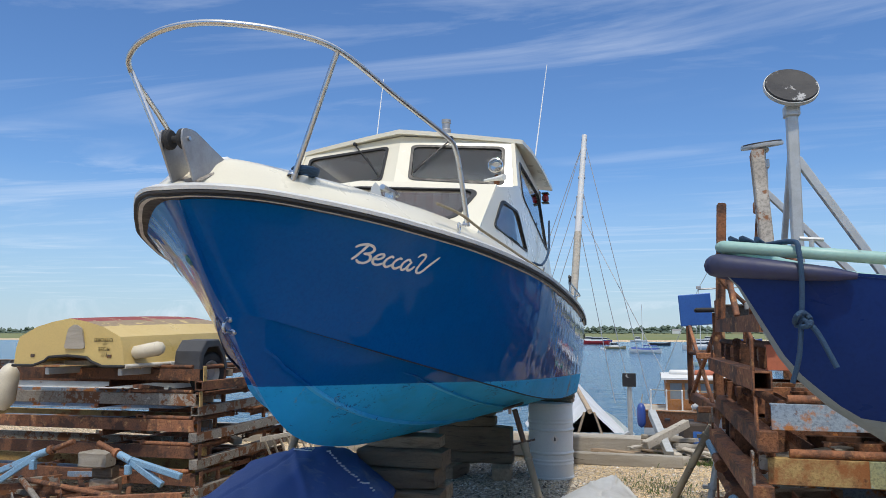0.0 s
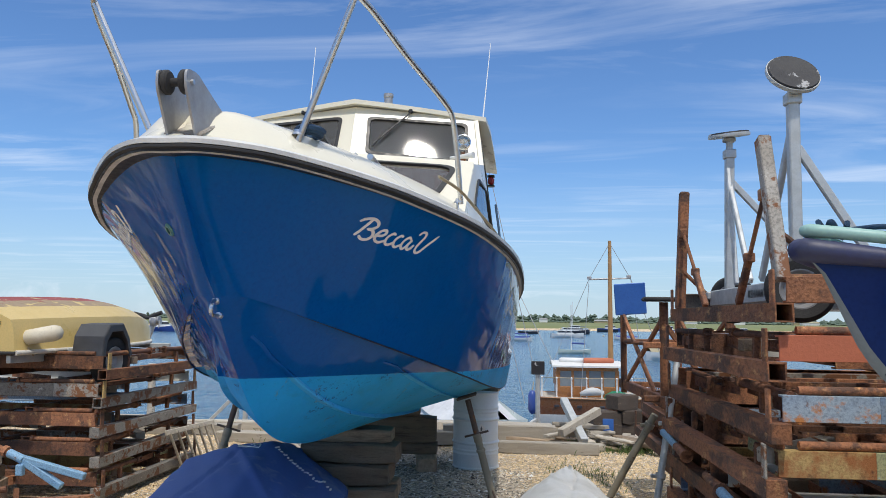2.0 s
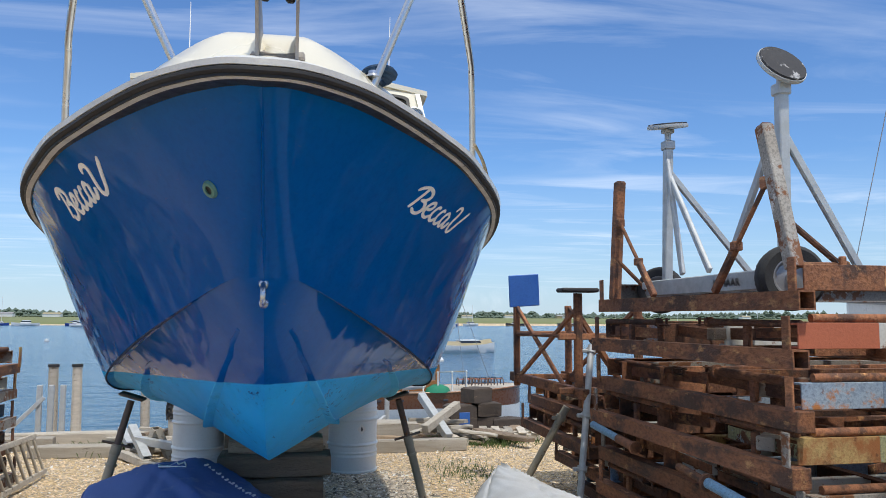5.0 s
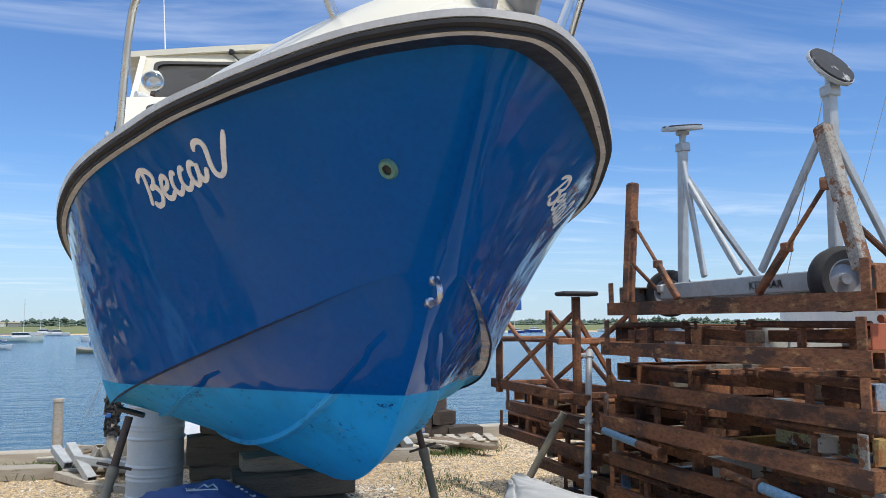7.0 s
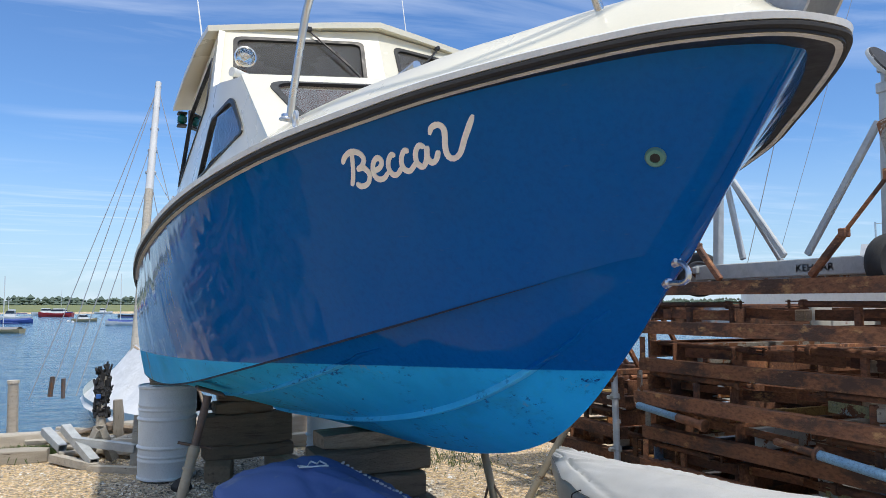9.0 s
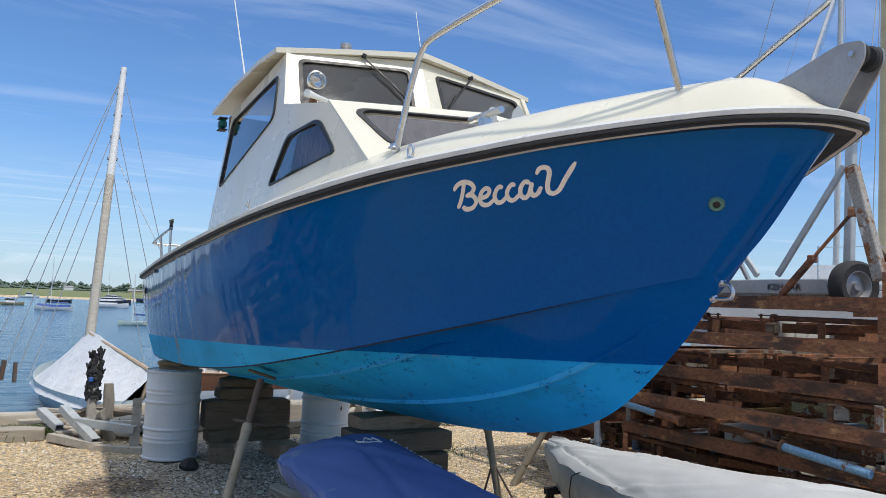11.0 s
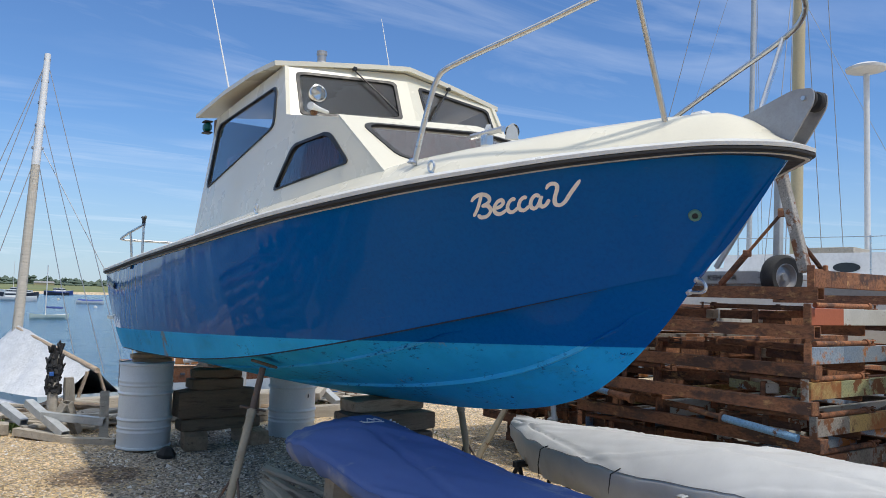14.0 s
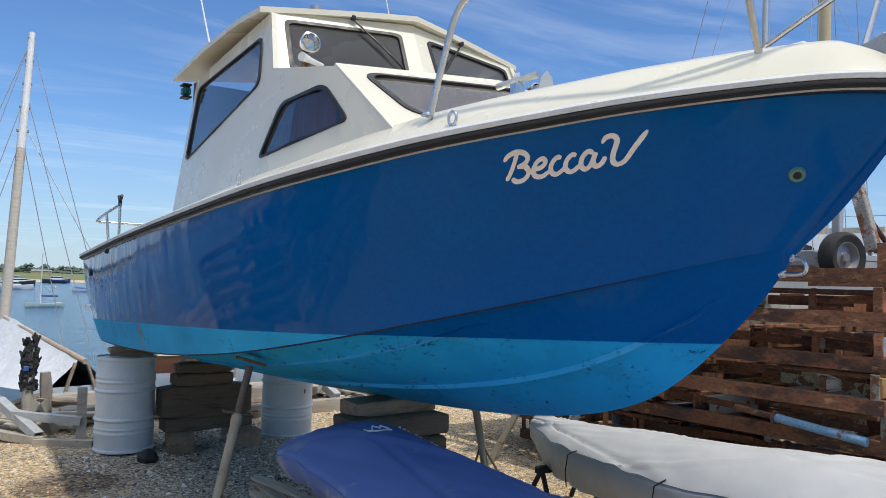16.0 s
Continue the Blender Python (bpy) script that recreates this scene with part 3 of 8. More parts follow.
def lettering(name, text, size, m, material, parent, shear=0.0, extrude=0.0015, squeeze=1.0, bold=0.0, label="", bend=None):
    """Built-in font turned into a mesh under its thing; bend maps flat letter points onto a curved surface."""
    cu = bpy.data.curves.new(name, "FONT")
    cu.body, cu.size, cu.shear, cu.extrude, cu.offset = text, size, shear, extrude, bold
    cu.resolution_u = 4
    tmp = bpy.data.objects.new(name, cu)
    scene.collection.objects.link(tmp)
    dg = bpy.context.evaluated_depsgraph_get()
    me = bpy.data.meshes.new_from_object(tmp.evaluated_get(dg))
    bpy.data.objects.remove(tmp)
    o = origin(parent)
    for v in me.vertices:
        p = Vector((v.co.x * squeeze, v.co.y, v.co.z))
        v.co = (bend(p) if bend else m @ p) - o
    me.materials.clear(); me.materials.append(material)
    ob = new(name, me)
    ob.parent = parent
    ORIGIN[ob.name] = o
    return tagged(ob, label)


rnd = random.Random(7)

# ---- setting: yard, water, far shore ----
WATER_Z = -1.5
QUAY_Y = 8.9


def yard_height(x, y):
    h = 0.018 * noise.noise(Vector((x * 0.9, y * 0.9, 0.0))) + 0.03 * noise.noise(Vector((x * 0.25, y * 0.25, 3.0)))
    ease = lambda k: max(0.0, min(1.0, k)) ** 2 * (3 - 2 * max(0.0, min(1.0, k)))
    h += 0.045 * ease((y - 4.2) / 1.2) * ease((7.0 - y) / 0.8) * ease((2.1 - abs(x)) / 0.7)      # grit heaped round the drums
    if y > QUAY_Y:                                   # the foreshore falls away under the water
        k = min((y - QUAY_Y) / 9.0, 1.0)
        h -= 0.5 * min((y - QUAY_Y) / 0.35, 1.0) + 1.9 * k
    return h


def axis_steps(lo, hi, fine_lo, fine_hi, fine, growth=1.5):
    a = list(np.arange(fine_lo, fine_hi + 1e-6, fine))
    d = fine
    while a[-1] < hi:
        d *= growth; a.append(min(a[-1] + d, hi))
    d = fine
    while a[0] > lo:
        d *= growth; a.insert(0, max(a[0] - d, lo))
    return a


def build_ground():
    xs, ys = axis_steps(-2500, 2500, -6, 6, 0.12), axis_steps(-600, 3000, -3.5, 19, 0.12)
    s = Shape()
    V = []
    for y in ys:
        for x in xs:
            z = yard_height(x, y) if y < 60 else -2.4
            if y > 300:                               # the far bank rises out of the water again
                z = -2.4 + min((y - 320) / 60, 1.0) * 2.0 if y > 320 else -2.4
            V.append((x, y, z))
    n = len(xs)
    s.add(V, [(j * n + i, j * n + i + 1, (j + 1) * n + i + 1, (j + 1) * n + i) for j in range(len(ys) - 1) for i in range(n - 1)])
    return single("ground", s, SHINGLE, (0, 0, 0), "tan shingle and dark grit yard beside the water", "ground", kind="structure", smooth=1.0, fix=False)


build_ground()
w = Shape()
w.add([(-2500, 9.3, WATER_Z), (2500, 9.3, WATER_Z), (2500, 3000, WATER_Z), (-2500, 3000, WATER_Z)], [(0, 1, 2, 3)])
single("water", w, WATER, (0, 0, 0), "rippled grey-blue estuary water at high tide", "water", kind="structure", smooth=0, fix=False)


def far_bank():
    """Low marsh with an uneven edge, and a wood behind it."""
    r = random.Random(3)
    s = Shape()
    n = 160
    a = [-1500 + 3000 * i / n for i in range(n + 1)]
    rows = []
    for d, z in ((0, WATER_Z - 0.3), (4, -0.6), (60, 0.3), (420, 2.2), (900, 3.4)):
        rows.append([(x, 345 + d + 26 * noise.noise(Vector((x * 0.006, d * 0.01, 0))), z) for x in a])
    s.loft(rows, False)
    single("marsh", s, GRASS, (0, 345, 0), "flat green and straw-coloured salt marsh across the water", "marsh", kind="structure", smooth=0.8)


far_bank()


def far_trees():
    """A distant belt of wood made of many small clumps of uneven height."""
    r = random.Random(11)
    s = Shape()
    for i in range(1500):
        x = r.uniform(-1300, 1300)
        y = r.uniform(760, 900)
        hgt = 3.2 + 6.5 * max(0, noise.noise(Vector((x * 0.008, 0, 5))) + 0.35) + r.uniform(-2, 2)
        for k in range(5):
            cx, cy, cz = x + r.uniform(-5, 5), y + r.uniform(-5, 5), 2.2 + hgt * r.uniform(0.05, 0.85)
            q = r.uniform(1.6, 3.6)
            vs = []
            for dx, dy, dz in ((1, 0, 0), (0, 1, 0), (-1, 0, 0), (0, -1, 0), (0, 0, 1), (0, 0, -1)):
                e = q * r.uniform(0.7, 1.3)
                vs.append((cx + dx * e, cy + dy * e, cz + dz * e * 0.8))
            s.add(vs, [(0, 1, 4), (1, 2, 4), (2, 3, 4), (3, 0, 4), (1, 0, 5), (2, 1, 5), (3, 2, 5), (0, 3, 5)])
    for i in range(1400):                              # hedges low along the marsh
        x, y = r.uniform(-1300, 1300), r.uniform(700, 760)
        q = r.uniform(1.0, 2.2)
        s.add([(x + dx * q * r.uniform(0.8, 2.2), y + dy * q, 1.9 + q * 0.5 + dz * q * r.uniform(0.5, 0.9)) for dx, dy, dz in
               ((1, 0, 0), (0, 1, 0), (-1, 0, 0), (0, -1, 0), (0, 0, 1), (0, 0, -1))],
              [(0, 1, 4), (1, 2, 4), (2, 3, 4), (3, 0, 4), (1, 0, 5), (2, 1, 5), (3, 2, 5), (0, 3, 5)])
    single("woodland", s, FAR_LEAF_HAZED, (0, 800, 0), "green belt of distant woodland on the horizon, haze mixed into its colour", "woodland", kind="stuff", smooth=0, fix=False)


far_trees()

# ---- the blue cabin boat ----
SHEER = ((0, -0.490, 2.146), (0.090, -0.463, 2.152), (0.195, -0.373, 2.158), (0.322, -0.231, 2.157), (0.535, 0.06, 2.136), (0.724, 0.37, 2.106), (0.974, 1.0, 2.055),
         (1.135, 1.95, 1.990), (1.196, 3.3, 1.902), (1.17, 4.8, 1.83), (1.10, 6.2, 1.768), (1.045, 7.0, 1.742))
CHINE = ((0, -0.02, 1.73), (0.13, 0.11, 1.712), (0.49, 0.92, 1.522), (0.785, 1.82, 1.336), (0.93, 2.79, 1.19), (0.992, 3.85, 1.096),
         (1.02, 4.98, 1.056), (0.985, 5.8, 1.035), (0.90, 6.42, 1.0))
KEEL = ((0, -0.02, 1.73), (0, 0.12, 1.55), (0, 0.27, 1.40), (0, 0.42, 1.27), (0, 0.59, 1.16), (0, 0.78, 1.085), (0, 1.0, 1.03),
        (0, 1.35, 0.975), (0, 1.8, 0.935), (0, 2.5, 0.895), (0, 3.5, 0.85), (0, 5.0, 0.825), (0, 6.32, 0.81))
STEM = ((0, -0.411, 2.180), (0, -0.380, 2.132), (0, -0.295, 2.015), (0, -0.165, 1.86), (0, -0.02, 1.73))
NS, NT, NB = 130, 18, 12
ARC = [(i / (NS - 1)) ** 1.35 for i in range(NS)]              # stations lie closer together at the bow


def stations(knots):
    fine = spline(knots, 1201)
    return [fine[int(a * 1200)].lerp(fine[min(int(a * 1200) + 1, 1200)], a * 1200 - int(a * 1200)) for a in ARC]


round_bow = spline([(-x, y, z) for x, y, z in SHEER[3:0:-1]] + list(SHEER), 3001)
first = min(range(3001), key=lambda k: abs(round_bow[k].x) + (9 if round_bow[k].y > 0 else 0))
sheer = stations(round_bow[first::12] + [round_bow[-1]])
sheer[0].x = 0.0
chine, keel = stations(CHINE), stations(KEEL)


def outward(i):
    """Horizontal direction away from the hull at a sheer point."""
    a, b = sheer[max(i - 1, 0)], sheer[min(i + 1, NS - 1)]
    t = (b - a); t.z = 0
    if i == 0:
        return Vector((0, -1, 0))
    return Vector((t.y, -t.x, 0)).normalized()


def inset(i):
    """How far the rail overhangs the hull: most round the bow."""
    return 0.022 + 0.058 * math.exp(-(ARC[i] / 0.10) ** 2)




def lift(i, z):
    """The rail mouldings are slimmer towards the bow."""
    k = 0.64 + 0.22 * min(max((ARC[i] - 0.06) / 0.22, 0), 1)
    return 0.082 - (0.082 - z) * k


hull_top = [sheer[i] - outward(i) * inset(i) + Vector((0, 0, lift(i, 0.004))) for i in range(NS)]


STEM_LINE = spline(STEM, 401)[::-1]


def topside(i, v):
    """Half section above the chine: v 0 at the chine, 1 at the sheer."""
    u = ARC[i]
    a, b = chine[i], hull_top[i]
    p = a.lerp(b, v)
    flare = 0.07 * math.exp(-((u - 0.16) / 0.10) ** 2)          # hollow under the bow
    belly = 0.03 * min(1.0, u * 2.2)
    p = p.copy()
    p.x += (belly - flare) * 4 * v * (1 - v) * min(1, a.x * 8 + b.x * 2)
    if i == 0:
        q = STEM_LINE[min(int(round(v * 400)), 400)]
        p = Vector((0, q.y, q.z))
    return p


def ledge(i):
    """The topside stands out over the bottom along the chine."""
    k = min(max(ARC[i] - 0.011, 0) / 0.135, 1.0)
    return Vector((0.042 * k, 0, -0.012 * k))


def bottom(i, v):
    """Half section below the chine: v 0 at the keel, 1 at the chine."""
    a, b = keel[i], chine[i]
    p = a.lerp(b, v)
    u = ARC[i]
    bulge = (0.045 * math.exp(-((u - 0.16) / 0.13) ** 2) + 0.03) * (b - a).length
    n = Vector((b.z - a.z + 0.02, 0, -(b.x - a.x) - 0.02)).normalized()
    return p + n * bulge * v * (1 - v) ** 2 * 2.5


boat = thing("motor_boat", (0, 3.0, 0), "blue fibreglass cabin motor boat with cream deck, propped ashore", "boat")
s = Shape()
half = [[bottom(i, k / NB) for k in range(NB)] + [bottom(i, 1.0)] + [topside(i, k / NT) + ledge(i) * (1 - k / NT) for k in range(NT + 1)] for i in range(NS)]
n1 = NB + NT + 2
for sg in (-1, 1):
    s.loft([[Vector((sg * max(p.x, 0.0), p.y, p.z)) for p in row] for row in half], False)
tr = half[-1]
s.add([Vector((-p.x, p.y, p.z)) for p in tr] + [Vector((p.x, p.y, p.z)) for p in tr[::-1]], [tuple(range(2 * n1))])
b = bmesh.new()
me = bpy.data.meshes.new("hull")
me.from_pydata([tuple(p) for p in s.v], [], s.f)
b.from_mesh(me)
bmesh.ops.remove_doubles(b, verts=b.verts, dist=0.0015)
bmesh.ops.recalc_face_normals(b, faces=b.faces)
bmesh.ops.translate(b, verts=b.verts, vec=-Vector((0, 3.0, 0)))
b.to_mesh(me); b.free()
me.shade_smooth(); me.set_sharp_from_angle(angle=radians(38))
me.materials.append(HULL)
hull = new("hull", me)
hull.parent = boat
ORIGIN[hull.name] = origin(boat)
tagged(hull, "glossy blue hull with mottled light-blue antifouling below the waterline")


def flange(i):
    return -0.012


def rail_band(name, sect, material, label, i1=NS):
    """A band that follows the sheer round both sides; sect(i): (outward, up) pairs of a closed section."""
    rows = []
    for sg in (1, -1):
        side = []
        for i in range(i1):
            o = outward(i)
            row = [sheer[i] + o * a + Vector((0, 0, lift(i, b))) for a, b in sect(i)]
            side.append([Vector((sg * max(p.x, 0.0), p.y, p.z)) for p in row])
        rows.append(side)
    full = rows[0][::-1] + rows[1][1:]
    return part(name, Shape().loft(full, True, True), material, boat, label, 0.7)


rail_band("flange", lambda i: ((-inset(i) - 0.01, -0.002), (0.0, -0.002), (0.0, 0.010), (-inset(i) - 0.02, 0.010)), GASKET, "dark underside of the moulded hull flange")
rail_band("lower_strip", lambda i: ((flange(i) - 0.01, -0.006), (flange(i) + 0.006, -0.005), (flange(i) + 0.006, 0.008), (flange(i) - 0.01, 0.010)), STRIP, "thin dirty cream strip")
rail_band("rubbing_strake", lambda i: ((flange(i) - 0.01, 0.009), (flange(i) + 0.018, 0.009), (flange(i) + 0.026, 0.015), (flange(i) + 0.026, 0.027), (flange(i) + 0.020, 0.034), (flange(i) - 0.01, 0.034)), BLACK_RUBBER, "black rubber rubbing strake")
rail_band("rail_moulding", lambda i: ((flange(i) - 0.03, 0.034), (flange(i) + 0.025, 0.035), (flange(i) + 0.028, 0.058), (flange(i) - 0.008, 0.084), (flange(i) - 0.05, 0.080)), LIP, "grey-white rail moulding")


def deck_row(i):
    """Cream deck: coaming rising from the rail, then a low crown; narrower coaming past the cabin."""
    u = ARC[i]
    o, f = outward(i), flange(i)
    y = sheer[i].y
    rise = 0.02 + 0.113 * min(max((y + 0.52) / 0.19, 0), 1) ** 0.65 - 0.003 * min(max((y - 0.1) / 0.7, 0), 1) if y < 2.5 else 0.125 - 0.045 * min((y - 2.5) / 3.0, 1)
    lean = 0.09 + 0.06 * min(max((y + 0.5) / 0.6, 0), 1) if y < 1.0 else 0.15 + 0.07 * min(y - 1.0, 1)
    base = sheer[i]
    pts = [base + o * (f - 0.030) + Vector((0, 0, 0.078)),
           base + o * (f - 0.040) + Vector((0, 0, 0.095)),
           base + o * (f - 0.06 - lean * 0.30) + Vector((0, 0, 0.09 + rise * 0.46)),
           base + o * (f - 0.06 - lean * 0.64) + Vector((0, 0, 0.09 + rise * 0.82)),
           base + o * (f - 0.06 - lean) + Vector((0, 0, 0.09 + rise))]
    for p in pts:
        p.x = max(p.x, 0.0)
    return pts


s = Shape()
for sg in (-1, 1):
    rows = []
    for i in range(NS):
        e = deck_row(i)
        y = sheer[i].y
        if y < 3.95:
            c = Vector((0, e[-1].y, e[-1].z + 0.004 * min(e[-1].x * 2, 1)))
            e = e + [e[-1].lerp(c, 0.35) + Vector((0, 0, 0.006 * min(e[-1].x * 2, 1))), e[-1].lerp(c, 0.7) + Vector((0, 0, 0.004 * min(e[-1].x * 2, 1))), c]
        else:                                           # open cockpit: coaming turned down inside
            q = e[-1]
            e = e + [q + Vector((-0.03, 0, -0.004)), q + Vector((-0.035, 0, -0.2)), q + Vector((-0.04, 0, -0.6))]
        rows.append([Vector((sg * max(p.x, 0), p.y, p.z)) for p in e])
    s.loft(rows, False)
part("deck", s, CREAM, boat, "cream moulded deck and coaming", 0.9)
s = Shape()
s.box((0, 5.4, 1.28), (2.0, 3.1, 0.04)); s.box((0, 6.93, 1.70), (2.05, 0.10, 0.22), ch=0.03)
part("cockpit_sole", s, CREAM, boat, "cream cockpit floor and transom top")


def surface_snap(p):
    """Nearest point of the bottom and the direction across it towards the chine."""
    best, d0 = None, 9
    for i in range(NS):
        for k in range(1, 40):
            q = bottom(i, k / 40)
            d = (q - p).length
            if d < d0:
                best, d0 = (q, (bottom(i, (k + 1) / 40) - bottom(i, (k - 1) / 40)).normalized()), d
    return best


def strake(knots, width, side):
    """A moulded spray rail: flat underneath, upright on its outer face, fading out at the ends."""
    rows = []
    N = 44
    snapped = [surface_snap(p) for p in spline(knots, N)]
    for i in range(N):
        near = snapped[max(0, i - 3):i + 4] if 3 <= i < N - 3 else [snapped[i]]
        q = sum((v[0] for v in near), Vector()) / len(near)
        across = sum((v[1] for v in near), Vector()).normalized()
        k = min(1.0, (i + 0.8) / 6, (N - 1 - i) / 4 + 0.25)
        w = width * (0.35 + 0.65 * k)
        a, b = q - across * w * 0.5, q + across * w * 0.5
        out = Vector((-across.z, 0, across.x)) * -1.0
        c = Vector((b.x + 0.018 * k, b.y - 0.010 * k, a.z - 0.004 * k))
        c = b.lerp(c, 0.15 + 0.85 * k)
        ring = [a - out * 0.02, a, c + (a - c) * 0.12, c + (b - c) * 0.10, b, b - out * 0.02]
        rows.append([Vector((side * v.x, v.y, v.z)) for v in ring])
    return Shape().loft(rows, True, True)


for side in (-1, 1):
    part("spray_rail", strake(((0.077, 0.195, 1.579), (0.163, 0.60, 1.351), (0.261, 1.177, 1.156), (0.332, 1.825, 1.03), (0.375, 2.6, 0.94), (0.385, 3.4, 0.9)), 0.036, side), HULL_RAIL, boat, "moulded spray rail in paler antifouling", 0.5)
    part("spray_rail", strake(((0.475, 1.02, 1.45), (0.57, 1.45, 1.32), (0.645, 1.93, 1.2), (0.69, 2.6, 1.08), (0.71, 3.4, 1.01), (0.715, 4.2, 0.975)), 0.034, side), HULL_RAIL, boat, "moulded spray rail in paler antifouling", 0.5)

# a dark strip paints in the shadow gap under the chine, with its dirt
NAVY_SHADE_GRIME = surf("navy_shade_and_grime", (0.006, 0.016, 0.045), (0.010, 0.022, 0.055), 12, 0.8, 0, 0.2, 90)
for side in (-1, 1):
    seam = [chine[i] + ledge(i) + Vector((-0.004, 0, -0.004)) for i in range(NS) if 0.055 < ARC[i] < 0.966]
    part("chine_seam", Shape().tube([Vector((side * p.x, p.y, p.z)) for p in seam], [0.0006 + 0.0042 * min(1, k / 16) for k in range(len(seam))], 6), NAVY_SHADE_GRIME, boat, "dark line of shade and grime drawn under the chine", 1.0)

# cabin: side panels with openings, two-step front, ridged roof
SIDE = ((1.20, 2.20), (1.70, 2.585), (2.05, 2.65), (2.36, 2.715), (2.53, 3.075), (3.84, 2.965), (3.90, 1.98), (3.0, 2.03), (2.0, 2.13))


def side_place(sg):
    return lambda y, z, d: Vector((sg * (0.985 - 0.13 * (z - 2.1) + 0.012 * math.sin((y - 1.2) * 1.1) - 0.14 * max(0.0, 2.0 - y) - d), y, z))


BIGWIN = rounded(((2.60, 2.95), (3.735, 2.885), (3.775, 2.385), (2.535, 2.665)), 0.07)
SMALLWIN = rounded(((1.765, 2.505), (2.16, 2.480), (2.36, 2.225), (1.53, 2.305)), 0.06)
for sg in (-1, 1):
    pl = side_place(sg)
    part("cabin_side", panel(list(SIDE), [BIGWIN, SMALLWIN], pl, 0.03), CREAM, boat, "", 0.5)
    for nm, win in (("side_window", BIGWIN), ("lower_side_window", SMALLWIN)):
        fr = part(nm, ring_band(scaled(win, -0.014), scaled(win, 0.016), pl, -0.007, 0.012), GASKET, boat, "window in a black rubber gasket", 0.7)
        g = part("pane", pane_grid(scaled(win, 0.010), pl, 0.006, 0.011), SMOKED, fr, "smoked glass pane", 0)
        g.visible_shadow = False


def face_place(base, top, halfw_b, halfw_t, vee):
    """Front face: a is -1..1 across, b 0..1 up, d behind the face."""
    def place(a, b, d):
        hw = halfw_b + (halfw_t - halfw_b) * b
        y, z = base[0] + (top[0] - base[0]) * b, base[1] + (top[1] - base[1]) * b
        n = Vector((0, top[1] - base[1], -(top[0] - base[0]))).normalized()
        return Vector((a * hw, y + vee * abs(a), z)) + n * d
    return place


low_flat = face_place((1.10, 2.22), (1.60, 2.60), 0.862, 0.884, 0.10)


def low(a, b, d):
    p = low_flat(a, b, d)
    p.z += 0.05 * (1 - abs(a)) * b
    return p



LOWWIN = rounded(((-0.89, 0.86), (0.0, 0.86), (0.89, 0.86), (0.80, 0.26), (0.0, 0.26), (-0.80, 0.26)), 0.13)
rect = [(-1, 0), (0, 0), (1, 0), (1, 1), (0.5, 1), (0, 1), (-0.5, 1), (-1, 1)]
part("trunk_front", panel(rect, [LOWWIN], low, 0.03), CREAM, boat, "", 0.5)


def oval_scale(win, k):
    cx, cy = sum(p[0] for p in win) / len(win), sum(p[1] for p in win) / len(win)
    return [(cx + (x - cx) * (1 + k), cy + (y - cy) * (1 + 2 * k)) for x, y in win]


fr = part("front_window", ring_band(oval_scale(LOWWIN, 0.018), oval_scale(LOWWIN, -0.022), low, -0.007, 0.012), GASKET, boat, "wide low window in a black gasket", 0.7)
part("pane", pane_grid(oval_scale(LOWWIN, -0.012), low, 0.006, 0.011), SMOKED, fr, "smoked glass pane", 0).visible_shadow = False
s = Shape()
crest = lambda k: 1 - abs(-1 + k / 4)
rows = [[Vector((-0.884 + 1.768 * k / 8, 1.695 - 0.10 * crest(k), 2.578 + 0.05 * crest(k))) for k in range(9)], [Vector((-0.884 + 1.768 * k / 8, 1.75 - 0.10 * crest(k), 2.597 + 0.05 * crest(k))) for k in range(9)],
        [Vector((-0.895 + 1.79 * k / 8, 2.45 - 0.12 * (1 - abs(-1 + k / 4)), 2.702 + 0.045 * crest(k))) for k in range(9)]]
s.loft(rows, False)
part("trunk_top", s, CREAM, boat, "", 0.9)
up = face_place((2.27, 2.765), (2.455, 3.165), 0.90, 0.865, 0.105)


def up_place(a, b, d):
    p = up(a, b, d)
    p.z -= 0.075 * abs(a)
    return p


WINL = rounded(((-0.905, 0.86), (-0.115, 0.80), (-0.125, 0.10), (-0.895, 0.10)), 0.07)
WINR = [(-a, b) for a, b in WINL][::-1]
for halfp, wn_ in (([(-1, -0.1), (0, -0.1), (0, 1), (-1, 1)], WINL), ([(0, -0.1), (1, -0.1), (1, 1), (0, 1)], WINR)):
    part("windscreen_panel", panel(halfp, [wn_], up_place, 0.03), CREAM, boat, "", 0.5)
    fr = part("windscreen", ring_band(oval_scale(wn_, 0.03), oval_scale(wn_, -0.035), up_place, -0.007, 0.012), GASKET, boat, "windscreen in a black gasket", 0.7)
    part("pane", pane_grid(oval_scale(wn_, -0.02), up_place, 0.006, 0.011), SMOKED, fr, "smoked glass pane", 0).visible_shadow = False

# roof, ridged along the middle, with a thin turned-down edge
s = Shape()
rows = []
for y0, zz, hw in ((0.0, 0.0, 0.925), (0.35, 0.006, 0.945), (0.9, -0.02, 0.96), (1.52, -0.085, 0.975)):
    row = []
    for k in range(-4, 5):
        a = k / 4
        yy = 2.395 + (0.165 * abs(a)) * (1 - y0 / 1.6) + y0 + 0.16 * (y0 / 1.6) * abs(a)
        row.append(Vector((a * hw, yy, 3.205 + zz - 0.10 * abs(a) ** 1.15)))
    rows.append(row)
topr = rows
botr = [[p - Vector((0, 0, 0.032)) for p in r] for r in rows]
s.loft(topr, False); s.loft(botr, False)
edge = lambda R: [R[0][k] for k in range(9)] + [R[j][8] for j in range(1, 4)] + [R[3][k] for k in range(7, -1, -1)] + [R[j][0] for j in (2, 1)]
et, eb = edge(topr), edge(botr)
s.loft([et, eb], True)
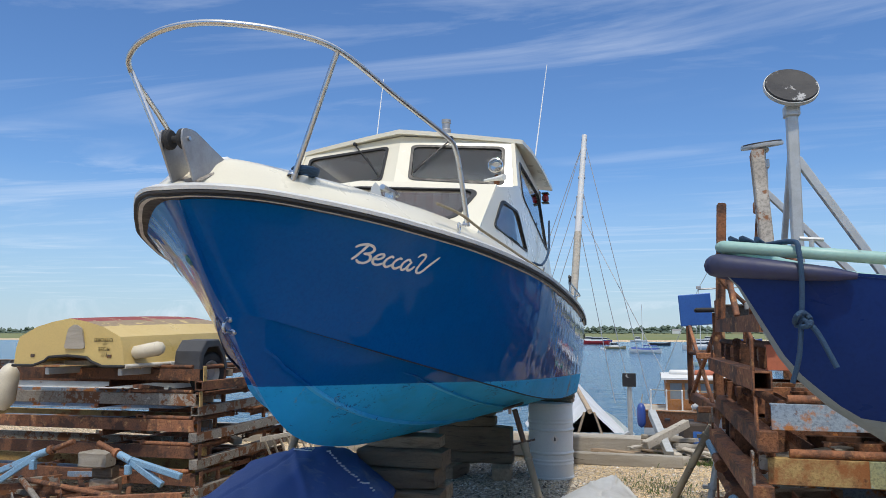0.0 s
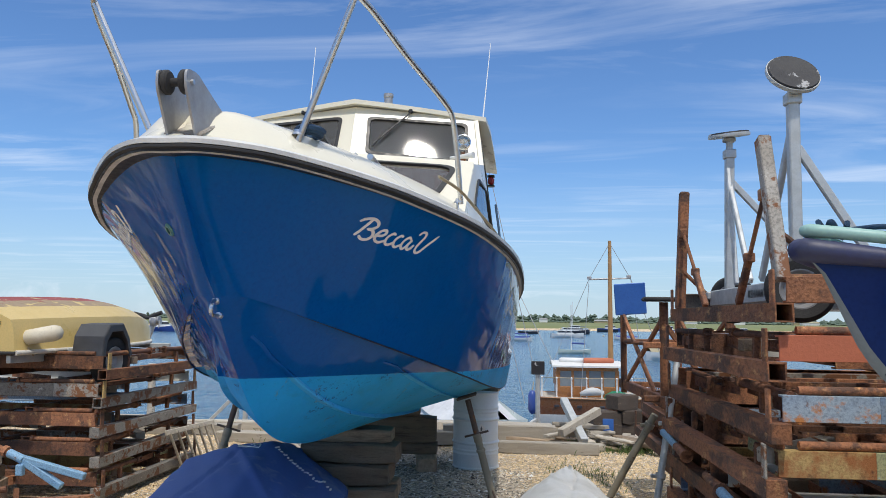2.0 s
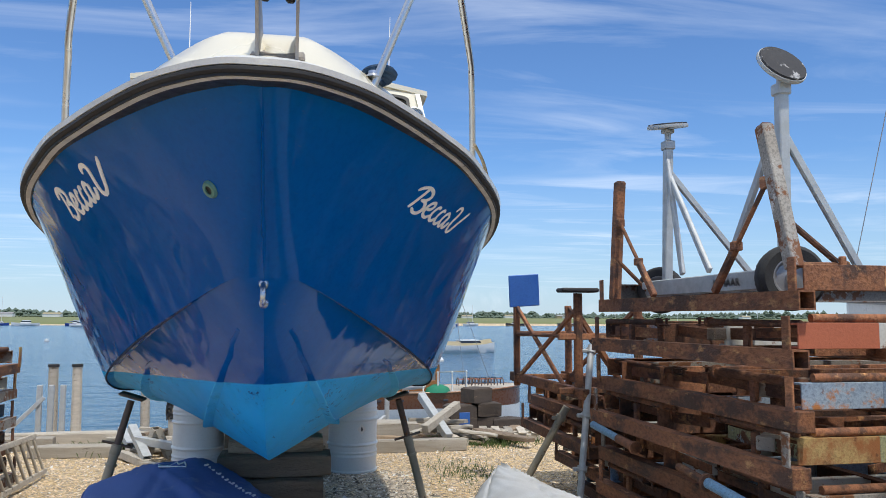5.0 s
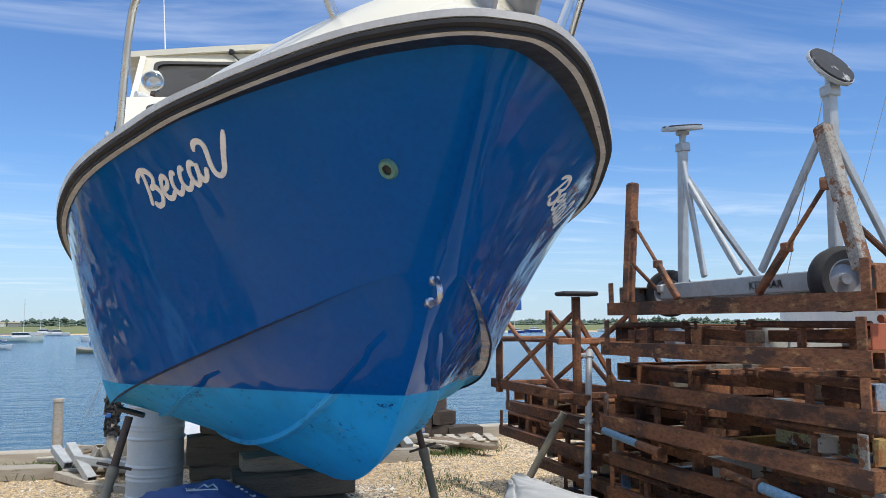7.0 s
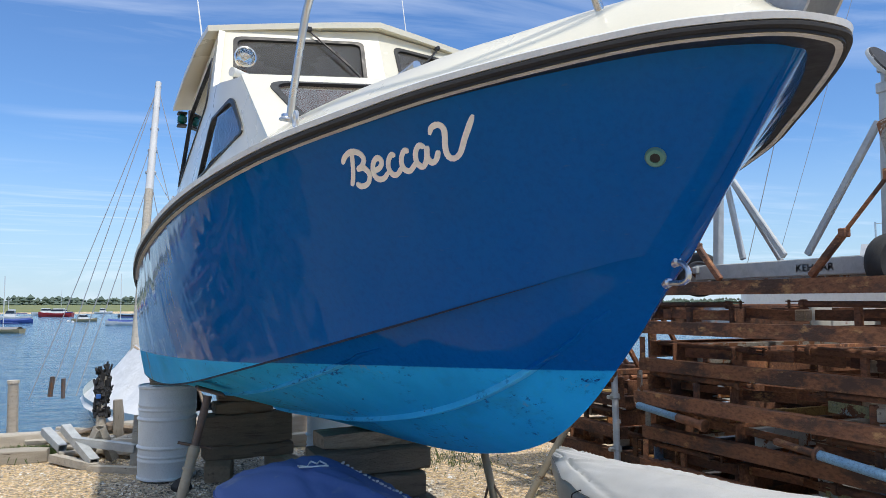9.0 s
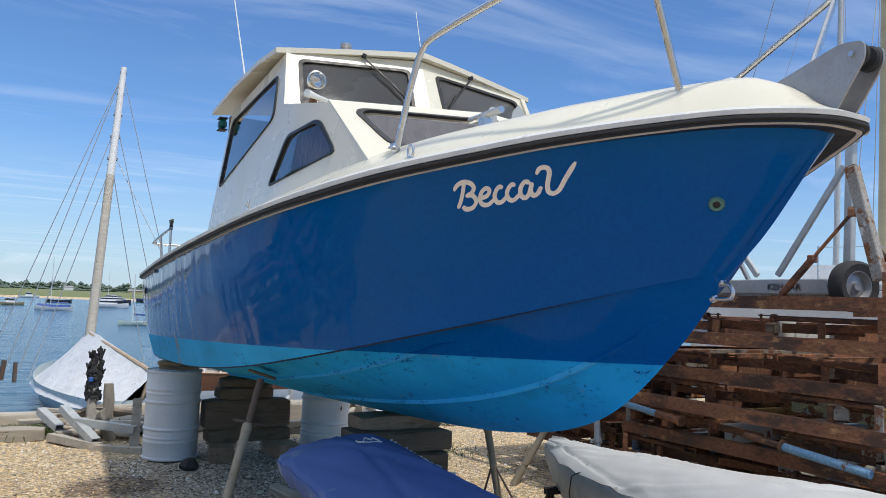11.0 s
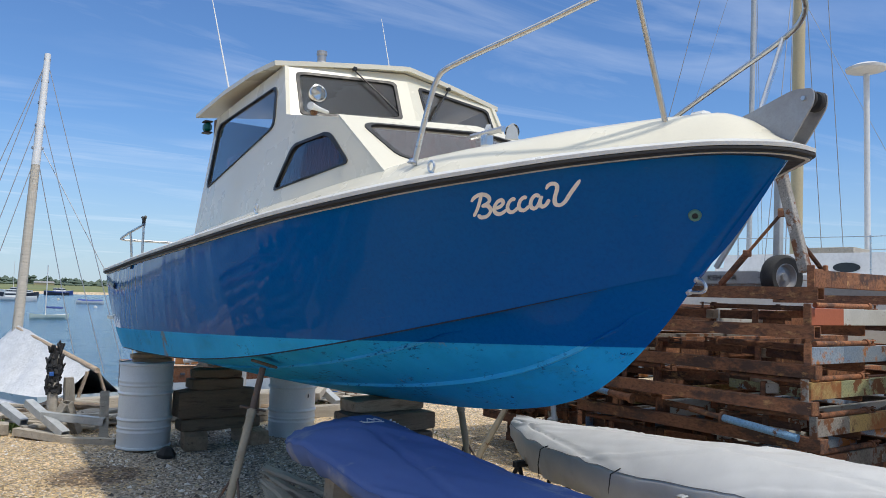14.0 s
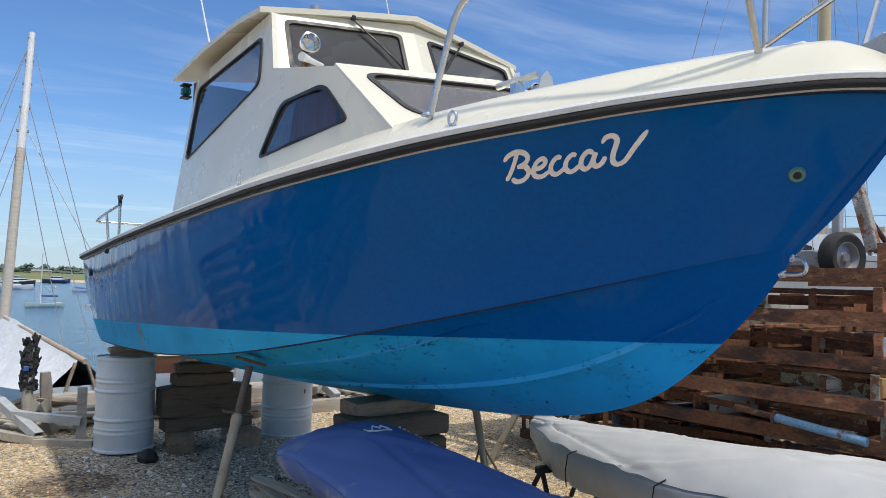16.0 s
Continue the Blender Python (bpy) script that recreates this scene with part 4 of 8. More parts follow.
part("cabin_roof", s, CREAM, boat, "cream ridged cabin roof", 0.4)
# interior behind the glass
s = Shape()
s.box((0, 3.86, 2.35), (1.78, 0.03, 1.2)); s.box((0, 2.7, 1.95), (1.85, 2.9, 0.03))
s.box((0, 2.62, 2.315), (1.60, 2.46, 0.02))
part("cabin_bulkhead", s, CABIN_LINING, boat, "grey-brown cabin lining")
for sg in (-1, 1):
    s = Shape()
    s.box((sg * 0.45, 3.2, 2.30), (0.42, 0.42, 0.10), ch=0.04); s.box((sg * 0.45, 3.40, 2.55), (0.42, 0.10, 0.50), ch=0.045); s.box((sg * 0.45, 3.2, 2.12), (0.1, 0.1, 0.3))
    part("helm_seat", s, CURTAIN, boat, "dull red helm seat")
    s = Shape()
    rows = [[Vector((sg * (0.86 + 0.008 * math.sin(k * 1.9)), 1.72 + 0.024 * k, z)) for k in range(40)] for z in (2.14, 2.56)]
    s.loft(rows, False)
    part("curtain", s, CURTAIN, boat, "dull red curtain")
    s = Shape()
    rows = [[Vector((sg * (0.83 + 0.008 * math.sin(k * 1.9)), 3.30 + 0.022 * k, z)) for k in range(18)] for z in (2.35, 2.62)]
    s.loft(rows, False)
    part("curtain", s, CURTAIN, boat, "dull red curtain")

s = Shape()
s.loft([[Vector((-0.80 + 1.6 * k / 60, 1.68 + 0.10 * abs(-1 + k / 30) + 0.012 * math.sin(k * 1.7), z)) for k in range(61)] for z in (2.27, 2.42, 2.585)], False)
part("curtain", s, CURTAIN, boat, "dull red curtain behind the low window")

# bow eye, hawse hole, name
s = Shape()
s.tube(spline([(0, 0.02, 1.716), (0, -0.028, 1.704), (0, -0.048, 1.678), (0, -0.030, 1.656), (0, 0.05, 1.655)], 18), 0.0078, 10)
for y0, z0 in ((0.0, 1.712), (0.036, 1.656)):
    s.lathe([(0.0, -0.01), (0.014, -0.01), (0.014, 0.006), (0.010, 0.011), (0, 0.011)], 12, Matrix.Translation((0, y0, z0)) @ pose(0, 0, 0, 75, 0, 0))
part("bow_eye", s, STEEL, boat, "chromed U-shaped bow eye")


GRID = np.array([[tuple(topside(i, k / 28) + ledge(i) * (1 - k / 28)) for k in range(29)] for i in range(NS)])


def hull_point(y, z, side, off=0.0):
    """The point of the topside at a given length and height, and its outward normal."""
    i, k = np.unravel_index(np.argmin((GRID[:, :, 1] - y) ** 2 + (GRID[:, :, 2] - z) ** 2), (NS, 29))
    i, k = int(min(max(i, 1), NS - 2)), int(min(max(k, 1), 27))
    p = Vector(GRID[i, k])
    n = Vector(GRID[i + 1, k] - GRID[i - 1, k]).cross(Vector(GRID[i, k + 1] - GRID[i, k - 1])).normalized()
    if n.x < 0:
        n = -n
    # slide within the tangent plane to the exact place
    p = Vector((p.x - (n.y * (y - p.y) + n.z * (z - p.z)) / max(n.x, 0.2), y, z))
    return Vector((side * (p.x + n.x * off), p.y + n.y * off, p.z + n.z * off)), Vector((side * n.x, n.y, n.z))


p, nrm = hull_point(-0.10, 1.968, -1)
rot = nrm.to_track_quat("Z", "Y").to_matrix().to_4x4()
s = Shape().lathe([(0.013, -0.02), (0.013, 0.009), (0.022, 0.009), (0.027, 0.002), (0.027, -0.02)], 24, Matrix.Translation(p) @ rot, False)
part("hawse_ring", s, surf("green_tinged_bronze", (0.09, 0.25, 0.21), (0.15, 0.27, 0.21), 20, 0.5, 0.4, 0.1), boat, "verdigris hawse ring")
# solid black disc: the darkness inside the ring is painted
s = Shape().lathe([(0.0, 0.002), (0.0135, 0.003), (0.0145, 0.004), (0, 0.0041)], 20, Matrix.Translation(p) @ rot)
part("hawse_hole", s, GASKET, boat, "black disc drawn as the dark of the hole")


# brush-script boat name: each letter is one or two pen strokes through a few knots (along the word, height)
C_STROKE = ((20, 23), (13, 25), (6, 18), (4, 9), (8, 1), (16, -1), (27, 7))
SCRIPT = {
    "B": (((16, 46), (13, 32), (7, 14), (1, 2)),
          ((-6, 33), (1, 40), (14, 44), (28, 40), (34, 31), (27, 23), (17, 21)),
          ((17, 21), (30, 20), (37, 9), (30, -1), (18, -2), (10, 4))),
    "e": (((0, 12), (12, 14), (18, 21), (13, 27), (4, 23), (-1, 12), (3, 2), (14, -1), (26, 6)),),
    "c": (C_STROKE,),
    "a": (((22, 22), (14, 26), (6, 18), (5, 6), (12, -1), (19, 5), (25, 22)), ((25, 23), (22, 9), (27, 1), (34, 4), (39, 14))),
    "V": (((0, 35), (5, 43), (15, 44), (20, 36), (16, 16), (17, 4), (24, -1), (33, 4), (43, 22), (58, 46)),),
}
WORD = (("B", 810), ("e", 855), ("c", 878), ("c", 901), ("a", 924), ("V", 957))
# corners of the name on the hull: length and height of lower start, lower end, upper start, upper end
NAME_CORNERS = {-1: ((0.676, 1.967), (0.253, 2.020), (0.606, 2.058), (0.199, 2.103)),
                1: ((0.275, 1.990), (0.713, 1.950), (0.2505, 2.065), (0.685, 2.034))}


def name_place(side):
    q = [Vector(c) for c in NAME_CORNERS[side]]

    def place(a, b, off):
        u, v = (a - 810) / 200, b / 45
        c = q[0].lerp(q[1], u).lerp(q[2].lerp(q[3], u), v)
        return hull_point(c.x, c.y, side, off)[0]
    return place


def pen_stroke(shape, knots, at, width, place, off):
    """A flat ribbon of even width with round ends, laid on the hull."""
    N = 34
    P = [Vector((p.x + at, p.y)) for p in spline([(a, b, 0) for a, b in knots], N)]
    rows = []
    for i, p in enumerate(P):
        d = (P[min(i + 1, N - 1)] - P[max(i - 1, 0)]).normalized()
        nn = Vector((-d.y, d.x))
        e = min(i, N - 1 - i)
        w = width / 2 * (0.45, 0.8, 0.95, 1.0)[min(e, 3)]
        rows.append([place(*(p + nn * w), off), place(*(p - nn * w), off), place(*(p - nn * w), -0.004), place(*(p + nn * w), -0.004)])
    return shape.loft(rows, True, True)


for side in (-1, 1):
    for ch, at in WORD:
        s = Shape()
        for k, knots in enumerate(SCRIPT[ch]):
            pen_stroke(s, knots, at, 7.4 if side < 0 else 5.6, name_place(side), 0.0022 + 0.0006 * k)
        part("name_letter", s, TEXT_CREAM, boat, "cream vinyl script letter " + ch, 0.5)

# pulpit rail in stainless tube
half_rail = [(0.845, 0.98, 2.23), (0.825, 0.90, 2.50), (0.808, 0.845, 2.635), (0.78, 0.74, 2.68), (0.65, 0.34, 2.77), (0.517, -0.08, 2.862), (0.36, -0.27, 2.885), (0.17, -0.37, 2.90)]
rail = spline([(0.012 - x, y, z) for x, y, z in half_rail] + [(0.012, -0.40, 2.905)] + [(x + 0.012, y, z) for x, y, z in half_rail[::-1]], 110)
part("bow_rail", Shape().tube(rail, 0.0135, 10), STEEL, boat, "bent stainless steel bow rail", 1.0)
for sg in (-1, 1):
    part("rail_stanchion", Shape().tube([(0.03 + sg * 0.275, -0.04, 2.30), (0.012 + sg * 0.515, -0.08, 2.862)], 0.0125, 10), STEEL, boat, "", 1.0)
    for c in ((sg * 0.845, 0.98, 2.237), (0.03 + sg * 0.278, -0.04, 2.334)):
        part("rail_foot", Shape().lathe([(0, 0), (0.024, 0), (0.023, 0.005), (0.016, 0.010), (0.015, 0.02), (0, 0.02)], 14, Matrix.Translation(c)), STEEL, boat)

# stem-head roller, set a little to port
for x in (-0.012, 0.082):
    prof = rounded(((-0.425, 2.215), (-0.30, 2.27), (-0.18, 2.36), (-0.30, 2.395), (-0.45, 2.442), (-0.53, 2.432), (-0.53, 2.375)), 0.04)
    part("roller_cheek", Shape().loft([[Vector((x + d, a, z)) for a, z in prof] for d in (-0.004, 0.004)], True, True), PLATE, boat, "weathered grey steel roller cheek", 0.5)
part("roller", Shape().lathe([(0, -0.041), (0.034, -0.041), (0.040, -0.036), (0.040, -0.024), (0.034, -0.018), (0.014, -0.016), (0.014, 0.016), (0.034, 0.018), (0.040, 0.024), (0.040, 0.036), (0.034, 0.041), (0, 0.041)], 20, Matrix.Translation((0.035, -0.492, 2.398)) @ pose(0, 0, 0, 0, 90, 0)), BLACK_RUBBER, boat, "dark anchor roller")
part("roller_base", Shape().beam((0.035, -0.432, 2.240), (0.035, -0.27, 2.318), 0.135, 0.012), RUST_GREY, boat, "rust-stained base plate")
part("roller_bolt", Shape().tube([(-0.025, -0.492, 2.398), (0.095, -0.492, 2.398)], 0.009, 8), STEEL, boat)

# searchlights, wipers, aerials, lamps and deck gear
for sg in (-1, 1):
    c = Vector((sg * 0.785, 2.20, 2.835))
    m = Matrix.Translation(c) @ Vector((sg * 0.05, -1, 0.05)).to_track_quat("Z", "Y").to_matrix().to_4x4()
    sl = part("searchlight", Shape().lathe([(0, -0.06), (0.03, -0.058), (0.048, -0.03), (0.053, 0.0), (0.055, 0.015), (0.048, 0.018), (0.046, 0.008), (0.03, -0.03), (0, -0.04)], 24, m), CHROME, boat, "chromed round searchlight", 0.7)
    part("lens", Shape().lathe([(0, 0.022), (0.03, 0.018), (0.047, 0.010), (0.046, 0.006), (0, 0.008)], 24, m), CLEAR, sl, "clear lens", 0.9).visible_shadow = False
    part("bracket", Shape().tube([c + Vector((0, 0.02, -0.06)), c + Vector((0, 0.04, -0.13))], 0.012, 8).box(c + Vector((0, 0.04, -0.11)), (0.04, 0.03, 0.03)), RUST, sl, "rusty searchlight bracket")
    part("horn", Shape().tube([(sg * 0.70, 2.22, 2.735), (sg * 0.79, 2.17, 2.735), (sg * 0.86, 2.13, 2.735)], [0.011, 0.015, 0.024], 12), LIP, boat, "pale trumpet horn")
    # wipers
    a = up_place(sg * 0.45, 0.96, -0.02); b0 = up_place(sg * 0.22, 0.38, -0.02); b1 = up_place(sg * 0.30, 0.62, -0.018); b2 = up_place(sg * 0.16, 0.20, -0.018)
    wp = part("wiper_arm", Shape().tube([a, b0], 0.006, 6), GASKET, boat, "windscreen wiper arm")
    part("wiper_blade", Shape().beam(b1, b2, 0.008, 0.014), GASKET, wp, "black wiper blade")
    part("wiper_hub", Shape().box(a + Vector((0, 0, 0.01)), (0.03, 0.03, 0.03)), GASKET, wp)
    part("aerial", Shape().tube([(sg * 0.785 + 0.03, 3.83, 3.03), (sg * 0.87 + 0.03, 4.42, 4.35)], [0.008, 0.003], 6), WHITE_PAINT, boat, "thin white whip aerial", 1.0)
    lens = RED_GLASS if sg > 0 else GREEN_GLASS
    nl = part("navigation_light", Shape().box((sg * 0.925, 3.93, 2.895), (0.06, 0.085, 0.075), ch=0.02), lens, boat, "red port lamp" if sg > 0 else "green starboard lamp")
    part("lamp_cap", Shape().box((sg * 0.925, 3.93, 2.938), (0.066, 0.09, 0.014)), GASKET, nl)
    part("lamp_base", Shape().box((sg * 0.925, 3.93, 2.852), (0.066, 0.09, 0.012)), GASKET, nl)
    for y, x, z in ((0.80, 0.84, 2.185), (2.31, 1.09, 2.09)):
        part("eye_bolt", Shape().tube([Vector((sg * (x + 0.012), y + 0.024 * math.cos(t), z + 0.026 * math.sin(t) + 0.012)) for t in [2 * math.pi * k / 12 for k in range(12)]], 0.006, 6, False, True).box((sg * x, y, z - 0.02), (0.03, 0.04, 0.02)), STEEL, boat, "stainless eye bolt")
    part("mooring_cleat", Shape().box((sg * 0.42, 0.95, 2.40), (0.05, 0.05, 0.06)).tube([(sg * 0.42, 0.82, 2.44), (sg * 0.42, 1.08, 2.44)], 0.016, 8), STEEL, boat, "steel mooring cleat")
part("deck_fairlead", Shape().box((-0.02, -0.03, 2.405), (0.07, 0.09, 0.05), ch=0.015), LIP, boat, "low cream deck fitting")
part("mast_lamp", Shape().tube([(0.0, 3.84, 3.05), (0.0, 3.84, 3.52)], 0.022, 10).lathe([(0, 3.50), (0.045, 3.50), (0.045, 3.58), (0.038, 3.59), (0.038, 3.64), (0.045, 3.65), (0.045, 3.68), (0, 3.69)], 16, Matrix.Translation((0.0, 3.84, 0))).tube([(0.07, 3.84, 3.44), (0.07, 3.84, 3.52)], 0.04, 12).box((0.035, 3.84, 3.46), (0.08, 0.03, 0.03)), PLATE, boat, "grey masthead lamp")
for k, (x, y, z, rz) in enumerate(((-0.28, 1.12, 2.50, 30), (-0.20, 1.02, 2.50, -30), (0.30, 1.05, 2.48, 15))):
    part("anchor_fluke", Shape().loft([[Matrix.Rotation(radians(rz), 4, "Z") @ Vector((w * a, 0.012 * d, h)) + Vector((x, y, z - 0.05)) for a, h in ((-1, 0), (1, 0), (0.7, 0.055), (0, 0.085), (-0.7, 0.055))] for w, d in ((0.035, -1), (0.035, 1))], True, True), GALV, boat, "galvanised anchor fluke")
coil = [Vector((0.33 + (0.02 + 0.0017 * t) * math.cos(t), 0.05 + (0.03 + 0.003 * t) * math.sin(t), 2.352 + 0.001 * t)) for t in [k * 0.26 for k in range(74)]]
part("rope_coil", Shape().tube(coil, 0.011, 6), ROPE_BLUE, boat, "blue rope coil on the foredeck", 1.0)
part("mooring_rope", Shape().tube(spline([(0.78, 0.62, 2.30), (0.86, 0.80, 2.27), (0.93, 1.0, 2.21), (1.02, 1.5, 2.145), (1.09, 2.2, 2.09), (1.12, 3.0, 2.05)], 40), 0.0075, 6), ROPE_TAN, boat, "tan mooring rope along the coaming", 1.0)
part("blue_line", Shape().tube(spline([(1.0, 2.45, 2.16), (1.02, 2.9, 2.19), (1.01, 3.4, 2.36), (0.97, 3.80, 2.66)], 20), 0.010, 6), ROPE_BLUE, boat, "pale blue line across the cabin side", 1.0)
part("stern_rail", Shape().tube(spline([(-0.985, 5.56, 2.215), (-1.01, 6.0, 2.165), (-1.03, 6.30, 2.115), (-1.0, 6.37, 2.105), (-0.85, 6.39, 2.105), (0.85, 6.39, 2.105), (1.0, 6.37, 2.105), (1.03, 6.30, 2.115), (1.01, 6.0, 2.165), (0.985, 5.56, 2.215)], 60), 0.0135, 8), STEEL, boat, "stainless rail round the stern", 1.0)
for sg in (-1, 1):
    for y, zt in ((6.0, 2.165), (5.58, 2.21)):
        part("rail_post", Shape().tube([(sg * 0.985, y, 1.90), (sg * (1.01 if y > 5.8 else 0.985), y, zt)], 0.0125, 8), STEEL, boat, "", 1.0)
    part("rod_rest", Shape().tube([(sg * 0.985, 5.58, 2.20), (sg * 0.985, 5.58, 2.25)], 0.016, 8).tube([(sg * 0.985, 5.52, 2.29), (sg * 0.985, 5.58, 2.245), (sg * 0.985, 5.64, 2.29)], 0.014, 8), GASKET, boat, "black forked rod rest")
    p, nrm = hull_point(5.33, 1.80, sg, 0.002)
    part("vent_scoop", Shape().lathe([(0, 0), (0.022, 0), (0.020, 0.012), (0, 0.016)], 12, Matrix.Translation(p) @ nrm.to_track_quat("Z", "Y").to_matrix().to_4x4()), GASKET, boat, "small black hull vent")
    p, nrm = hull_point(6.25, 1.62, sg, 0.002)
    part("skin_fitting", Shape().lathe([(0, 0), (0.03, 0), (0.03, 0.01), (0.016, 0.012), (0.016, 0.002), (0, 0.002)], 14, Matrix.Translation(p) @ nrm.to_track_quat("Z", "Y").to_matrix().to_4x4()), GASKET, boat, "dark hull outlet")
s = Shape().box((0.0, 6.45, 1.02), (0.16, 0.22, 0.5), ch=0.04).tube([(0, 6.40, 0.80), (0, 6.67, 0.80)], [0.05, 0.07], 14)
part("stern_drive", s, PLATE, boat, "grey stern drive leg")
for k in range(3):
    a = 2.1 * k
    part("propeller_blade", Shape().loft([[Vector((math.cos(a) * rr - math.sin(a) * w, 6.69 + tw, 0.80 + math.sin(a) * rr + math.cos(a) * w)) for rr, w, tw in ((0.05, -0.03, -0.02 + d), (0.12, -0.06, -0.02 + d), (0.18, 0.0, d), (0.12, 0.07, 0.03 + d), (0.05, 0.03, 0.02 + d))] for d in (-0.004, 0.004)], True, True), PLATE, boat, "propeller blade")

# ---- supports under the boat ----
def oil_drum(at, turn, hazard):
    d = thing("oil_drum", at, "pale grey ribbed steel oil drum on shingle under the hull", "drum", "drums under the hull")
    prof = [(0, 0), (0.248, 0), (0.256, 0.006), (0.256, 0.022), (0.248, 0.03)]
    for zc, out in ((0.165, 0.006), (0.205, 0.007), (0.285, 0.014), (0.535, 0.014), (0.615, 0.007), (0.655, 0.006)):
        h = 0.019 if out > 0.01 else 0.015
        prof += [(0.248, zc - h), (0.248 + out * 0.75, zc - h * 0.45), (0.248 + out, zc), (0.248 + out * 0.75, zc + h * 0.45), (0.248, zc + h)]
    prof += [(0.248, 0.80), (0.256, 0.808), (0.256, 0.826), (0.250, 0.83), (0.247, 0.816), (0, 0.816)]
    m = Matrix.Translation(at) @ pose(0, 0, 0, 0, 0, turn)
    part("body", Shape().lathe(prof, 48, m), DRUM, d, "", 0.5)
    part("bung", Shape().lathe([(0, 0.816), (0.03, 0.816), (0.03, 0.824), (0, 0.824)], 14, m @ Matrix.Translation((0.17, 0, 0))), DRUM, d)
    if hazard:
        s = Shape()
        pts = [m @ Vector((0.2605 * math.cos(a), 0.2605 * math.sin(a), z)) for a, z in ((0, 0.39), (0.19, 0.445), (0, 0.50), (-0.19, 0.445))]
        s.add(pts, [(0, 1, 2, 3)])
        part("hazard_label", s, WHITE_PAINT, d, "white diamond hazard label", 0, False)
        s = Shape()
        s.add([m @ Vector((0.2625 * math.cos(a), 0.2625 * math.sin(a), z)) for a, z in ((-0.03, 0.425), (0.03, 0.425), (0.045, 0.45), (0.0, 0.475), (-0.04, 0.448))], [(0, 1, 2, 3, 4)])
        part("hazard_mark", s, TEXT_DARK, d, "black mark", 0, False)
    return d


oil_drum((-0.82, 5.84, 0.05), 210, False)
oil_drum((0.72, 5.80, 0.05), -74, True)


def timber(name, c, size, turn, mat, label, group, category="timber", tilt=0.0):
    """A sawn baulk with slightly uneven, worn edges; long side along its own x."""
    s = Shape()
    L, W, H = size
    n = 5
    r = random.Random(int(abs(c[0] * 913 + c[1] * 577 + c[2] * 331) * 10))
    rows = []
    for i in range(n + 1):
        x = -L / 2 + L * i / n
        e = 0.88 if i in (0, n) else 1.0
        j = lambda: r.uniform(-0.006, 0.006)
        ch = 0.012
        rows.append([Vector((x, yy * e + j(), zz * e + j())) for yy, zz in
                     ((-W / 2 + ch, -H / 2), (W / 2 - ch, -H / 2), (W / 2, -H / 2 + ch), (W / 2, H / 2 - ch), (W / 2 - ch, H / 2), (-W / 2 + ch, H / 2), (-W / 2, H / 2 - ch), (-W / 2, -H / 2 + ch))])
    s.loft(rows, True, True)
    me = s.mesh(name, 0.5)
    me.materials.append(mat)
    ob = new(name, me)
    ob.matrix_world = pose(*c, 0, tilt, turn)
    return tagged(ob, label, category, group)


G1, G2 = "baulks of the forward keel stack", "baulks of the after keel stack"
LB = "dark weathered timber baulk in a keel stack"
for c, sz, tn in (((-0.20, 2.55, 0.07), (0.5, 0.2, 0.14), 84), ((0.16, 2.62, 0.07), (0.5, 0.2, 0.14), 96), ((0.0, 2.45, 0.205), (0.66, 0.2, 0.13), 3), ((0.02, 2.80, 0.20), (0.6, 0.18, 0.12), -4),
                  ((-0.18, 2.62, 0.33), (0.5, 0.19, 0.12), 88), ((0.15, 2.60, 0.335), (0.46, 0.2, 0.13), 94), ((0.0, 2.42, 0.465), (0.68, 0.22, 0.13), 2), ((0.0, 2.76, 0.46), (0.62, 0.2, 0.12), -2),
                  ((-0.02, 2.58, 0.60), (0.60, 0.42, 0.14), 1), ((0.0, 2.57, 0.735), (0.66, 0.30, 0.13), -1), ((0.0, 2.62, 0.845), (0.56, 0.24, 0.085), 2)):
    timber("timber_baulk", c, sz, tn, TIMBER, LB, G1)
for c, sz, tn in (((-0.385, 5.64, 0.115), (0.46, 0.24, 0.155), 78), ((0.19, 5.64, 0.115), (0.44, 0.22, 0.155), 98), ((-0.11, 5.75, 0.25), (0.81, 0.25, 0.118), 2), ((-0.135, 5.75, 0.455), (0.83, 0.26, 0.285), 0),
                  ((-0.165, 5.75, 0.655), (0.53, 0.24, 0.105), 3), ((-0.155, 5.75, 0.758), (0.48, 0.22, 0.09), -2)):
    timber("timber_baulk", c, sz, tn, TIMBER, "dark weathered railway-sleeper baulk under the keel", G2)
for sx, yy in ((-1, 5.74), (1, 5.80)):
    for k, (dx, z, L) in enumerate(((0.0, 0.905, 0.36), (0.02, 0.945, 0.34), (-0.02, 0.99, 0.30), (-0.04, 1.028, 0.28))):
        timber("packing_board", (sx * 0.80 + dx * sx, yy + 0.02 * k, z), (L, 0.16, 0.042), 8 * k - 10, TIMBER, "dark wooden packing board between drum and hull", "packing boards on the drums", "board")
single("rubber_lump", Shape().lathe([(0, 0), (0.08, 0.0), (0.09, 0.035), (0.055, 0.085), (0.03, 0.10), (0, 0.095)], 6, pose(-0.74, 5.32, 0.03, 4, 6, 0)), BLACK_RUBBER, (-0.74, 5.32, 0.03), "black lump of rubber on the grit", "debris", smooth=0.3)


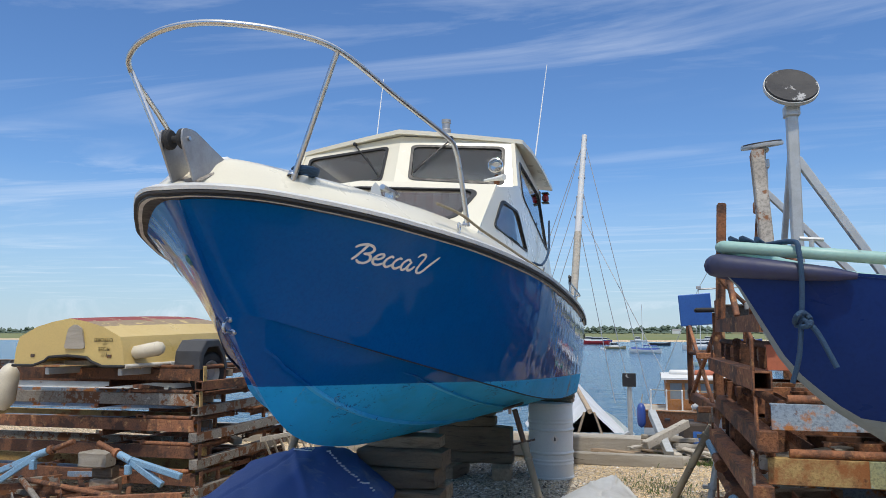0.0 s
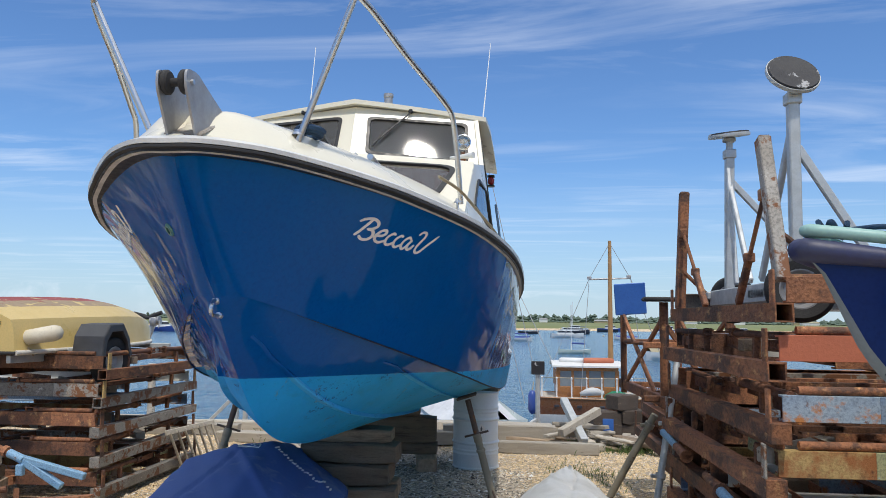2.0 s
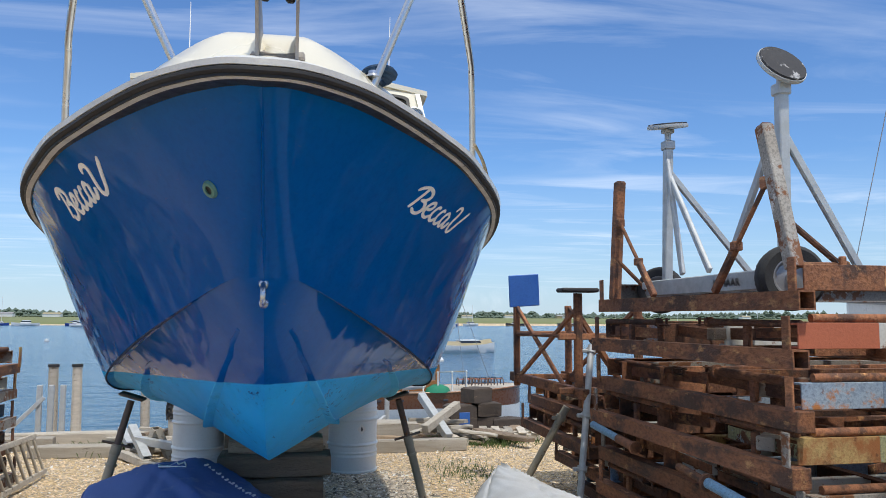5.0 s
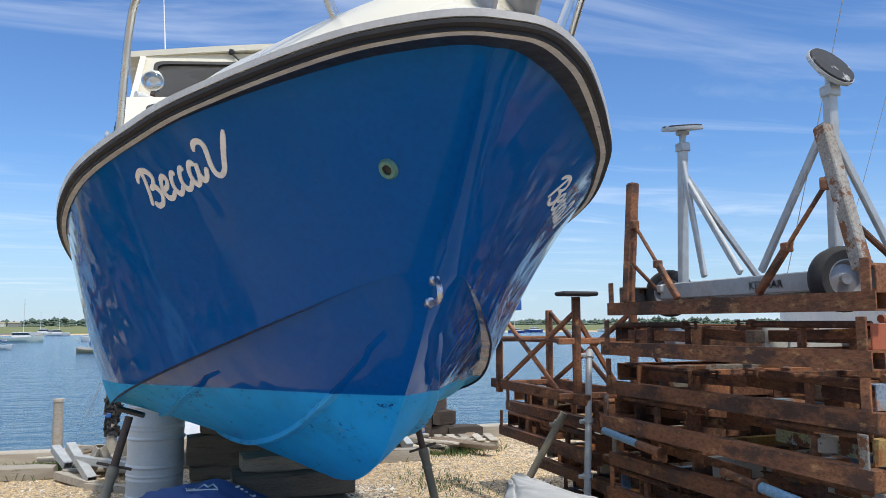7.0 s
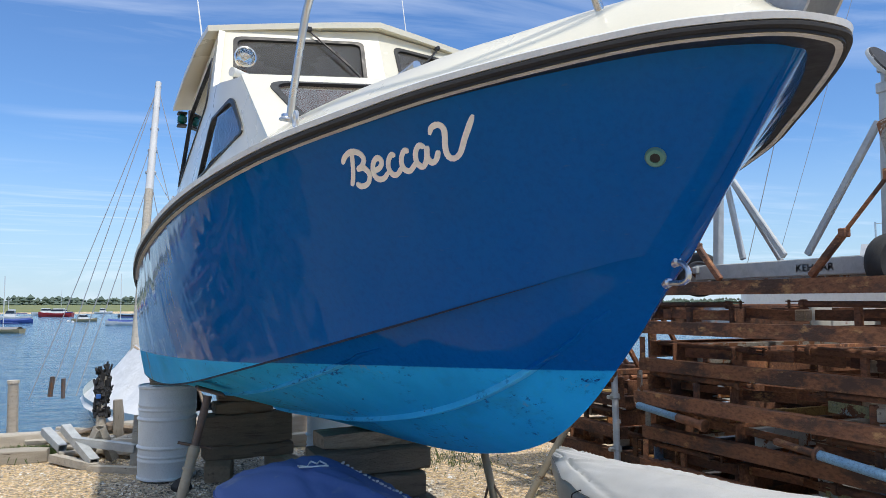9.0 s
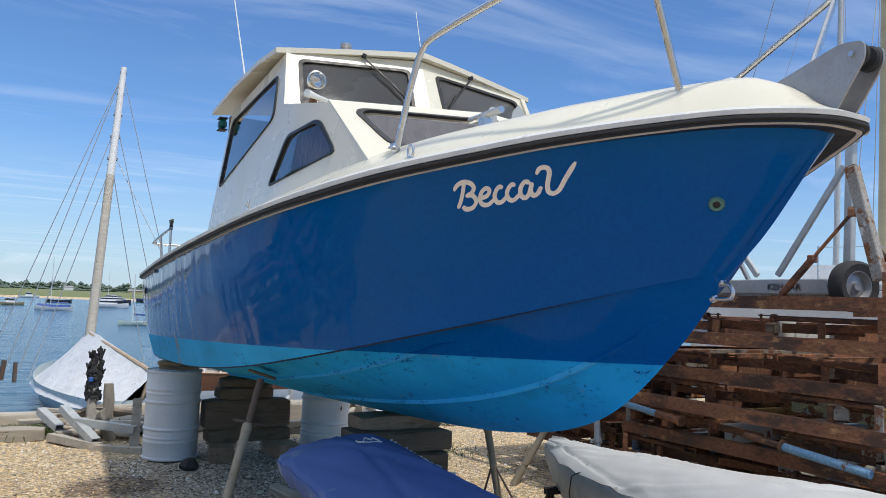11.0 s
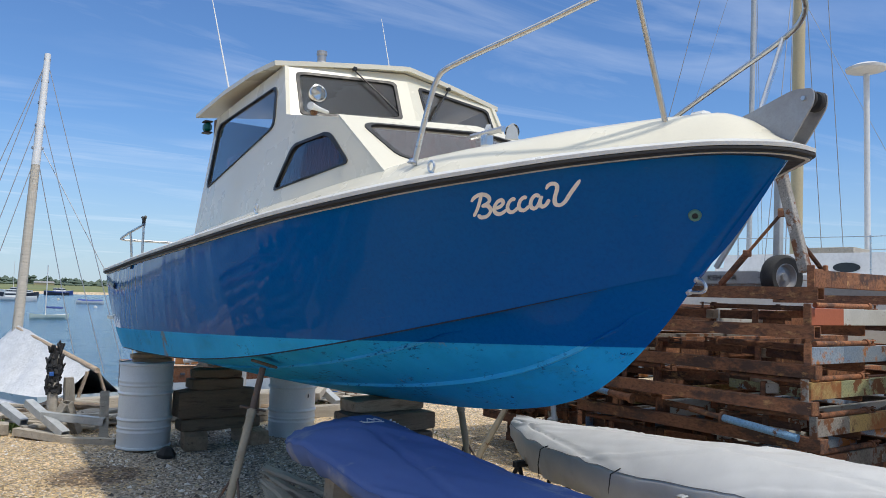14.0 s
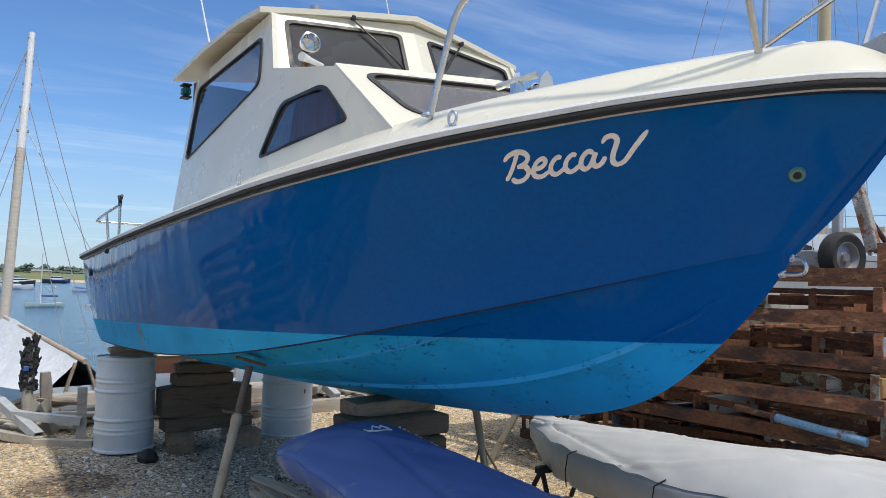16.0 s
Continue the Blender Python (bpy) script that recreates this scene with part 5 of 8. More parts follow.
def prop(foot, head, label, plate=True):
    foot, head = Vector(foot), Vector(head)
    d = (head - foot).normalized()
    t = thing("hull_prop", foot, label, "prop", "steel props holding the hull")
    mid = foot.lerp(head, 0.75)
    part("outer_tube", Shape().tube([foot, mid], 0.027, 14), OLIVE, t, "dull olive outer tube", 1.0)
    part("inner_tube", Shape().tube([mid, head - d * 0.03], 0.021, 12), DARK_STEEL, t, "rusted inner tube", 1.0)
    part("collar", Shape().tube([mid - d * 0.06, mid - d * 0.01], 0.031, 14), OLIVE, t, "threaded collar", 0.6)
    part("locking_ring", Shape().tube([mid - d * 0.13, mid - d * 0.115], 0.034, 14), OLIVE, t, "", 0.6)
    side = d.cross(Vector((0, 1, 0))).normalized()
    part("locking_pin", Shape().tube([mid - side * 0.09, mid + side * 0.09], 0.008, 8), DARK_STEEL, t)
    if plate:
        part("head_plate", Shape().box(head - Vector((0, 0, 0.004)), (0.15, 0.12, 0.018), Matrix.Rotation(math.atan2(-math.copysign(0.32, head.x), 1), 3, "Y")), DARK_STEEL, t, "rusted head plate")
    for a in (Vector((0.10, -0.20, 0)), Vector((-0.16, 0.12, 0))):
        q = foot + a; q.z = 0
        part("leg_rod", Shape().tube([foot.lerp(head, 0.42), q], 0.008, 8), DARK_STEEL, t, "thin steel leg rod")
    return t


prop((-1.15, 2.61, 0), (-0.86, 2.69, 1.14), "olive and rusted adjustable steel prop under the starboard chine")
prop((1.08, 2.94, 0), (0.785, 2.87, 1.10), "olive and rusted adjustable steel prop under the port chine")


def pole(name, p, q, r, mat, label, clamps=()):
    p, q = Vector(p), Vector(q)
    t = thing(name, (p.x, p.y, 0), label, "pole")
    part("tube", Shape().tube([p, q], r, 14), mat, t, "", 1.0)
    d = (q - p).normalized()
    for k in clamps:
        c = p.lerp(q, k)
        s = Shape().tube([c - d * 0.02, c + d * 0.02], r + 0.012, 14)
        s.box(c + Vector((-0.05, 0, 0)), (0.05, 0.03, 0.03))
        part("clamp", s, mat, t)
    return t


pole("galvanised_prop", (2.13, 3.09, 0), (2.46, 3.58, 1.40), 0.026, GALV, "galvanised steel prop leaning by the rusty stacks", (0.35, 0.62, 0.97))
pole("olive_pipe", (1.85, 3.94, 0), (2.29, 3.70, 0.90), 0.030, OLIVE, "perforated olive steel pipe leaning on the rusty stack", (0.9,))


# ---- dinghies under covers ----
COVER_ROWS = {}


def cover_height(key, x, y):
    """Height of a cover over a place of the plan."""
    return min((p for r in COVER_ROWS[key] for p in r[3:-3]), key=lambda p: (p.x - x) ** 2 + (p.y - y) ** 2).z


def dinghy_cover(name, stations, mat, at, label, seed, hem):
    """A canvas stretched over a dinghy: ridge, sagging folds and a drawn-in hem.
    stations: y, axis x, half width, ridge height, edge height."""
    t = thing(name, at, label, "covered dinghy")
    st = np.array(sorted(stations))
    ys = np.linspace(st[0, 0], st[-1, 0], 150)[::-1]
    val = [np.interp(ys, st[:, 0], st[:, k]) for k in range(1, 5)]
    soft = [np.convolve(np.pad(v, 4, mode="edge"), np.ones(9) / 9, "valid") for v in val]
    ax, wd, zr_, ze_ = soft
    rows = []
    n = 48
    for i in range(150):
        row = []
        y = float(ys[i])
        w, zr, ze = max(float(wd[i]), 0.02), float(zr_[i]), float(ze_[i])
        for k in range(n + 1):
            a = -1 + 2 * k / n
            x = float(ax[i]) + w * a
            z = zr + (ze - zr) * abs(a) ** 2.3 if mat is GREY_COVER else zr + (ze - zr - (0.17 * max(0.3, min(1, (y - 0.3) / 1.4)) if a > 0 else 0)) * abs(a) ** (1.15 if a > 0 else 1.8)
            fold = noise.noise(Vector((a * 2.2 + seed, y * 2.6, seed))) * 0.5 + 0.5 * noise.noise(Vector((a * 5 + y * 3.5, y * 1.2 - a * 2, seed + 4)))
            rib = abs(math.sin(y * 7 + a * 4 + seed + 2 * noise.noise(Vector((y, a, seed)))))
            crease = max(0.0, 1 - 7 * abs(math.sin(y * 2.3 + a * 2.6 + seed + 1.5 * noise.noise(Vector((y * 0.8, a, seed))))))
            pull = max(0.0, 1 - 6 * abs(math.sin(a * 3.3 - y * 1.1 + seed)))
            tuck = max(0.0, abs(a) - 0.45) / 0.55 * abs(math.sin(y * 9 + 7.0 * noise.noise(Vector((y * 1.1, a * 0.6, seed + 2))))) ** 3
            z += (0.020 * fold + 0.006 * rib) * (1 - 0.5 * abs(a)) + 0.018 * crease - 0.016 * pull - 0.014 * tuck
            row.append(Vector((x, y, z)))
        # skirt turned under the edge
        hm = hem * min(1.0, 0.25 + w / 0.32)
        for sgn, at_end in ((1, True), (-1, False)):
            e = row[-1] if at_end else row[0]
            wob = 0.02 * noise.noise(Vector((e.y * 5, seed, sgn)))
            fl = 0.014 * abs(math.sin(e.y * 11 + 5 * noise.noise(Vector((e.y * 1.7, seed, 0)))))        # loose flutes of the skirt
            sk = [Vector((e.x + sgn * 0.010, e.y, e.z - 0.022)), Vector((e.x + sgn * (fl - 0.012) + wob * 0.5, e.y, e.z - hm * 0.55)), Vector((e.x + sgn * (fl * 1.5 - (0.06 if w > 0.2 else 0.02)), e.y, e.z - hm + wob * 0.5))]
            row = row + sk if at_end else sk[::-1] + row
        rows.append(row)
    COVER_ROWS[name + str(seed)] = rows
    s = Shape().loft(rows, True, True)
    part("cover", s, mat, t, "", 1.2)
    for side, k in ((-1, 2), (1, -3)) if mat is NAVY_COVER else ((-1, 3), (1, -4)):
        part("hem_seam", Shape().tube([r[k] + Vector((side * 0.002, 0, 0.002)) for r in rows], 0.0020 if mat is GREY_COVER else 0.0035, 6), TEXT_DARK if mat is GREY_COVER else mat, t, "stitched hem seam", 1.0)
    return t


blue_cover = dinghy_cover("covered_dinghy", ((2.62, -0.40, 0.20, 0.69, 0.62), (2.47, -0.41, 0.37, 0.79, 0.69), (2.2, -0.42, 0.465, 0.84, 0.745), (1.95, -0.41, 0.505, 0.870, 0.772), (1.5, -0.36, 0.515, 0.805, 0.70),
             (1.0, -0.31, 0.53, 0.735, 0.64), (0.5, -0.26, 0.53, 0.70, 0.60), (-0.5, -0.20, 0.53, 0.675, 0.57), (-1.15, -0.17, 0.48, 0.66, 0.57), (-1.25, -0.17, 0.44, 0.60, 0.55)),
             NAVY_COVER, (-0.3, 1.0, 0), "racing dinghy under a navy canvas cover, on timber bearers", 3.0, 0.14)
s = Shape()
for p, q in (((-0.57, 1.88), (-0.54, 1.96)), ((-0.54, 1.96), (-0.52, 1.90)), ((-0.52, 1.90), (-0.49, 1.96)), ((-0.49, 1.96), (-0.475, 1.90)), ((-0.475, 1.90), (-0.45, 1.95)), ((-0.45, 1.95), (-0.435, 1.88)), ((-0.57, 1.865), (-0.43, 1.86))):
    s.beam((*p, cover_height("covered_dinghy3.0", *p) + 0.004), (*q, cover_height("covered_dinghy3.0", *q) + 0.004), 0.009, 0.008)
part("cover_mark", s, WHITE_PAINT, blue_cover, "white zigzag mark on the cover")
for k in range(22):
    x, y = -0.34 + 0.0177 * k, 1.935 - 0.0057 * k + 0.0004 * k * (k - 21)
    part("seam_bar", Shape().box((x, y, cover_height("covered_dinghy3.0", x, y) + 0.003), (0.012, 0.020 if k % 3 else 0.032, 0.008), Matrix.Rotation(-0.5 + 0.6 * (k % 2), 3, "Z"), 0.001), WHITE_PAINT, blue_cover, "" if k else "small white bar in a row along the seam")
grey_cover = dinghy_cover("covered_dinghy", ((2.97, 1.53, 0.04, 0.585, 0.55), (2.85, 1.51, 0.09, 0.61, 0.54), (2.5, 1.475, 0.235, 0.625, 0.525), (2.0, 1.435, 0.335, 0.655, 0.52), (1.4, 1.43, 0.40, 0.695, 0.52),
             (0.8, 1.525, 0.425, 0.725, 0.52), (0.0, 1.69, 0.41, 0.725, 0.52), (-0.8, 1.75, 0.43, 0.68, 0.50), (-1.1, 1.75, 0.36, 0.60, 0.50)),
             GREY_COVER, (1.45, 1.0, 0), "dinghy under a pale grey cover on a black trestle", 8.0, 0.25)
for yy, xx, zt in ((2.2, -0.40, 0.29), (0.2, -0.22, 0.30)):
    timber("bearer", (xx, yy, 0.075), (0.7, 0.15, 0.15), 5, TIMBER_GREY, "grey timber bearer under the covered dinghy", "bearers under the covered dinghies", "timber")
    timber("bearer", (xx, yy, 0.43), (0.42, 0.13, 0.18), 3, TIMBER_GREY, "grey timber bearer under the covered dinghy", "bearers under the covered dinghies", "timber")
    timber("bearer", (xx, yy, 0.245), (0.6, 0.14, 0.19), -4, TIMBER_GREY, "grey timber bearer under the covered dinghy", "bearers under the covered dinghies", "timber")
for yy, xx in ((2.60, 1.46), (0.3, 1.45)):
    t = thing("trestle", (xx, yy, 0), "black steel trestle under the grey covered dinghy", "trestle", "trestles under the grey dinghy")
    part("top_bar", Shape().box((xx, yy, 0.30), (0.5, 0.05, 0.05)), BLACK_RUBBER, t)
    for sx in (-1, 1):
        for sy in (-1, 1):
            part("leg", Shape().beam((xx + sx * 0.2, yy, 0.30), (xx + sx * 0.24, yy + sy * 0.16, 0.0), 0.03, 0.03), BLACK_RUBBER, t)
for yy in (2.15, 1.35):                                        # webbing straps round the grey dinghy
    row = min(COVER_ROWS["covered_dinghy8.0"], key=lambda r: abs(r[0].y - yy))
    part("strap", Shape().tube([p + Vector((-0.004, 0.03 * k, 0.002)) for k, p in enumerate(row[4::-1])], 0.004, 6), BLACK_RUBBER, grey_cover, "black webbing strap", 1.0)
post = thing("trolley_post", (1.03, 0.86, 0), "short galvanised steel post beside the grey covered dinghy", "post")
part("post", Shape().box((1.03, 0.86, 0.235), (0.04, 0.04, 0.47)), GALV, post)
part("cap", Shape().box((1.03, 0.86, 0.472), (0.06, 0.05, 0.012)), GALV, post)
for k in range(5):
    timber("plank_offcut", (-0.66 + 0.07 * k, 2.95 + 0.06 * k, 0.09 + 0.035 * k), (0.55, 0.09, 0.035), 70 + 14 * k, TIMBER_GREY, "grey weathered plank offcut lying on the grit", "plank offcuts by the navy dinghy", "plank", tilt=-14)

# ---- rusty cradles stacked on both sides ----
def hollow(p, q, w, h, wall=0.008):
    """A square tube, open at both ends."""
    p, q = Vector(p), Vector(q)
    y = (q - p).normalized()
    x = y.cross(Vector((0, 0, 1))).normalized()
    z = x.cross(y)
    ring = lambda c, a, b: [c + x * sx * a + z * sz * b for sx, sz in ((-1, -1), (1, -1), (1, 1), (-1, 1))]
    return Shape().loft([ring(p, w / 2, h / 2), ring(q, w / 2, h / 2), ring(q, w / 2 - wall, h / 2 - wall), ring(p, w / 2 - wall, h / 2 - wall)], True, False, True)


def channel(p, q, h, d, face):
    """A rolled channel from p to q: web h high, flanges d deep on the side away from face."""
    p, q, f = Vector(p), Vector(q), Vector(face)
    s = Shape()
    s.beam(p, q, 0.010, h, ch=0.002)
    for sz in (-1, 1):
        o = -f * (d / 2 + 0.004) + Vector((0, 0, sz * (h / 2 - 0.005)))
        s.beam(p + o, q + o, d, 0.010, ch=0.002)
    return s


def eye_bar(p, q, r):
    """A round screw jack with a fork at one end."""
    p, q = Vector(p), Vector(q)
    d = (q - p).normalized()
    s = Shape().tube([p, q], r, 10)
    s.tube([q, q + d * 0.03], r * 1.5, 10)
    for sg in (-1, 1):                                # forked end with its pin
        o = Vector((0, 0, sg * 0.016))
        s.beam(q + d * 0.025 + o, q + d * 0.135 + o, 0.030, 0.008, ch=0.002)
    s.tube([q + d * 0.118 + Vector((0, 0, -0.026)), q + d * 0.118 + Vector((0, 0, 0.026))], 0.009, 6)
    return s


def flat_bar(p, q, h=0.06, t=0.008, holes=7):
    """A drilled flat bar with its row of bolt heads standing slightly proud."""
    p, q = Vector(p), Vector(q)
    s = Shape().beam(p, q, t, h, ch=0.002)
    side = (q - p).normalized().cross(Vector((0, 0, 1)))
    for k in range(holes):
        c = p.lerp(q, (k + 0.7) / (holes + 0.4))
        s.tube([c - side * (t / 2 + 0.002), c + side * (t / 2 + 0.002)], 0.010, 6)
    return s


def cradle(x0, y0, z, dx, lx, ly, mats, seed, group, label, bare=False, sparse=False):
    """A rectangular steel boat cradle: hollow side beams, end channels, corner posts, jacks and drilled bars.
    Corner at x0, y0; reaches dx * lx along x and ly along y; z is the height of the side beams' middle."""
    r = random.Random(seed)
    t = thing("boat_cradle", (x0, y0, z - 0.045), label, "boat cradle", group)
    mb, mf, mr, mp = mats
    jx, jy, tw = r.uniform(-0.03, 0.03), r.uniform(-0.04, 0.02), r.uniform(-0.02, 0.02)
    x1 = x0 + dx * lx
    y1 = y0 + ly
    for k, xx in enumerate((x0, x1)):
        part("side_beam", hollow((xx + jx, y0 - 0.03 + jy, z), (xx + jx + tw, y1 + 0.03 + jy, z + r.uniform(-0.012, 0.012)), 0.085, 0.088), mb, t, "", 0.4)
    if seed % 7 not in (3, 4):
        for xx in (x0, x1):
            part("end_cap", Shape().box((xx + jx, y0 - 0.034 + jy, z), (0.092, 0.012, 0.094), ch=0.004), mb, t)
    cz = z + 0.105
    xa, xb = x0 + jx + dx * 0.03, x1 + jx
    xm = xa + dx * 0.42
    part("end_channel", channel((xa, y0 + 0.03 + jy, cz), (xm, y0 + 0.03 + jy, cz), 0.118, 0.05, (0, -1, 0)), mf, t, "", 0.4)
    part("end_channel", channel((xm, y0 + 0.03 + jy, cz), (xb, y0 + 0.03 + jy, cz), 0.118, 0.05, (0, -1, 0)), mr, t, "", 0.4)
    part("end_channel", channel((xa, y1 - 0.03 + jy, cz), (xb, y1 - 0.03 + jy, cz), 0.118, 0.05, (0, 1, 0)), r.choice((mb, RUST_GREY, RUST_BLUE, RUST_WHITE)), t, "", 0.4)
    for xx in (x0, x1):
        for yy in (y0 + 0.02, y1 - 0.02):
            s = Shape()
            s.box((xx + jx - dx * 0.035 * (1 if xx == x0 else -1), yy + jy, z + 0.10), (0.012, 0.055, 0.19), ch=0.003)
            part("corner_post", s, mp, t, "", 0.4)
    if bare:
        return t
    # bars and jacks that lie along the side and end members
    for k in range(3 if sparse else 0, 6):
        ya = y0 + (0.12, 0.95, 1.35, 0.3, 0.7, 1.6)[k] * ly / 2.2
        L = r.uniform(0.35, 0.85)
        xx = x0 + jx + dx * (r.uniform(0.05, 0.16) if k < 3 else r.uniform(0.17, 0.45))
        part("drilled_bar", flat_bar((xx, ya, z + r.uniform(0.085, 0.12)), (xx + r.uniform(-0.03, 0.03), min(ya + L, y1 - 0.05), z + r.uniform(0.085, 0.12)), r.choice((0.05, 0.065))), r.choice((RUST, RUST, RUST_DARK, RUST_GREEN, RUST, RUST_DARK, mb)), t, "", 0.4)
    for k in range(2):
        ya = y0 + (0.06, ly - 0.06)[k]
        L = r.uniform(0.55, 0.95) * (1, -1)[k]
        xx = x0 + jx + dx * r.uniform(0.03, 0.10)
        zz = z + r.uniform(0.15, 0.178)
        part("screw_jack", eye_bar((xx, ya, zz), (xx + r.uniform(-0.02, 0.02), ya + L, zz + r.uniform(-0.02, 0.01)), r.choice((0.019, 0.024))), r.choice((RUST, RUST, RUST_DARK)), t, "", 1.0)
        part("lug", Shape().box((xx, ya + L * 0.55, z + 0.09), (0.035, 0.04, 0.11)), RUST, t)
    part("screw_jack", eye_bar((x0 + dx * 0.10, y0 + 0.05 + jy, z + 0.185), (x0 + dx * (0.10 + r.uniform(0.5, 0.75)), y0 + 0.05 + jy, z + 0.185), 0.020), RUST, t, "", 1.0)
    for k in range(1 if sparse else 3):
        xx = x0 + dx * lx * (0.25 + 0.25 * k) + r.uniform(-0.1, 0.1)
        part("cross_member", channel((xx, y0 + 0.05, z + 0.05), (xx, y1 - 0.05, z + 0.05), r.choice((0.10, 0.15, 0.17)), 0.045, (1, 0, 0)), r.choice((RUST_DARK, RUST_DARK, RUST, RUST_GREY)), t, "", 0.4)
    for k in range(2 if sparse else 4):
        yy = y0 + ly * (0.22 + 0.19 * k) + r.uniform(-0.05, 0.05)
        part("inner_channel", channel((x0 + dx * r.uniform(0.06, 0.5), yy, z + 0.06 + 0.03 * (k % 2)), (x0 + dx * lx * r.uniform(0.6, 0.95), yy, z + 0.06 + 0.03 * (k % 2)), r.choice((0.09, 0.12, 0.14)), 0.05, (0, -1, 0)), r.choice((RUST_DARK, RUST_YELLOW, RUST_WHITE, RUST_BLUE, RUST_GREY, mb)), t, "", 0.4)
    for yy in () if sparse else (y1 - 0.28, y0 + ly * 0.62):                      # deep stringers across the middle
        part("stringer", channel((xa, yy, z + 0.07), (xb, yy, z + 0.07), 0.165, 0.05, (0, -1, 0)), r.choice((RUST_DARK, RUST_DARK, RUST)), t, "", 0.4)
    for k in range(1):
        yy = y0 + ly * r.uniform(0.1, 0.6)
        part("packing_timber", Shape().beam((x0 + dx * r.uniform(0.03, 0.12), yy, z + 0.095), (x0 + dx * r.uniform(0.25, 0.6), yy + r.uniform(0.1, 0.5), z + 0.10), r.uniform(0.06, 0.1), 0.07), r.choice((TIMBER_GREY, TIMBER)), t, "grey packing timber")
    for k in range(3):
        xx = x0 + dx * r.uniform(0.35, 1.5)
        L = r.uniform(0.4, 0.8)
        part("loose_bar", flat_bar((xx, y0 + 0.15 + 0.6 * k, z + 0.10), (xx + dx * L, y0 + 0.2 + 0.6 * k + r.uniform(-0.3, 0.3), z + 0.12), 0.055, 0.010, 6), r.choice((RUST, RUST_GREY, RUST_BLUE)), t, "", 0.4)
    return t


GR = "rusty cradles stacked by the blue boat's port side"
LR = "rusted steel boat cradle with {}, in a stack"
levels = ((0.155, RUST, RUST, RUST), (0.42, RUST, RUST_GREY, RUST), (0.675, RUST_GREY, RUST_YELLOW, RUST_GREY), (0.92, RUST_YELLOW, RUST_GREEN, RUST_GREY),
          (1.165, RUST_BLUE, RUST_BLUE, RUST), (1.435, RUST_RED, RUST_WHITE, RUST), (1.70, RUST, RUST, RUST))
words = ("plain brown ends", "grey-streaked ends", "flaking grey paint", "flaking yellow paint", "flaking blue paint", "red and white channel", "a reddish-brown channel")
for k, (z, mf, mr, mp) in enumerate(levels):
    cradle(2.30, 0.78, z, 1, 3.1, 2.2, (RUST, mf, mr, mp), 40 + k, GR, LR.format(words[k]), k == 6)
GL = "rusty cradles stacked under the yellow dinghy"
for k, (z, mb, mf) in enumerate(((0.10, RUST_GREY, RUST_DARK), (0.36, RUST_GREY, RUST_DARK), (0.62, RUST_GREY, RUST), (0.88, RUST_GREY, RUST_GREY), (1.13, RUST, RUST_DARK))):
    cradle(-2.55, 3.82, z, -1, 4.5, 2.0, (mb, mf, mf, RUST_YELLOW if k > 2 else RUST_DARK), 70 + k, GL, "rusted steel boat cradle under an upturned yellow dinghy", False, k > 0)
GB = "low cradles under the sign stand"
for k, z in enumerate((0.10, 0.34, 0.58, 0.82)):
    cradle((2.72, 2.60, 2.40, 2.44)[k], 3.42, z, 1, 2.2, (1.05, 1.30, 1.75, 1.75)[k], (RUST_DARK, RUST_DARK, RUST_GREY, RUST_DARK), 90 + k, GB, "dark rusted steel boat cradle beside the shingle path")

# uprights and turnbuckles on the top cradle
def upright(base, tip, mat, eye, foot, label):
    base, tip = Vector(base), Vector(tip)
    t = thing("cradle_upright", base, label, "upright", "uprights on the top cradle")
    part("post", Shape().beam(base, tip, 0.062, 0.075, (0, 1, 0)), mat, t)
    part("post_cap", Shape().beam(tip, tip + (tip - base).normalized() * 0.006, 0.050, 0.060, (0, 1, 0)), RUST, t)
    e, f = Vector(eye), Vector(foot)
    m = e.lerp(f, 0.55)
    part("turnbuckle_rod", Shape().tube([e, m], 0.012, 8), RUST, t, "", 1.0)
    part("turnbuckle_body", Shape().beam(m, f, 0.035, 0.042).box(m, (0.05, 0.05, 0.05)), RUST, t)
    part("eye_plate", Shape().box(e, (0.05, 0.05, 0.06)), RUST, t)
    return t


upright((2.30, 2.74, 1.75), (2.335, 2.70, 2.575), RUST, (2.315, 2.66, 2.28), (2.36, 2.26, 1.76), "rust-streaked steel upright with a turnbuckle on the cradle")
upright((2.362, 0.865, 1.85), (2.348, 1.040, 2.565), RUST_GREY, (2.345, 1.03, 2.28), (2.36, 1.55, 1.76), "pitted grey steel upright with a turnbuckle on the cradle")
part_rods = thing("brace_rods", (2.5, 1.05, 1.74), "rusted brace rods on the top cradle", "brace")
part("rod", Shape().tube([(2.37, 0.92, 2.085), (2.60, 0.885, 1.885)], 0.016, 8), RUST, part_rods)
part("rod", Shape().tube([(2.335, 0.88, 1.868), (2.645, 0.88, 1.868)], 0.014, 8).tube([(2.62, 0.88, 1.868), (2.655, 0.88, 1.868)], 0.022, 8), RUST, part_rods)
part("rod_lug", Shape().box((2.612, 0.86, 1.872), (0.03, 0.03, 0.075)), RUST, part_rods)
part("rod", Shape().tube([(2.31, 2.70, 2.02), (2.52, 2.66, 1.80)], 0.014, 8), RUST, part_rods)

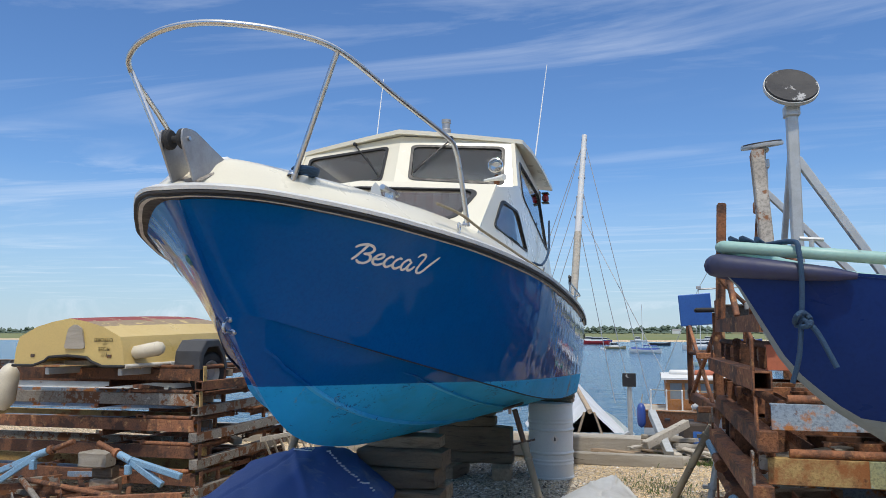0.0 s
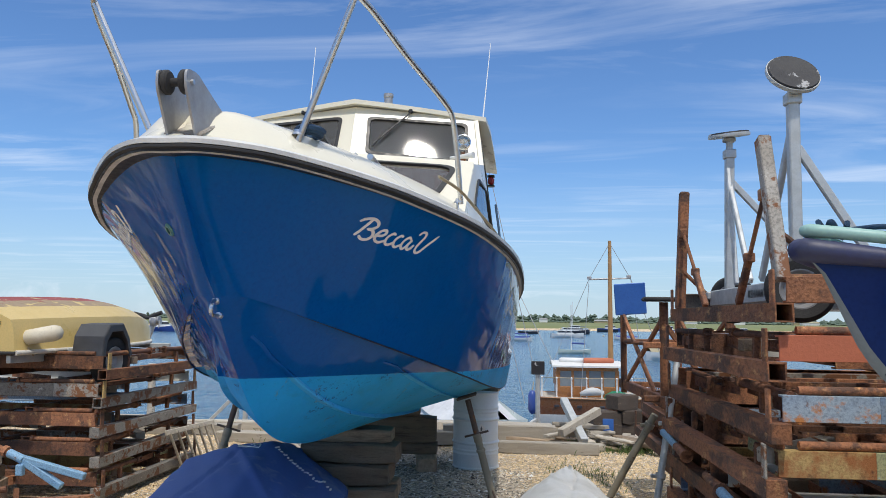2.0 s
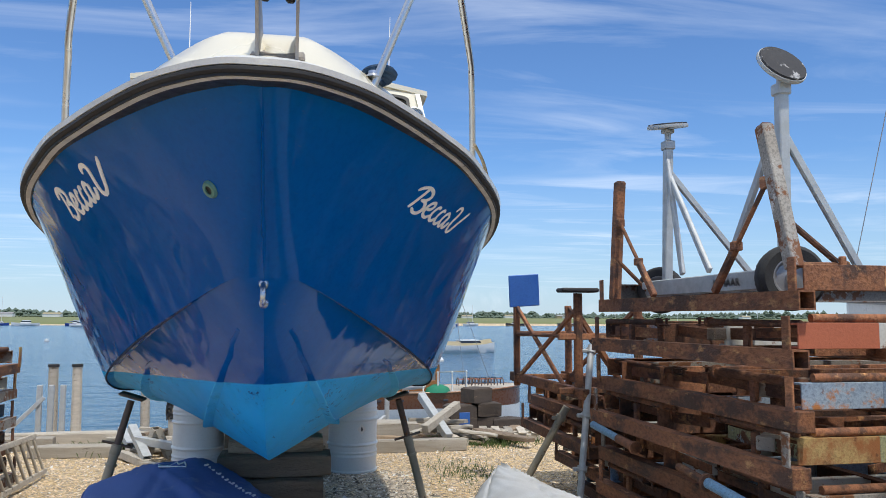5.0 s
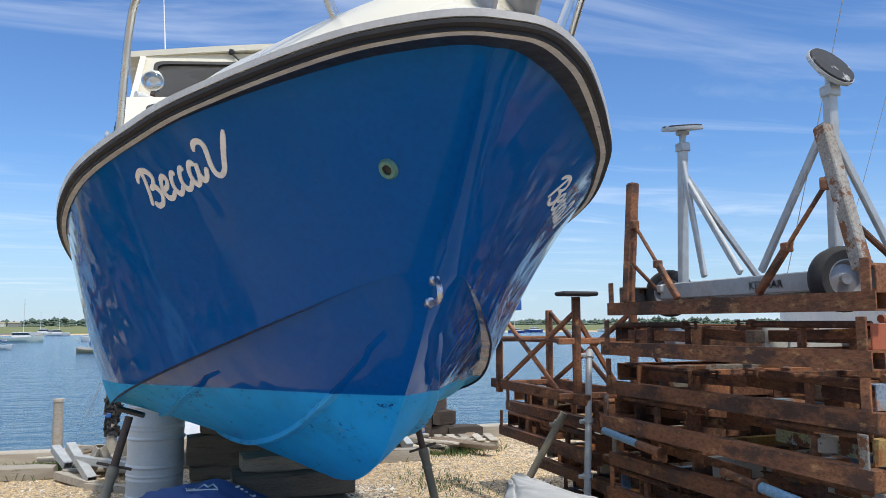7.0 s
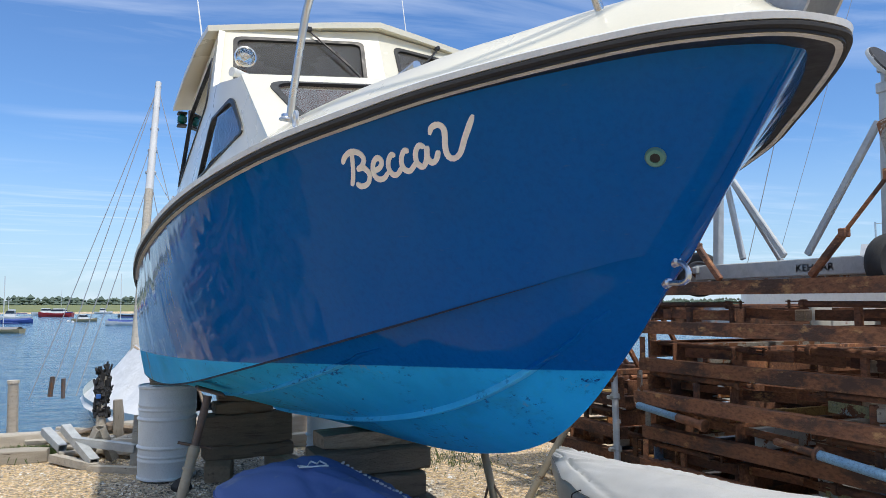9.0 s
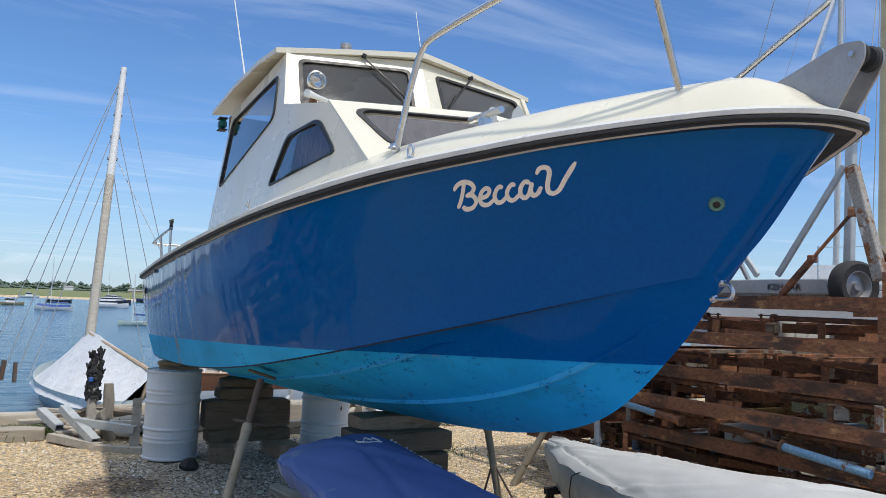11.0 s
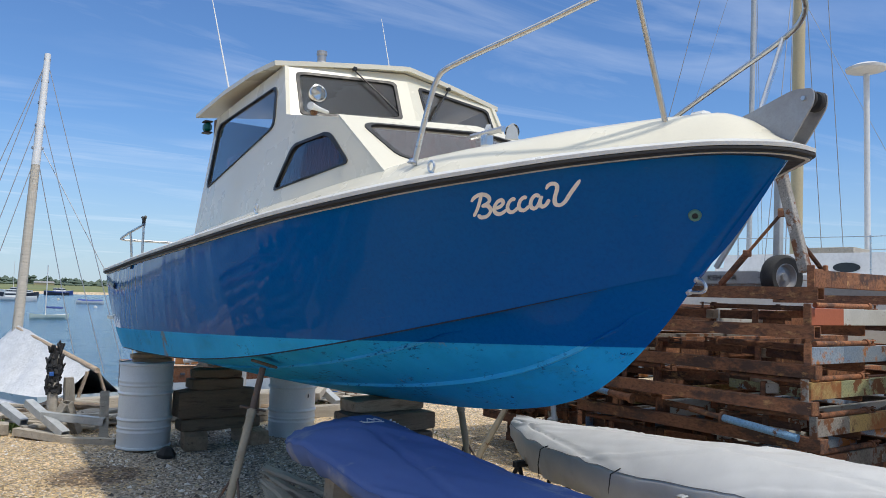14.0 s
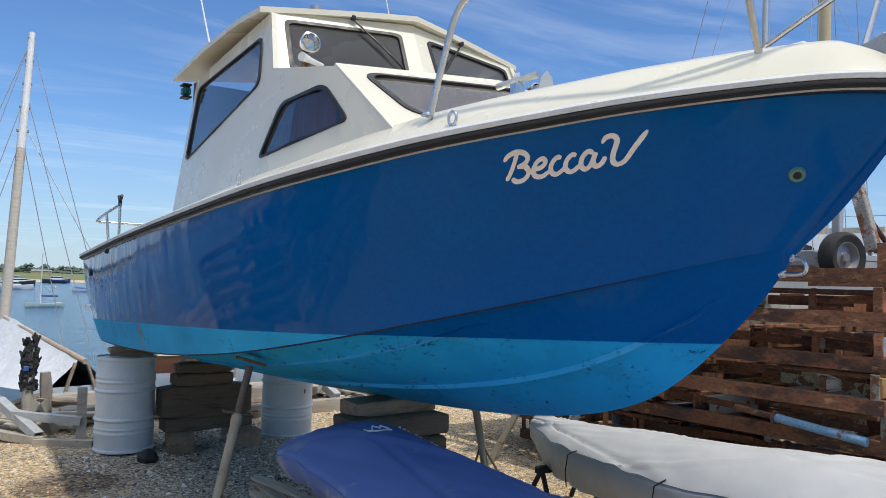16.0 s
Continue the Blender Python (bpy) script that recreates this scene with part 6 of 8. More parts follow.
# blue-painted jack pipes pushed into the stack
for p, q, L in (((2.21, 2.95, 0.86), (2.23, 2.30, 0.80), 0.62), ((2.20, 1.70, 0.80), (2.22, 0.84, 0.715), 0.34)):
    p, q = Vector(p), Vector(q)
    t = thing("jack_pipe", q, "pale blue jack pipe with a rusted screw, lying in the stack", "pipe", "blue jack pipes")
    c = p.lerp(q, L)
    if L > 0.5:
        part("pipe", Shape().tube([p, c], 0.026, 14), BLUE_PIPE, t, "", 1.0); part("screw", Shape().tube([c, q], 0.030, 12).tube([q.lerp(c, 0.1), q], 0.042, 12), RUST, t, "", 1.0)
    else:
        part("screw", Shape().tube([p, c], 0.022, 12), RUST, t, "", 1.0); part("pipe", Shape().tube([c, q], 0.028, 14), BLUE_PIPE, t, "", 1.0)
        part("collar", Shape().tube([c.lerp(p, 0.06), c], 0.046, 12), RUST, t, "", 0.6)


def wheel(name, c, r, w, axis, parent, rim_mat):
    m = Matrix.Translation(c) @ Vector(axis).to_track_quat("Z", "Y").to_matrix().to_4x4()
    ty = part(name, Shape().lathe([(r * 0.60, -w * 0.42), (r * 0.86, -w * 0.5), (r * 0.97, -w * 0.36), (r, -w * 0.1), (r, w * 0.1), (r * 0.97, w * 0.36), (r * 0.86, w * 0.5), (r * 0.60, w * 0.42), (r * 0.56, 0)], 32, m, False), TYRE, parent, "black pneumatic tyre", 0.9)
    part("rim", Shape().lathe([(0, w * 0.30), (r * 0.16, w * 0.32), (r * 0.18, w * 0.16), (r * 0.45, w * 0.10), (r * 0.56, w * 0.40), (r * 0.62, w * 0.40), (r * 0.60, 0), (r * 0.5, -w * 0.3), (0, -w * 0.3)], 28, m, False), rim_mat, ty, "steel wheel rim", 0.7)
    return ty


# launching trolley on the stack: beam, padded posts, wheels
tro = thing("launching_trolley", (2.55, 1.8, 1.78), "galvanised launching trolley with padded posts, on top of the stack", "trolley")
part("beam", Shape().beam((2.50, 1.245, 1.820), (2.50, 2.62, 1.820), 0.05, 0.105), GALV, tro)
part("beam_cross", Shape().beam((2.46, 1.275, 1.84), (3.5, 1.275, 1.84), 0.05, 0.05), GALV, tro)
part("beam_cross", Shape().beam((2.45, 2.60, 1.84), (3.5, 2.62, 1.84), 0.05, 0.05), GALV, tro)
lettering("trolley_lettering", "KEHAAR", 0.062, Matrix(), TEXT_FADED, tro, bold=0.0008, label="dark stencilled letters", bend=lambda p: Vector((2.474 - abs(p.z), 1.752 - p.x * 1.12, 1.797 + p.y)))
for base, head, tilt, L in (((2.545, 1.19, 1.80), (2.545, 1.17, 2.80), (56, 10), 0), ((2.575, 2.50, 1.80), (2.59, 2.47, 2.80), (9, -6), 0)):
    b0, h0 = Vector(base), Vector(head)
    po = part("post", Shape().beam(b0, h0, 0.055, 0.055, (0, 1, 0)), GALV, tro)
    part("socket", Shape().box(h0, (0.075, 0.075, 0.06)), GALV, po)
    part("stem", Shape().tube([h0, h0 + Vector((0, 0, 0.11))], 0.022, 10), GALV, po)
    m = Matrix.Translation(h0 + Vector((0, 0, 0.12))) @ pose(0, 0, 0, tilt[0], tilt[1], 0)
    pad = part("pad", Shape().lathe([(0, 0.0), (0.136, 0.0), (0.138, 0.010), (0.136, 0.022), (0, 0.022)], 36, m), GALV, tro, "grey round pad backing", 0.6)
    part("pad_face", Shape().lathe([(0, 0.022), (0.132, 0.022), (0.128, 0.032), (0, 0.034)], 36, m), DISC_BLACK, pad, "scuffed black pad face", 0.6)
    part("pad_hinge", Shape().box(h0 + Vector((0, 0, 0.10)), (0.08, 0.05, 0.03)), GALV, po)
for p, q in (((2.575, 2.46, 2.70), (2.55, 2.24, 1.90)), ((2.58, 2.44, 2.58), (2.53, 1.88, 1.90)), ((2.545, 1.22, 2.62), (2.54, 1.72, 1.90)), ((2.56, 1.17, 2.55), (2.98, 1.18, 1.86)), ((2.59, 2.47, 2.62), (3.3, 2.55, 1.86))):
    part("brace", Shape().beam(p, q, 0.028, 0.045), GALV, tro)
wheel("tyre", (2.547, 1.158, 1.823), 0.168, 0.12, (-0.25, -0.97, 0), tro, PLATE)
wheel("tyre", (2.68, 2.80, 1.82), 0.168, 0.11, (-0.75, -0.66, 0), tro, PLATE)

# angle-iron stand with a blue board and a black rest
st = thing("sign_stand", (2.3, 4.2, 0.98), "rusted angle-iron stand carrying a blue board and a black rest", "stand")
for x in (2.20, 2.72):
    part("upright", Shape().box((x, 4.80, 1.36), (0.055, 0.055, 0.76)), RUST, st)
    part("upright", Shape().tube([(x + 0.15, 3.58, 0.98), (x + 0.15, 3.58, 1.82)], 0.036, 10), RUST, st)
    part("base_beam", Shape().beam((x, 4.95, 1.06), (x + 0.15, 3.42, 1.02), 0.06, 0.085), RUST, st)
    part("rail", Shape().tube([(x, 4.80, 1.47), (x + 0.15, 3.58, 1.47)], 0.018, 8), RUST, st)
    part("brace", Shape().beam((x, 4.78, 1.72), (x + 0.12, 3.85, 1.06), 0.03, 0.04), RUST, st)
    part("brace", Shape().beam((x, 4.75, 1.06), (x + 0.15, 3.6, 1.70), 0.03, 0.04), RUST, st)
    part("brace", Shape().beam((x + 0.15, 3.58, 1.66), (x + 0.55, 3.60, 1.06), 0.03, 0.04), RUST, st)
for y, z in ((4.80, 1.06), (4.80, 1.47), (3.58, 1.04), (3.58, 1.47)):
    part("cross_rail", Shape().beam((2.18, y, z), (2.92, y, z), 0.04, 0.05), RUST, st)
part("blue_board", Shape().box((2.262, 4.76, 1.882), (0.30, 0.016, 0.305), Matrix.Rotation(radians(-4), 3, "Y") @ Matrix.Rotation(radians(6), 3, "X")), SIGN_BLUE, st, "faded blue square board")
part("black_rest", Shape().box((2.33, 3.53, 1.842), (0.31, 0.17, 0.035), ch=0.012), BLACK_RUBBER, st, "flat black padded rest")

# yellow dinghy upturned on a road trailer
yd = thing("upturned_dinghy", (-3.6, 4.6, 1.33), "upturned cream-yellow dinghy with worn maroon bottom paint, on a trailer", "dinghy")
rows, keelrow = [], []
ND = 26
for i in range(ND + 1):
    u = i / ND
    y = 3.40 + 2.75 * u
    cx = -3.76 + 0.32 * u
    hw = 0.70 * (1 - max(0, (u - 0.35) / 0.65) ** 2.2) ** 0.6 if u < 0.999 else 0.02
    hw = max(hw * (0.92 + 0.08 * math.sin(min(u * 3, 1.57))), 0.02)
    zg = 1.34 + 0.05 * u
    zb = 1.80 + 0.05 * math.sin(u * 2.6) - 0.22 * max(0, (u - 0.6) / 0.4) ** 2
    row = []
    for a, h in ((-1.02, -0.02), (-1.0, 0.03), (-0.98, 0.35), (-0.92, 0.60), (-0.60, 0.82), (-0.30, 0.93), (0, 1.0), (0.30, 0.93), (0.60, 0.82), (0.92, 0.60), (0.98, 0.35), (1.0, 0.03), (1.02, -0.02)):
        row.append(Vector((cx + a * hw, y, zg + h * (zb - zg))))
    rows.append(row)
low_sides = [r[:5] for r in rows]
s = Shape(); s.loft([r[:5] for r in rows], False); s.loft([r[8:] for r in rows], False)
w0, z0, c0 = abs(rows[0][0].x - rows[0][6].x), rows[0][0].z, rows[0][6].x
arch = [Vector((c0 + a * w0, 3.40, z0 + h)) for a, h in ((0.62, 0.0), (0.42, 0.045), (0.34, 0.085), (0.0, 0.10), (-0.34, 0.085), (-0.42, 0.045), (-0.62, 0.0))]
s.add(rows[0] + arch, [tuple(range(20))])
part("transom_trim", Shape().tube([rows[0][-1] + Vector((0, -0.008, 0))] + [p + Vector((0, -0.008, 0)) for p in arch] + [rows[0][0] + Vector((0, -0.008, 0))], 0.014, 8), BLACK_RUBBER, yd, "black edge trim of the transom", 1.0)
part("sides", s, DINGHY_YELLOW, yd, "yellowed cream fibreglass sides and transom", 0.45)
part("bottom", Shape().loft([r[5:8] for r in rows], False), DINGHY_RED, yd, "worn maroon bottom", 0.3)
DINGHY_WORN = surf("bare_weathered_bilge", (0.34, 0.255, 0.16), (0.24, 0.18, 0.12), 4, 0.85, 0, 0.4, 60, (0.52, 0.40, 0.19), 0.55, 4, (0.28, 0.10, 0.07), 0.60, psoft=0.06)
for k0 in (4, 7):
    part("bilge", Shape().loft([r[k0:k0 + 2] for r in rows], False), DINGHY_WORN, yd, "weathered brown bilge with flaking paint", 0.3)
part("gunwale", Shape().tube([r[0] for r in rows], 0.022, 8).tube([r[-1] for r in rows], 0.022, 8), STRIP, yd, "weathered gunwale band", 1.0)
part("transom_pad", slab(rounded(((-3.80, 1.50), (-3.56, 1.50), (-3.60, 1.70), (-3.68, 1.745), (-3.76, 1.70)), 0.03), lambda a, b_, d: Vector((a, 3.40 - d, b_)), 0.003, 0.022), TIMBER_GREY, yd, "grey wooden outboard pad")
for j, (txt, zz) in enumerate((("T/T", 1.435), ("ROSE", 1.485), ("OF", 1.53), ("OTFORD", 1.575))):
    lettering("transom_lettering", txt, 0.055 if j != 2 else 0.035, Matrix(), TEXT_DARK, yd, label="small dark upside-down lettering", bend=lambda p, zz=zz, txt=txt: Vector((-3.35 + 0.018 * len(txt) - p.x, 3.393 - abs(p.z), zz + 0.03 - p.y)))
for x in (-4.18, -3.28):
    part("drain_plate", Shape().box((x, 3.394, 1.43), (0.05, 0.008, 0.03)), DARK_STEEL, yd)
fd = thing("boat_fender", (-3.0, 3.63, 1.40), "off-white cylindrical fender tied beside the upturned dinghy", "fender", "fenders")
part("body", Shape().lathe([(0, -0.20), (0.02, -0.20), (0.03, -0.175), (0.065, -0.13), (0.072, 0.10), (0.055, 0.145), (0.02, 0.165), (0, 0.165)], 20, Matrix.Translation((-2.98, 3.58, 1.485)) @ pose(0, 0, 0, 0, 80, 14)), FENDER, fd, "", 0.9)
part("lanyard", Shape().tube(spline([(-3.17, 3.55, 1.455), (-3.15, 3.54, 1.40), (-3.08, 3.55, 1.36), (-3.07, 3.6, 1.30)], 14), 0.007, 6), ROPE_TAN, fd)
fd = thing("boat_fender", (-4.0, 2.9, 0.95), "off-white cylindrical fender hanging from the cradles", "fender", "fenders")
part("body", Shape().lathe([(0, -0.24), (0.03, -0.24), (0.06, -0.2), (0.10, -0.14), (0.105, 0.14), (0.07, 0.2), (0.03, 0.24), (0, 0.24)], 20, Matrix.Translation((-4.62, 3.55, 1.10)) @ pose(0, 0, 0, 4, 10, 0)), FENDER, fd, "", 0.9)
part("lanyard", Shape().tube([(-4.58, 3.56, 1.33), (-4.40, 3.62, 1.40)], 0.008, 6), ROPE_TAN, fd)
tr_ = thing("boat_trailer", (-3.4, 4.6, 1.0), "galvanised road trailer with black mudguards, on the cradles", "trailer")
for x in (-4.05, -3.2):
    part("rail", Shape().beam((x, 3.45, 1.275), (x + 0.35, 6.1, 1.275), 0.05, 0.07), GALV, tr_)
for y, xe in ((4.0, -2.72), (4.55, -3.0), (5.6, -2.75)):
    part("cross_bar", Shape().beam((-4.3, y, 1.335), (xe, y, 1.335), 0.05, 0.05), GALV, tr_)
wheel("tyre", (-2.70, 4.2, 1.235), 0.225, 0.14, (1, -0.12, 0), tr_, RUST_WHITE)
MUDGUARD = surf("grey_black_moulded_plastic", (0.035, 0.036, 0.040), (0.055, 0.057, 0.062), 6, 0.5, 0, 0.2, 120, (0.10, 0.10, 0.10), 0.66, 5)
facets = ((3.87, 1.29), (3.90, 1.47), (4.00, 1.58), (4.24, 1.59), (4.36, 1.46), (4.43, 1.28))
s = Shape()
s.loft([[Vector((x, y if f == 1 else 4.17 + (y - 4.17) * f, z if f == 1 else 1.24 + (z - 1.24) * f)) for x, f in ((-2.88, 1), (-2.60, 1), (-2.59, 0.97), (-2.59, 0.80), (-2.61, 0.78), (-2.88, 0.92))] for y, z in facets], True, True)
part("mudguard", s, MUDGUARD, tr_, "angular black plastic mudguard", 0.2)
part("tongue", Shape().beam((-3.60, 5.9, 1.235), (-3.53, 6.85, 1.215), 0.07, 0.07), GALV, tr_)
part("winch_post", Shape().beam((-3.56, 6.6, 1.25), (-3.44, 6.6, 1.58), 0.05, 0.06), GALV, tr_, "winch post")
part("winch", Shape().tube([(-3.48, 6.6, 1.60), (-3.36, 6.6, 1.615)], 0.055, 14).box((-3.42, 6.56, 1.60), (0.07, 0.05, 0.11)), PLATE, tr_, "grey hand winch", 0.8)
part("winch_handle", Shape().tube([(-3.36, 6.6, 1.61), (-3.33, 6.52, 1.55), (-3.31, 6.46, 1.52)], 0.009, 6), PLATE, tr_)
part("bow_chock", Shape().tube(spline([(-3.71, 6.6, 1.70), (-3.60, 6.6, 1.675), (-3.52, 6.6, 1.645), (-3.44, 6.6, 1.68), (-3.34, 6.6, 1.715)], 12), 0.026, 10), BLACK_RUBBER, tr_, "black forked bow chock", 1.0)
part("clamp_bar", Shape().tube([(-3.62, 6.58, 1.30), (-3.38, 6.58, 1.30)], 0.013, 8).box((-3.52, 6.58, 1.30), (0.08, 0.06, 0.05)), RUST, tr_, "rusted clamp and pin")

# blue prop legs and a heap of bars in front of that stack
for hi, c, feet in (((-3.50, 3.24, 0.63), (-3.80, 3.2, 0.52), ((-4.34, 3.2, 0.31), (-4.20, 3.05, 0.24))), ((-3.23, 3.24, 0.625), (-2.93, 3.2, 0.52), ((-2.50, 3.2, 0.28), (-2.32, 3.22, 0.36)))):
    hi, c = Vector(hi), Vector(c)
    t = thing("prop_leg", (c.x, c.y, 0.25), "pale blue forked prop leg with a rusted screw end", "prop leg", "blue prop legs")
    part("screw", Shape().tube([hi, c], 0.026, 12), RUST, t, "", 1.0)
    part("nut", Shape().tube([c.lerp(hi, 0.30), c.lerp(hi, 0.18)], 0.045, 10), RUST, t, "", 0.6)
    part("head", Shape().tube([c.lerp(hi, 0.12), c + (c - hi) * 0.35], 0.036, 12), BLUE_PIPE, t, "", 1.0)
    part("lug", Shape().box(c + (c - hi) * 0.3 + Vector((0, -0.02, -0.08)), (0.06, 0.05, 0.09)), BLUE_PIPE, t)
    for f in feet:
        part("leg", Shape().beam(c + (c - hi) * 0.2, f, 0.055, 0.055), BLUE_PIPE, t)
r = random.Random(5)
for k in range(34):
    a = r.uniform(0, math.pi)
    c = Vector((r.uniform(-4.4, -2.55), r.uniform(2.6, 3.6), r.uniform(0.04, 0.34)))
    d = Vector((math.cos(a), math.sin(a) * 0.6, r.uniform(-0.12, 0.12))) * r.uniform(0.25, 0.6)
    c.z = abs(d.z) + 0.026 + (0.0 if k < 16 else 0.07 if k < 26 else 0.15)
    s = Shape()
    if k % 3 == 0:
        s = channel(c - d, c + d, 0.08, 0.045, (0, -1, 0))
    elif k % 3 == 1:
        s = flat_bar(c - d, c + d, 0.06, 0.012, 6)
    else:
        s = Shape().tube([c - d, c + d], 0.026, 10)
    single("scrap_bar", s, r.choice((RUST_DARK, RUST_DARK, RUST_DARK, RUST, RUST_GREY)), c, "rusted steel bar in a loose heap by the cradles", "scrap bar", "loose scrap bars")
for c, sz in (((-3.35, 3.52, 0.13), (0.24, 0.20, 0.26)), ((-3.34, 3.50, 0.315), (0.20, 0.16, 0.11))):
    timber("timber_block", c, sz, 12, TIMBER, "dark timber block propping the scrap heap", "", "timber")
timber("timber_block", (-3.38, 3.42, 0.445), (0.30, 0.18, 0.15), 3, TIMBER_GREY, "grey timber block on the cradles", "", "timber")

# ladder lying against the stack
ld = thing("ladder", (-2.85, 6.6, 0), "short grey aluminium ladder lying tilted on the shingle", "ladder")
feet = Vector((-2.40, 5.24, 0.045)), Vector((-2.37, 6.32, 0.045))
tops = Vector((-2.455, 5.00, 0.455)), Vector((-2.46, 6.20, 0.41))
lean = (tops[0] - feet[0]).normalized()
for (p, q), over in ((feet, 0.03), (tops, 0.05)):
    d = (q - p).normalized() * over
    part("stile", Shape().beam(p - d, q + d, 0.022, 0.055, lean), TIMBER_GREY, ld)
for k in range(7):
    part("rung", Shape().beam(feet[0].lerp(feet[1], (k + 0.2) / 6.4), tops[0].lerp(tops[1], (k + 0.2) / 6.4), 0.032, 0.020), TIMBER_GREY, ld)

# ---- quay edge, timbers and debris ----
GQ = "kerb timbers along the quay"
LQ = "grey weathered kerb timber along the quay edge"
for c, sz, tn in (((1.35, 7.05, 0.075), (1.7, 0.16, 0.15), -3), ((0.95, 7.62, 0.16), (1.5, 0.18, 0.24), 2), ((-0.3, 7.5, 0.10), (1.6, 0.18, 0.18), 1), ((-2.35, 7.35, 0.07), (1.0, 0.2, 0.14), -6),
                  ((-3.6, 7.9, 0.08), (1.7, 0.2, 0.16), 4), ((-2.6, 8.35, 0.06), (2.2, 0.2, 0.18), -2), ((-5.2, 8.6, 0.06), (2.6, 0.22, 0.2), 1), ((0.2, 8.75, 0.05), (3.0, 0.24, 0.22), 0), ((3.1, 8.6, 0.05), (2.8, 0.24, 0.22), 0),
                  ((6.0, 8.8, 0.05), (3.0, 0.24, 0.22), 0), ((2.2, 7.25, 0.05), (0.34, 0.12, 0.10), 60)):
    timber("kerb_timber", c, sz, tn, TIMBER_GREY, LQ, GQ, "timber")
GD = "loose planks and offcuts by the quay"
rq = random.Random(21)
for k in range(34):
    x = rq.choice((rq.uniform(1.5, 3.4), rq.uniform(1.6, 3.2), rq.uniform(-2.0, -0.9)))
    y = rq.uniform(7.3, 8.9) if x > 0 else rq.uniform(6.6, 8.2)
    timber("loose_plank", (x, y, 0.05 + 0.035 * (k % 5)), (rq.uniform(0.35, 1.1), rq.uniform(0.07, 0.15), rq.uniform(0.03, 0.07)), rq.uniform(-60, 60), rq.choice((TIMBER_GREY, TIMBER_GREY, TIMBER)), "weathered plank lying on the quay edge", GD, "plank", tilt=rq.uniform(-7, 7))
TIMBER_TARRED = surf("tarred_timber", (0.07, 0.055, 0.045), (0.13, 0.10, 0.08), 2.5, 0.9, 0, 0.9, 45, (0.22, 0.17, 0.12), 0.62, 3, stretch=(1, 8, 8), obvar=0.3, bdist=0.01)
GC = "cut timber blocks piled by the quay"
for c, sz, tn in (((2.44, 8.45, 0.20), (0.40, 0.34, 0.40), 12), ((2.82, 8.5, 0.11), (0.42, 0.32, 0.22), -8), ((2.84, 8.48, 0.32), (0.36, 0.30, 0.20), 9), ((2.70, 8.5, 0.52), (0.38, 0.30, 0.22), 34), ((3.15, 8.4, 0.10), (0.5, 0.3, 0.2), 0)):
    timber("timber_block", c, sz, tn, TIMBER_TARRED, "dark cut timber block in a pile on the quay", GC, "timber")
single("blue_plate", Shape().box((2.47, 8.255, 0.22), (0.15, 0.01, 0.17)), SIGN_BLUE, (2.47, 8.255, 0.22), "blue plate fixed to a timber block", "plate")
for x0, y0, z0, tn in ((2.45, 7.72, 0.06, 8), (3.0, 7.9, 0.06, -12)):
    t = thing("pallet", (x0, y0, 0), "grey broken wooden pallet on the quay", "pallet", "pallets")
    R = Matrix.Rotation(radians(tn), 3, "Z")
    for k in range(3):
        part("bearer", Shape().box(Vector((x0, y0, 0.05)) + R @ Vector((0, -0.25 + 0.25 * k, 0)), (0.8, 0.06, 0.08), R), TIMBER_GREY, t)
    for k in range(5):
        part("slat", Shape().box(Vector((x0, y0, 0.105)) + R @ Vector((-0.34 + 0.17 * k, 0, 0)), (0.11, 0.6, 0.02), R), TIMBER_GREY, t)

bp_ = thing("notice_post", (1.53, 9.5, -0.4), "galvanised post with a small black board, braced", "sign post")
part("post", Shape().tube([(1.53, 9.5, -0.5), (1.53, 9.5, 0.84)], 0.038, 12), GALV, bp_, "", 1.0)
part("board", Shape().box((1.53, 9.44, 0.93), (0.21, 0.015, 0.21)), DISC_BLACK, bp_, "small black board")
part("brace", Shape().beam((1.50, 9.48, 0.12), (0.95, 8.9, -0.18), 0.05, 0.05), GALV, bp_)
for p, q in (((1.75, 7.35, 0.22), (2.3, 7.95, 0.45)), ((2.05, 7.3, 0.12), (1.85, 8.25, 0.55))):
    single("galvanised_beam", Shape().beam(p, q, 0.10, 0.10), TIMBER_GREY if p[0] < 2 else GALV, p, "grey box beam dumped on the quay timbers", "beam", "dumped box beams")

# launching frame by the starboard quarter
fr_ = thing("steel_frame", (-1.4, 6.8, 0), "grey galvanised box-section frame dumped on the shingle", "steel frame")
for p, q in (((-1.70, 7.12, 0.36), (-1.42, 6.52, 0.10)), ((-1.45, 6.45, 0.05), (-1.02, 6.10, 0.06)), ((-1.80, 7.1, 0.07), (-1.40, 6.45, 0.06)), ((-1.60, 6.85, 0.26), (-1.05, 6.55, 0.20)), ((-1.9, 7.55, 0.28), (-1.72, 7.2, 0.14)), ((-1.25, 6.9, 0.05), (-1.38, 6.8, 0.38)), ((-1.50, 6.95, 0.06), (-1.38, 6.8, 0.38)), ((-1.06, 6.5, 0.02), (-1.02, 6.75, 0.48))):
    part("box_section", hollow(p, q, 0.09, 0.075), GALV if p[2] > 0.2 else TIMBER_GREY, fr_, "", 0.4)
rp = thing("mooring_post", (-1.36, 7.9, 0), "wooden post wrapped in black rags with a blue tag", "post")
part("post", Shape().tube([(-1.36, 7.9, 0), (-1.37, 7.9, 0.55), (-1.36, 7.9, 0.80)], [0.06, 0.055, 0.05], 10), TIMBER_GREY, rp, "", 1.0)
s = Shape()
rr = random.Random(9)
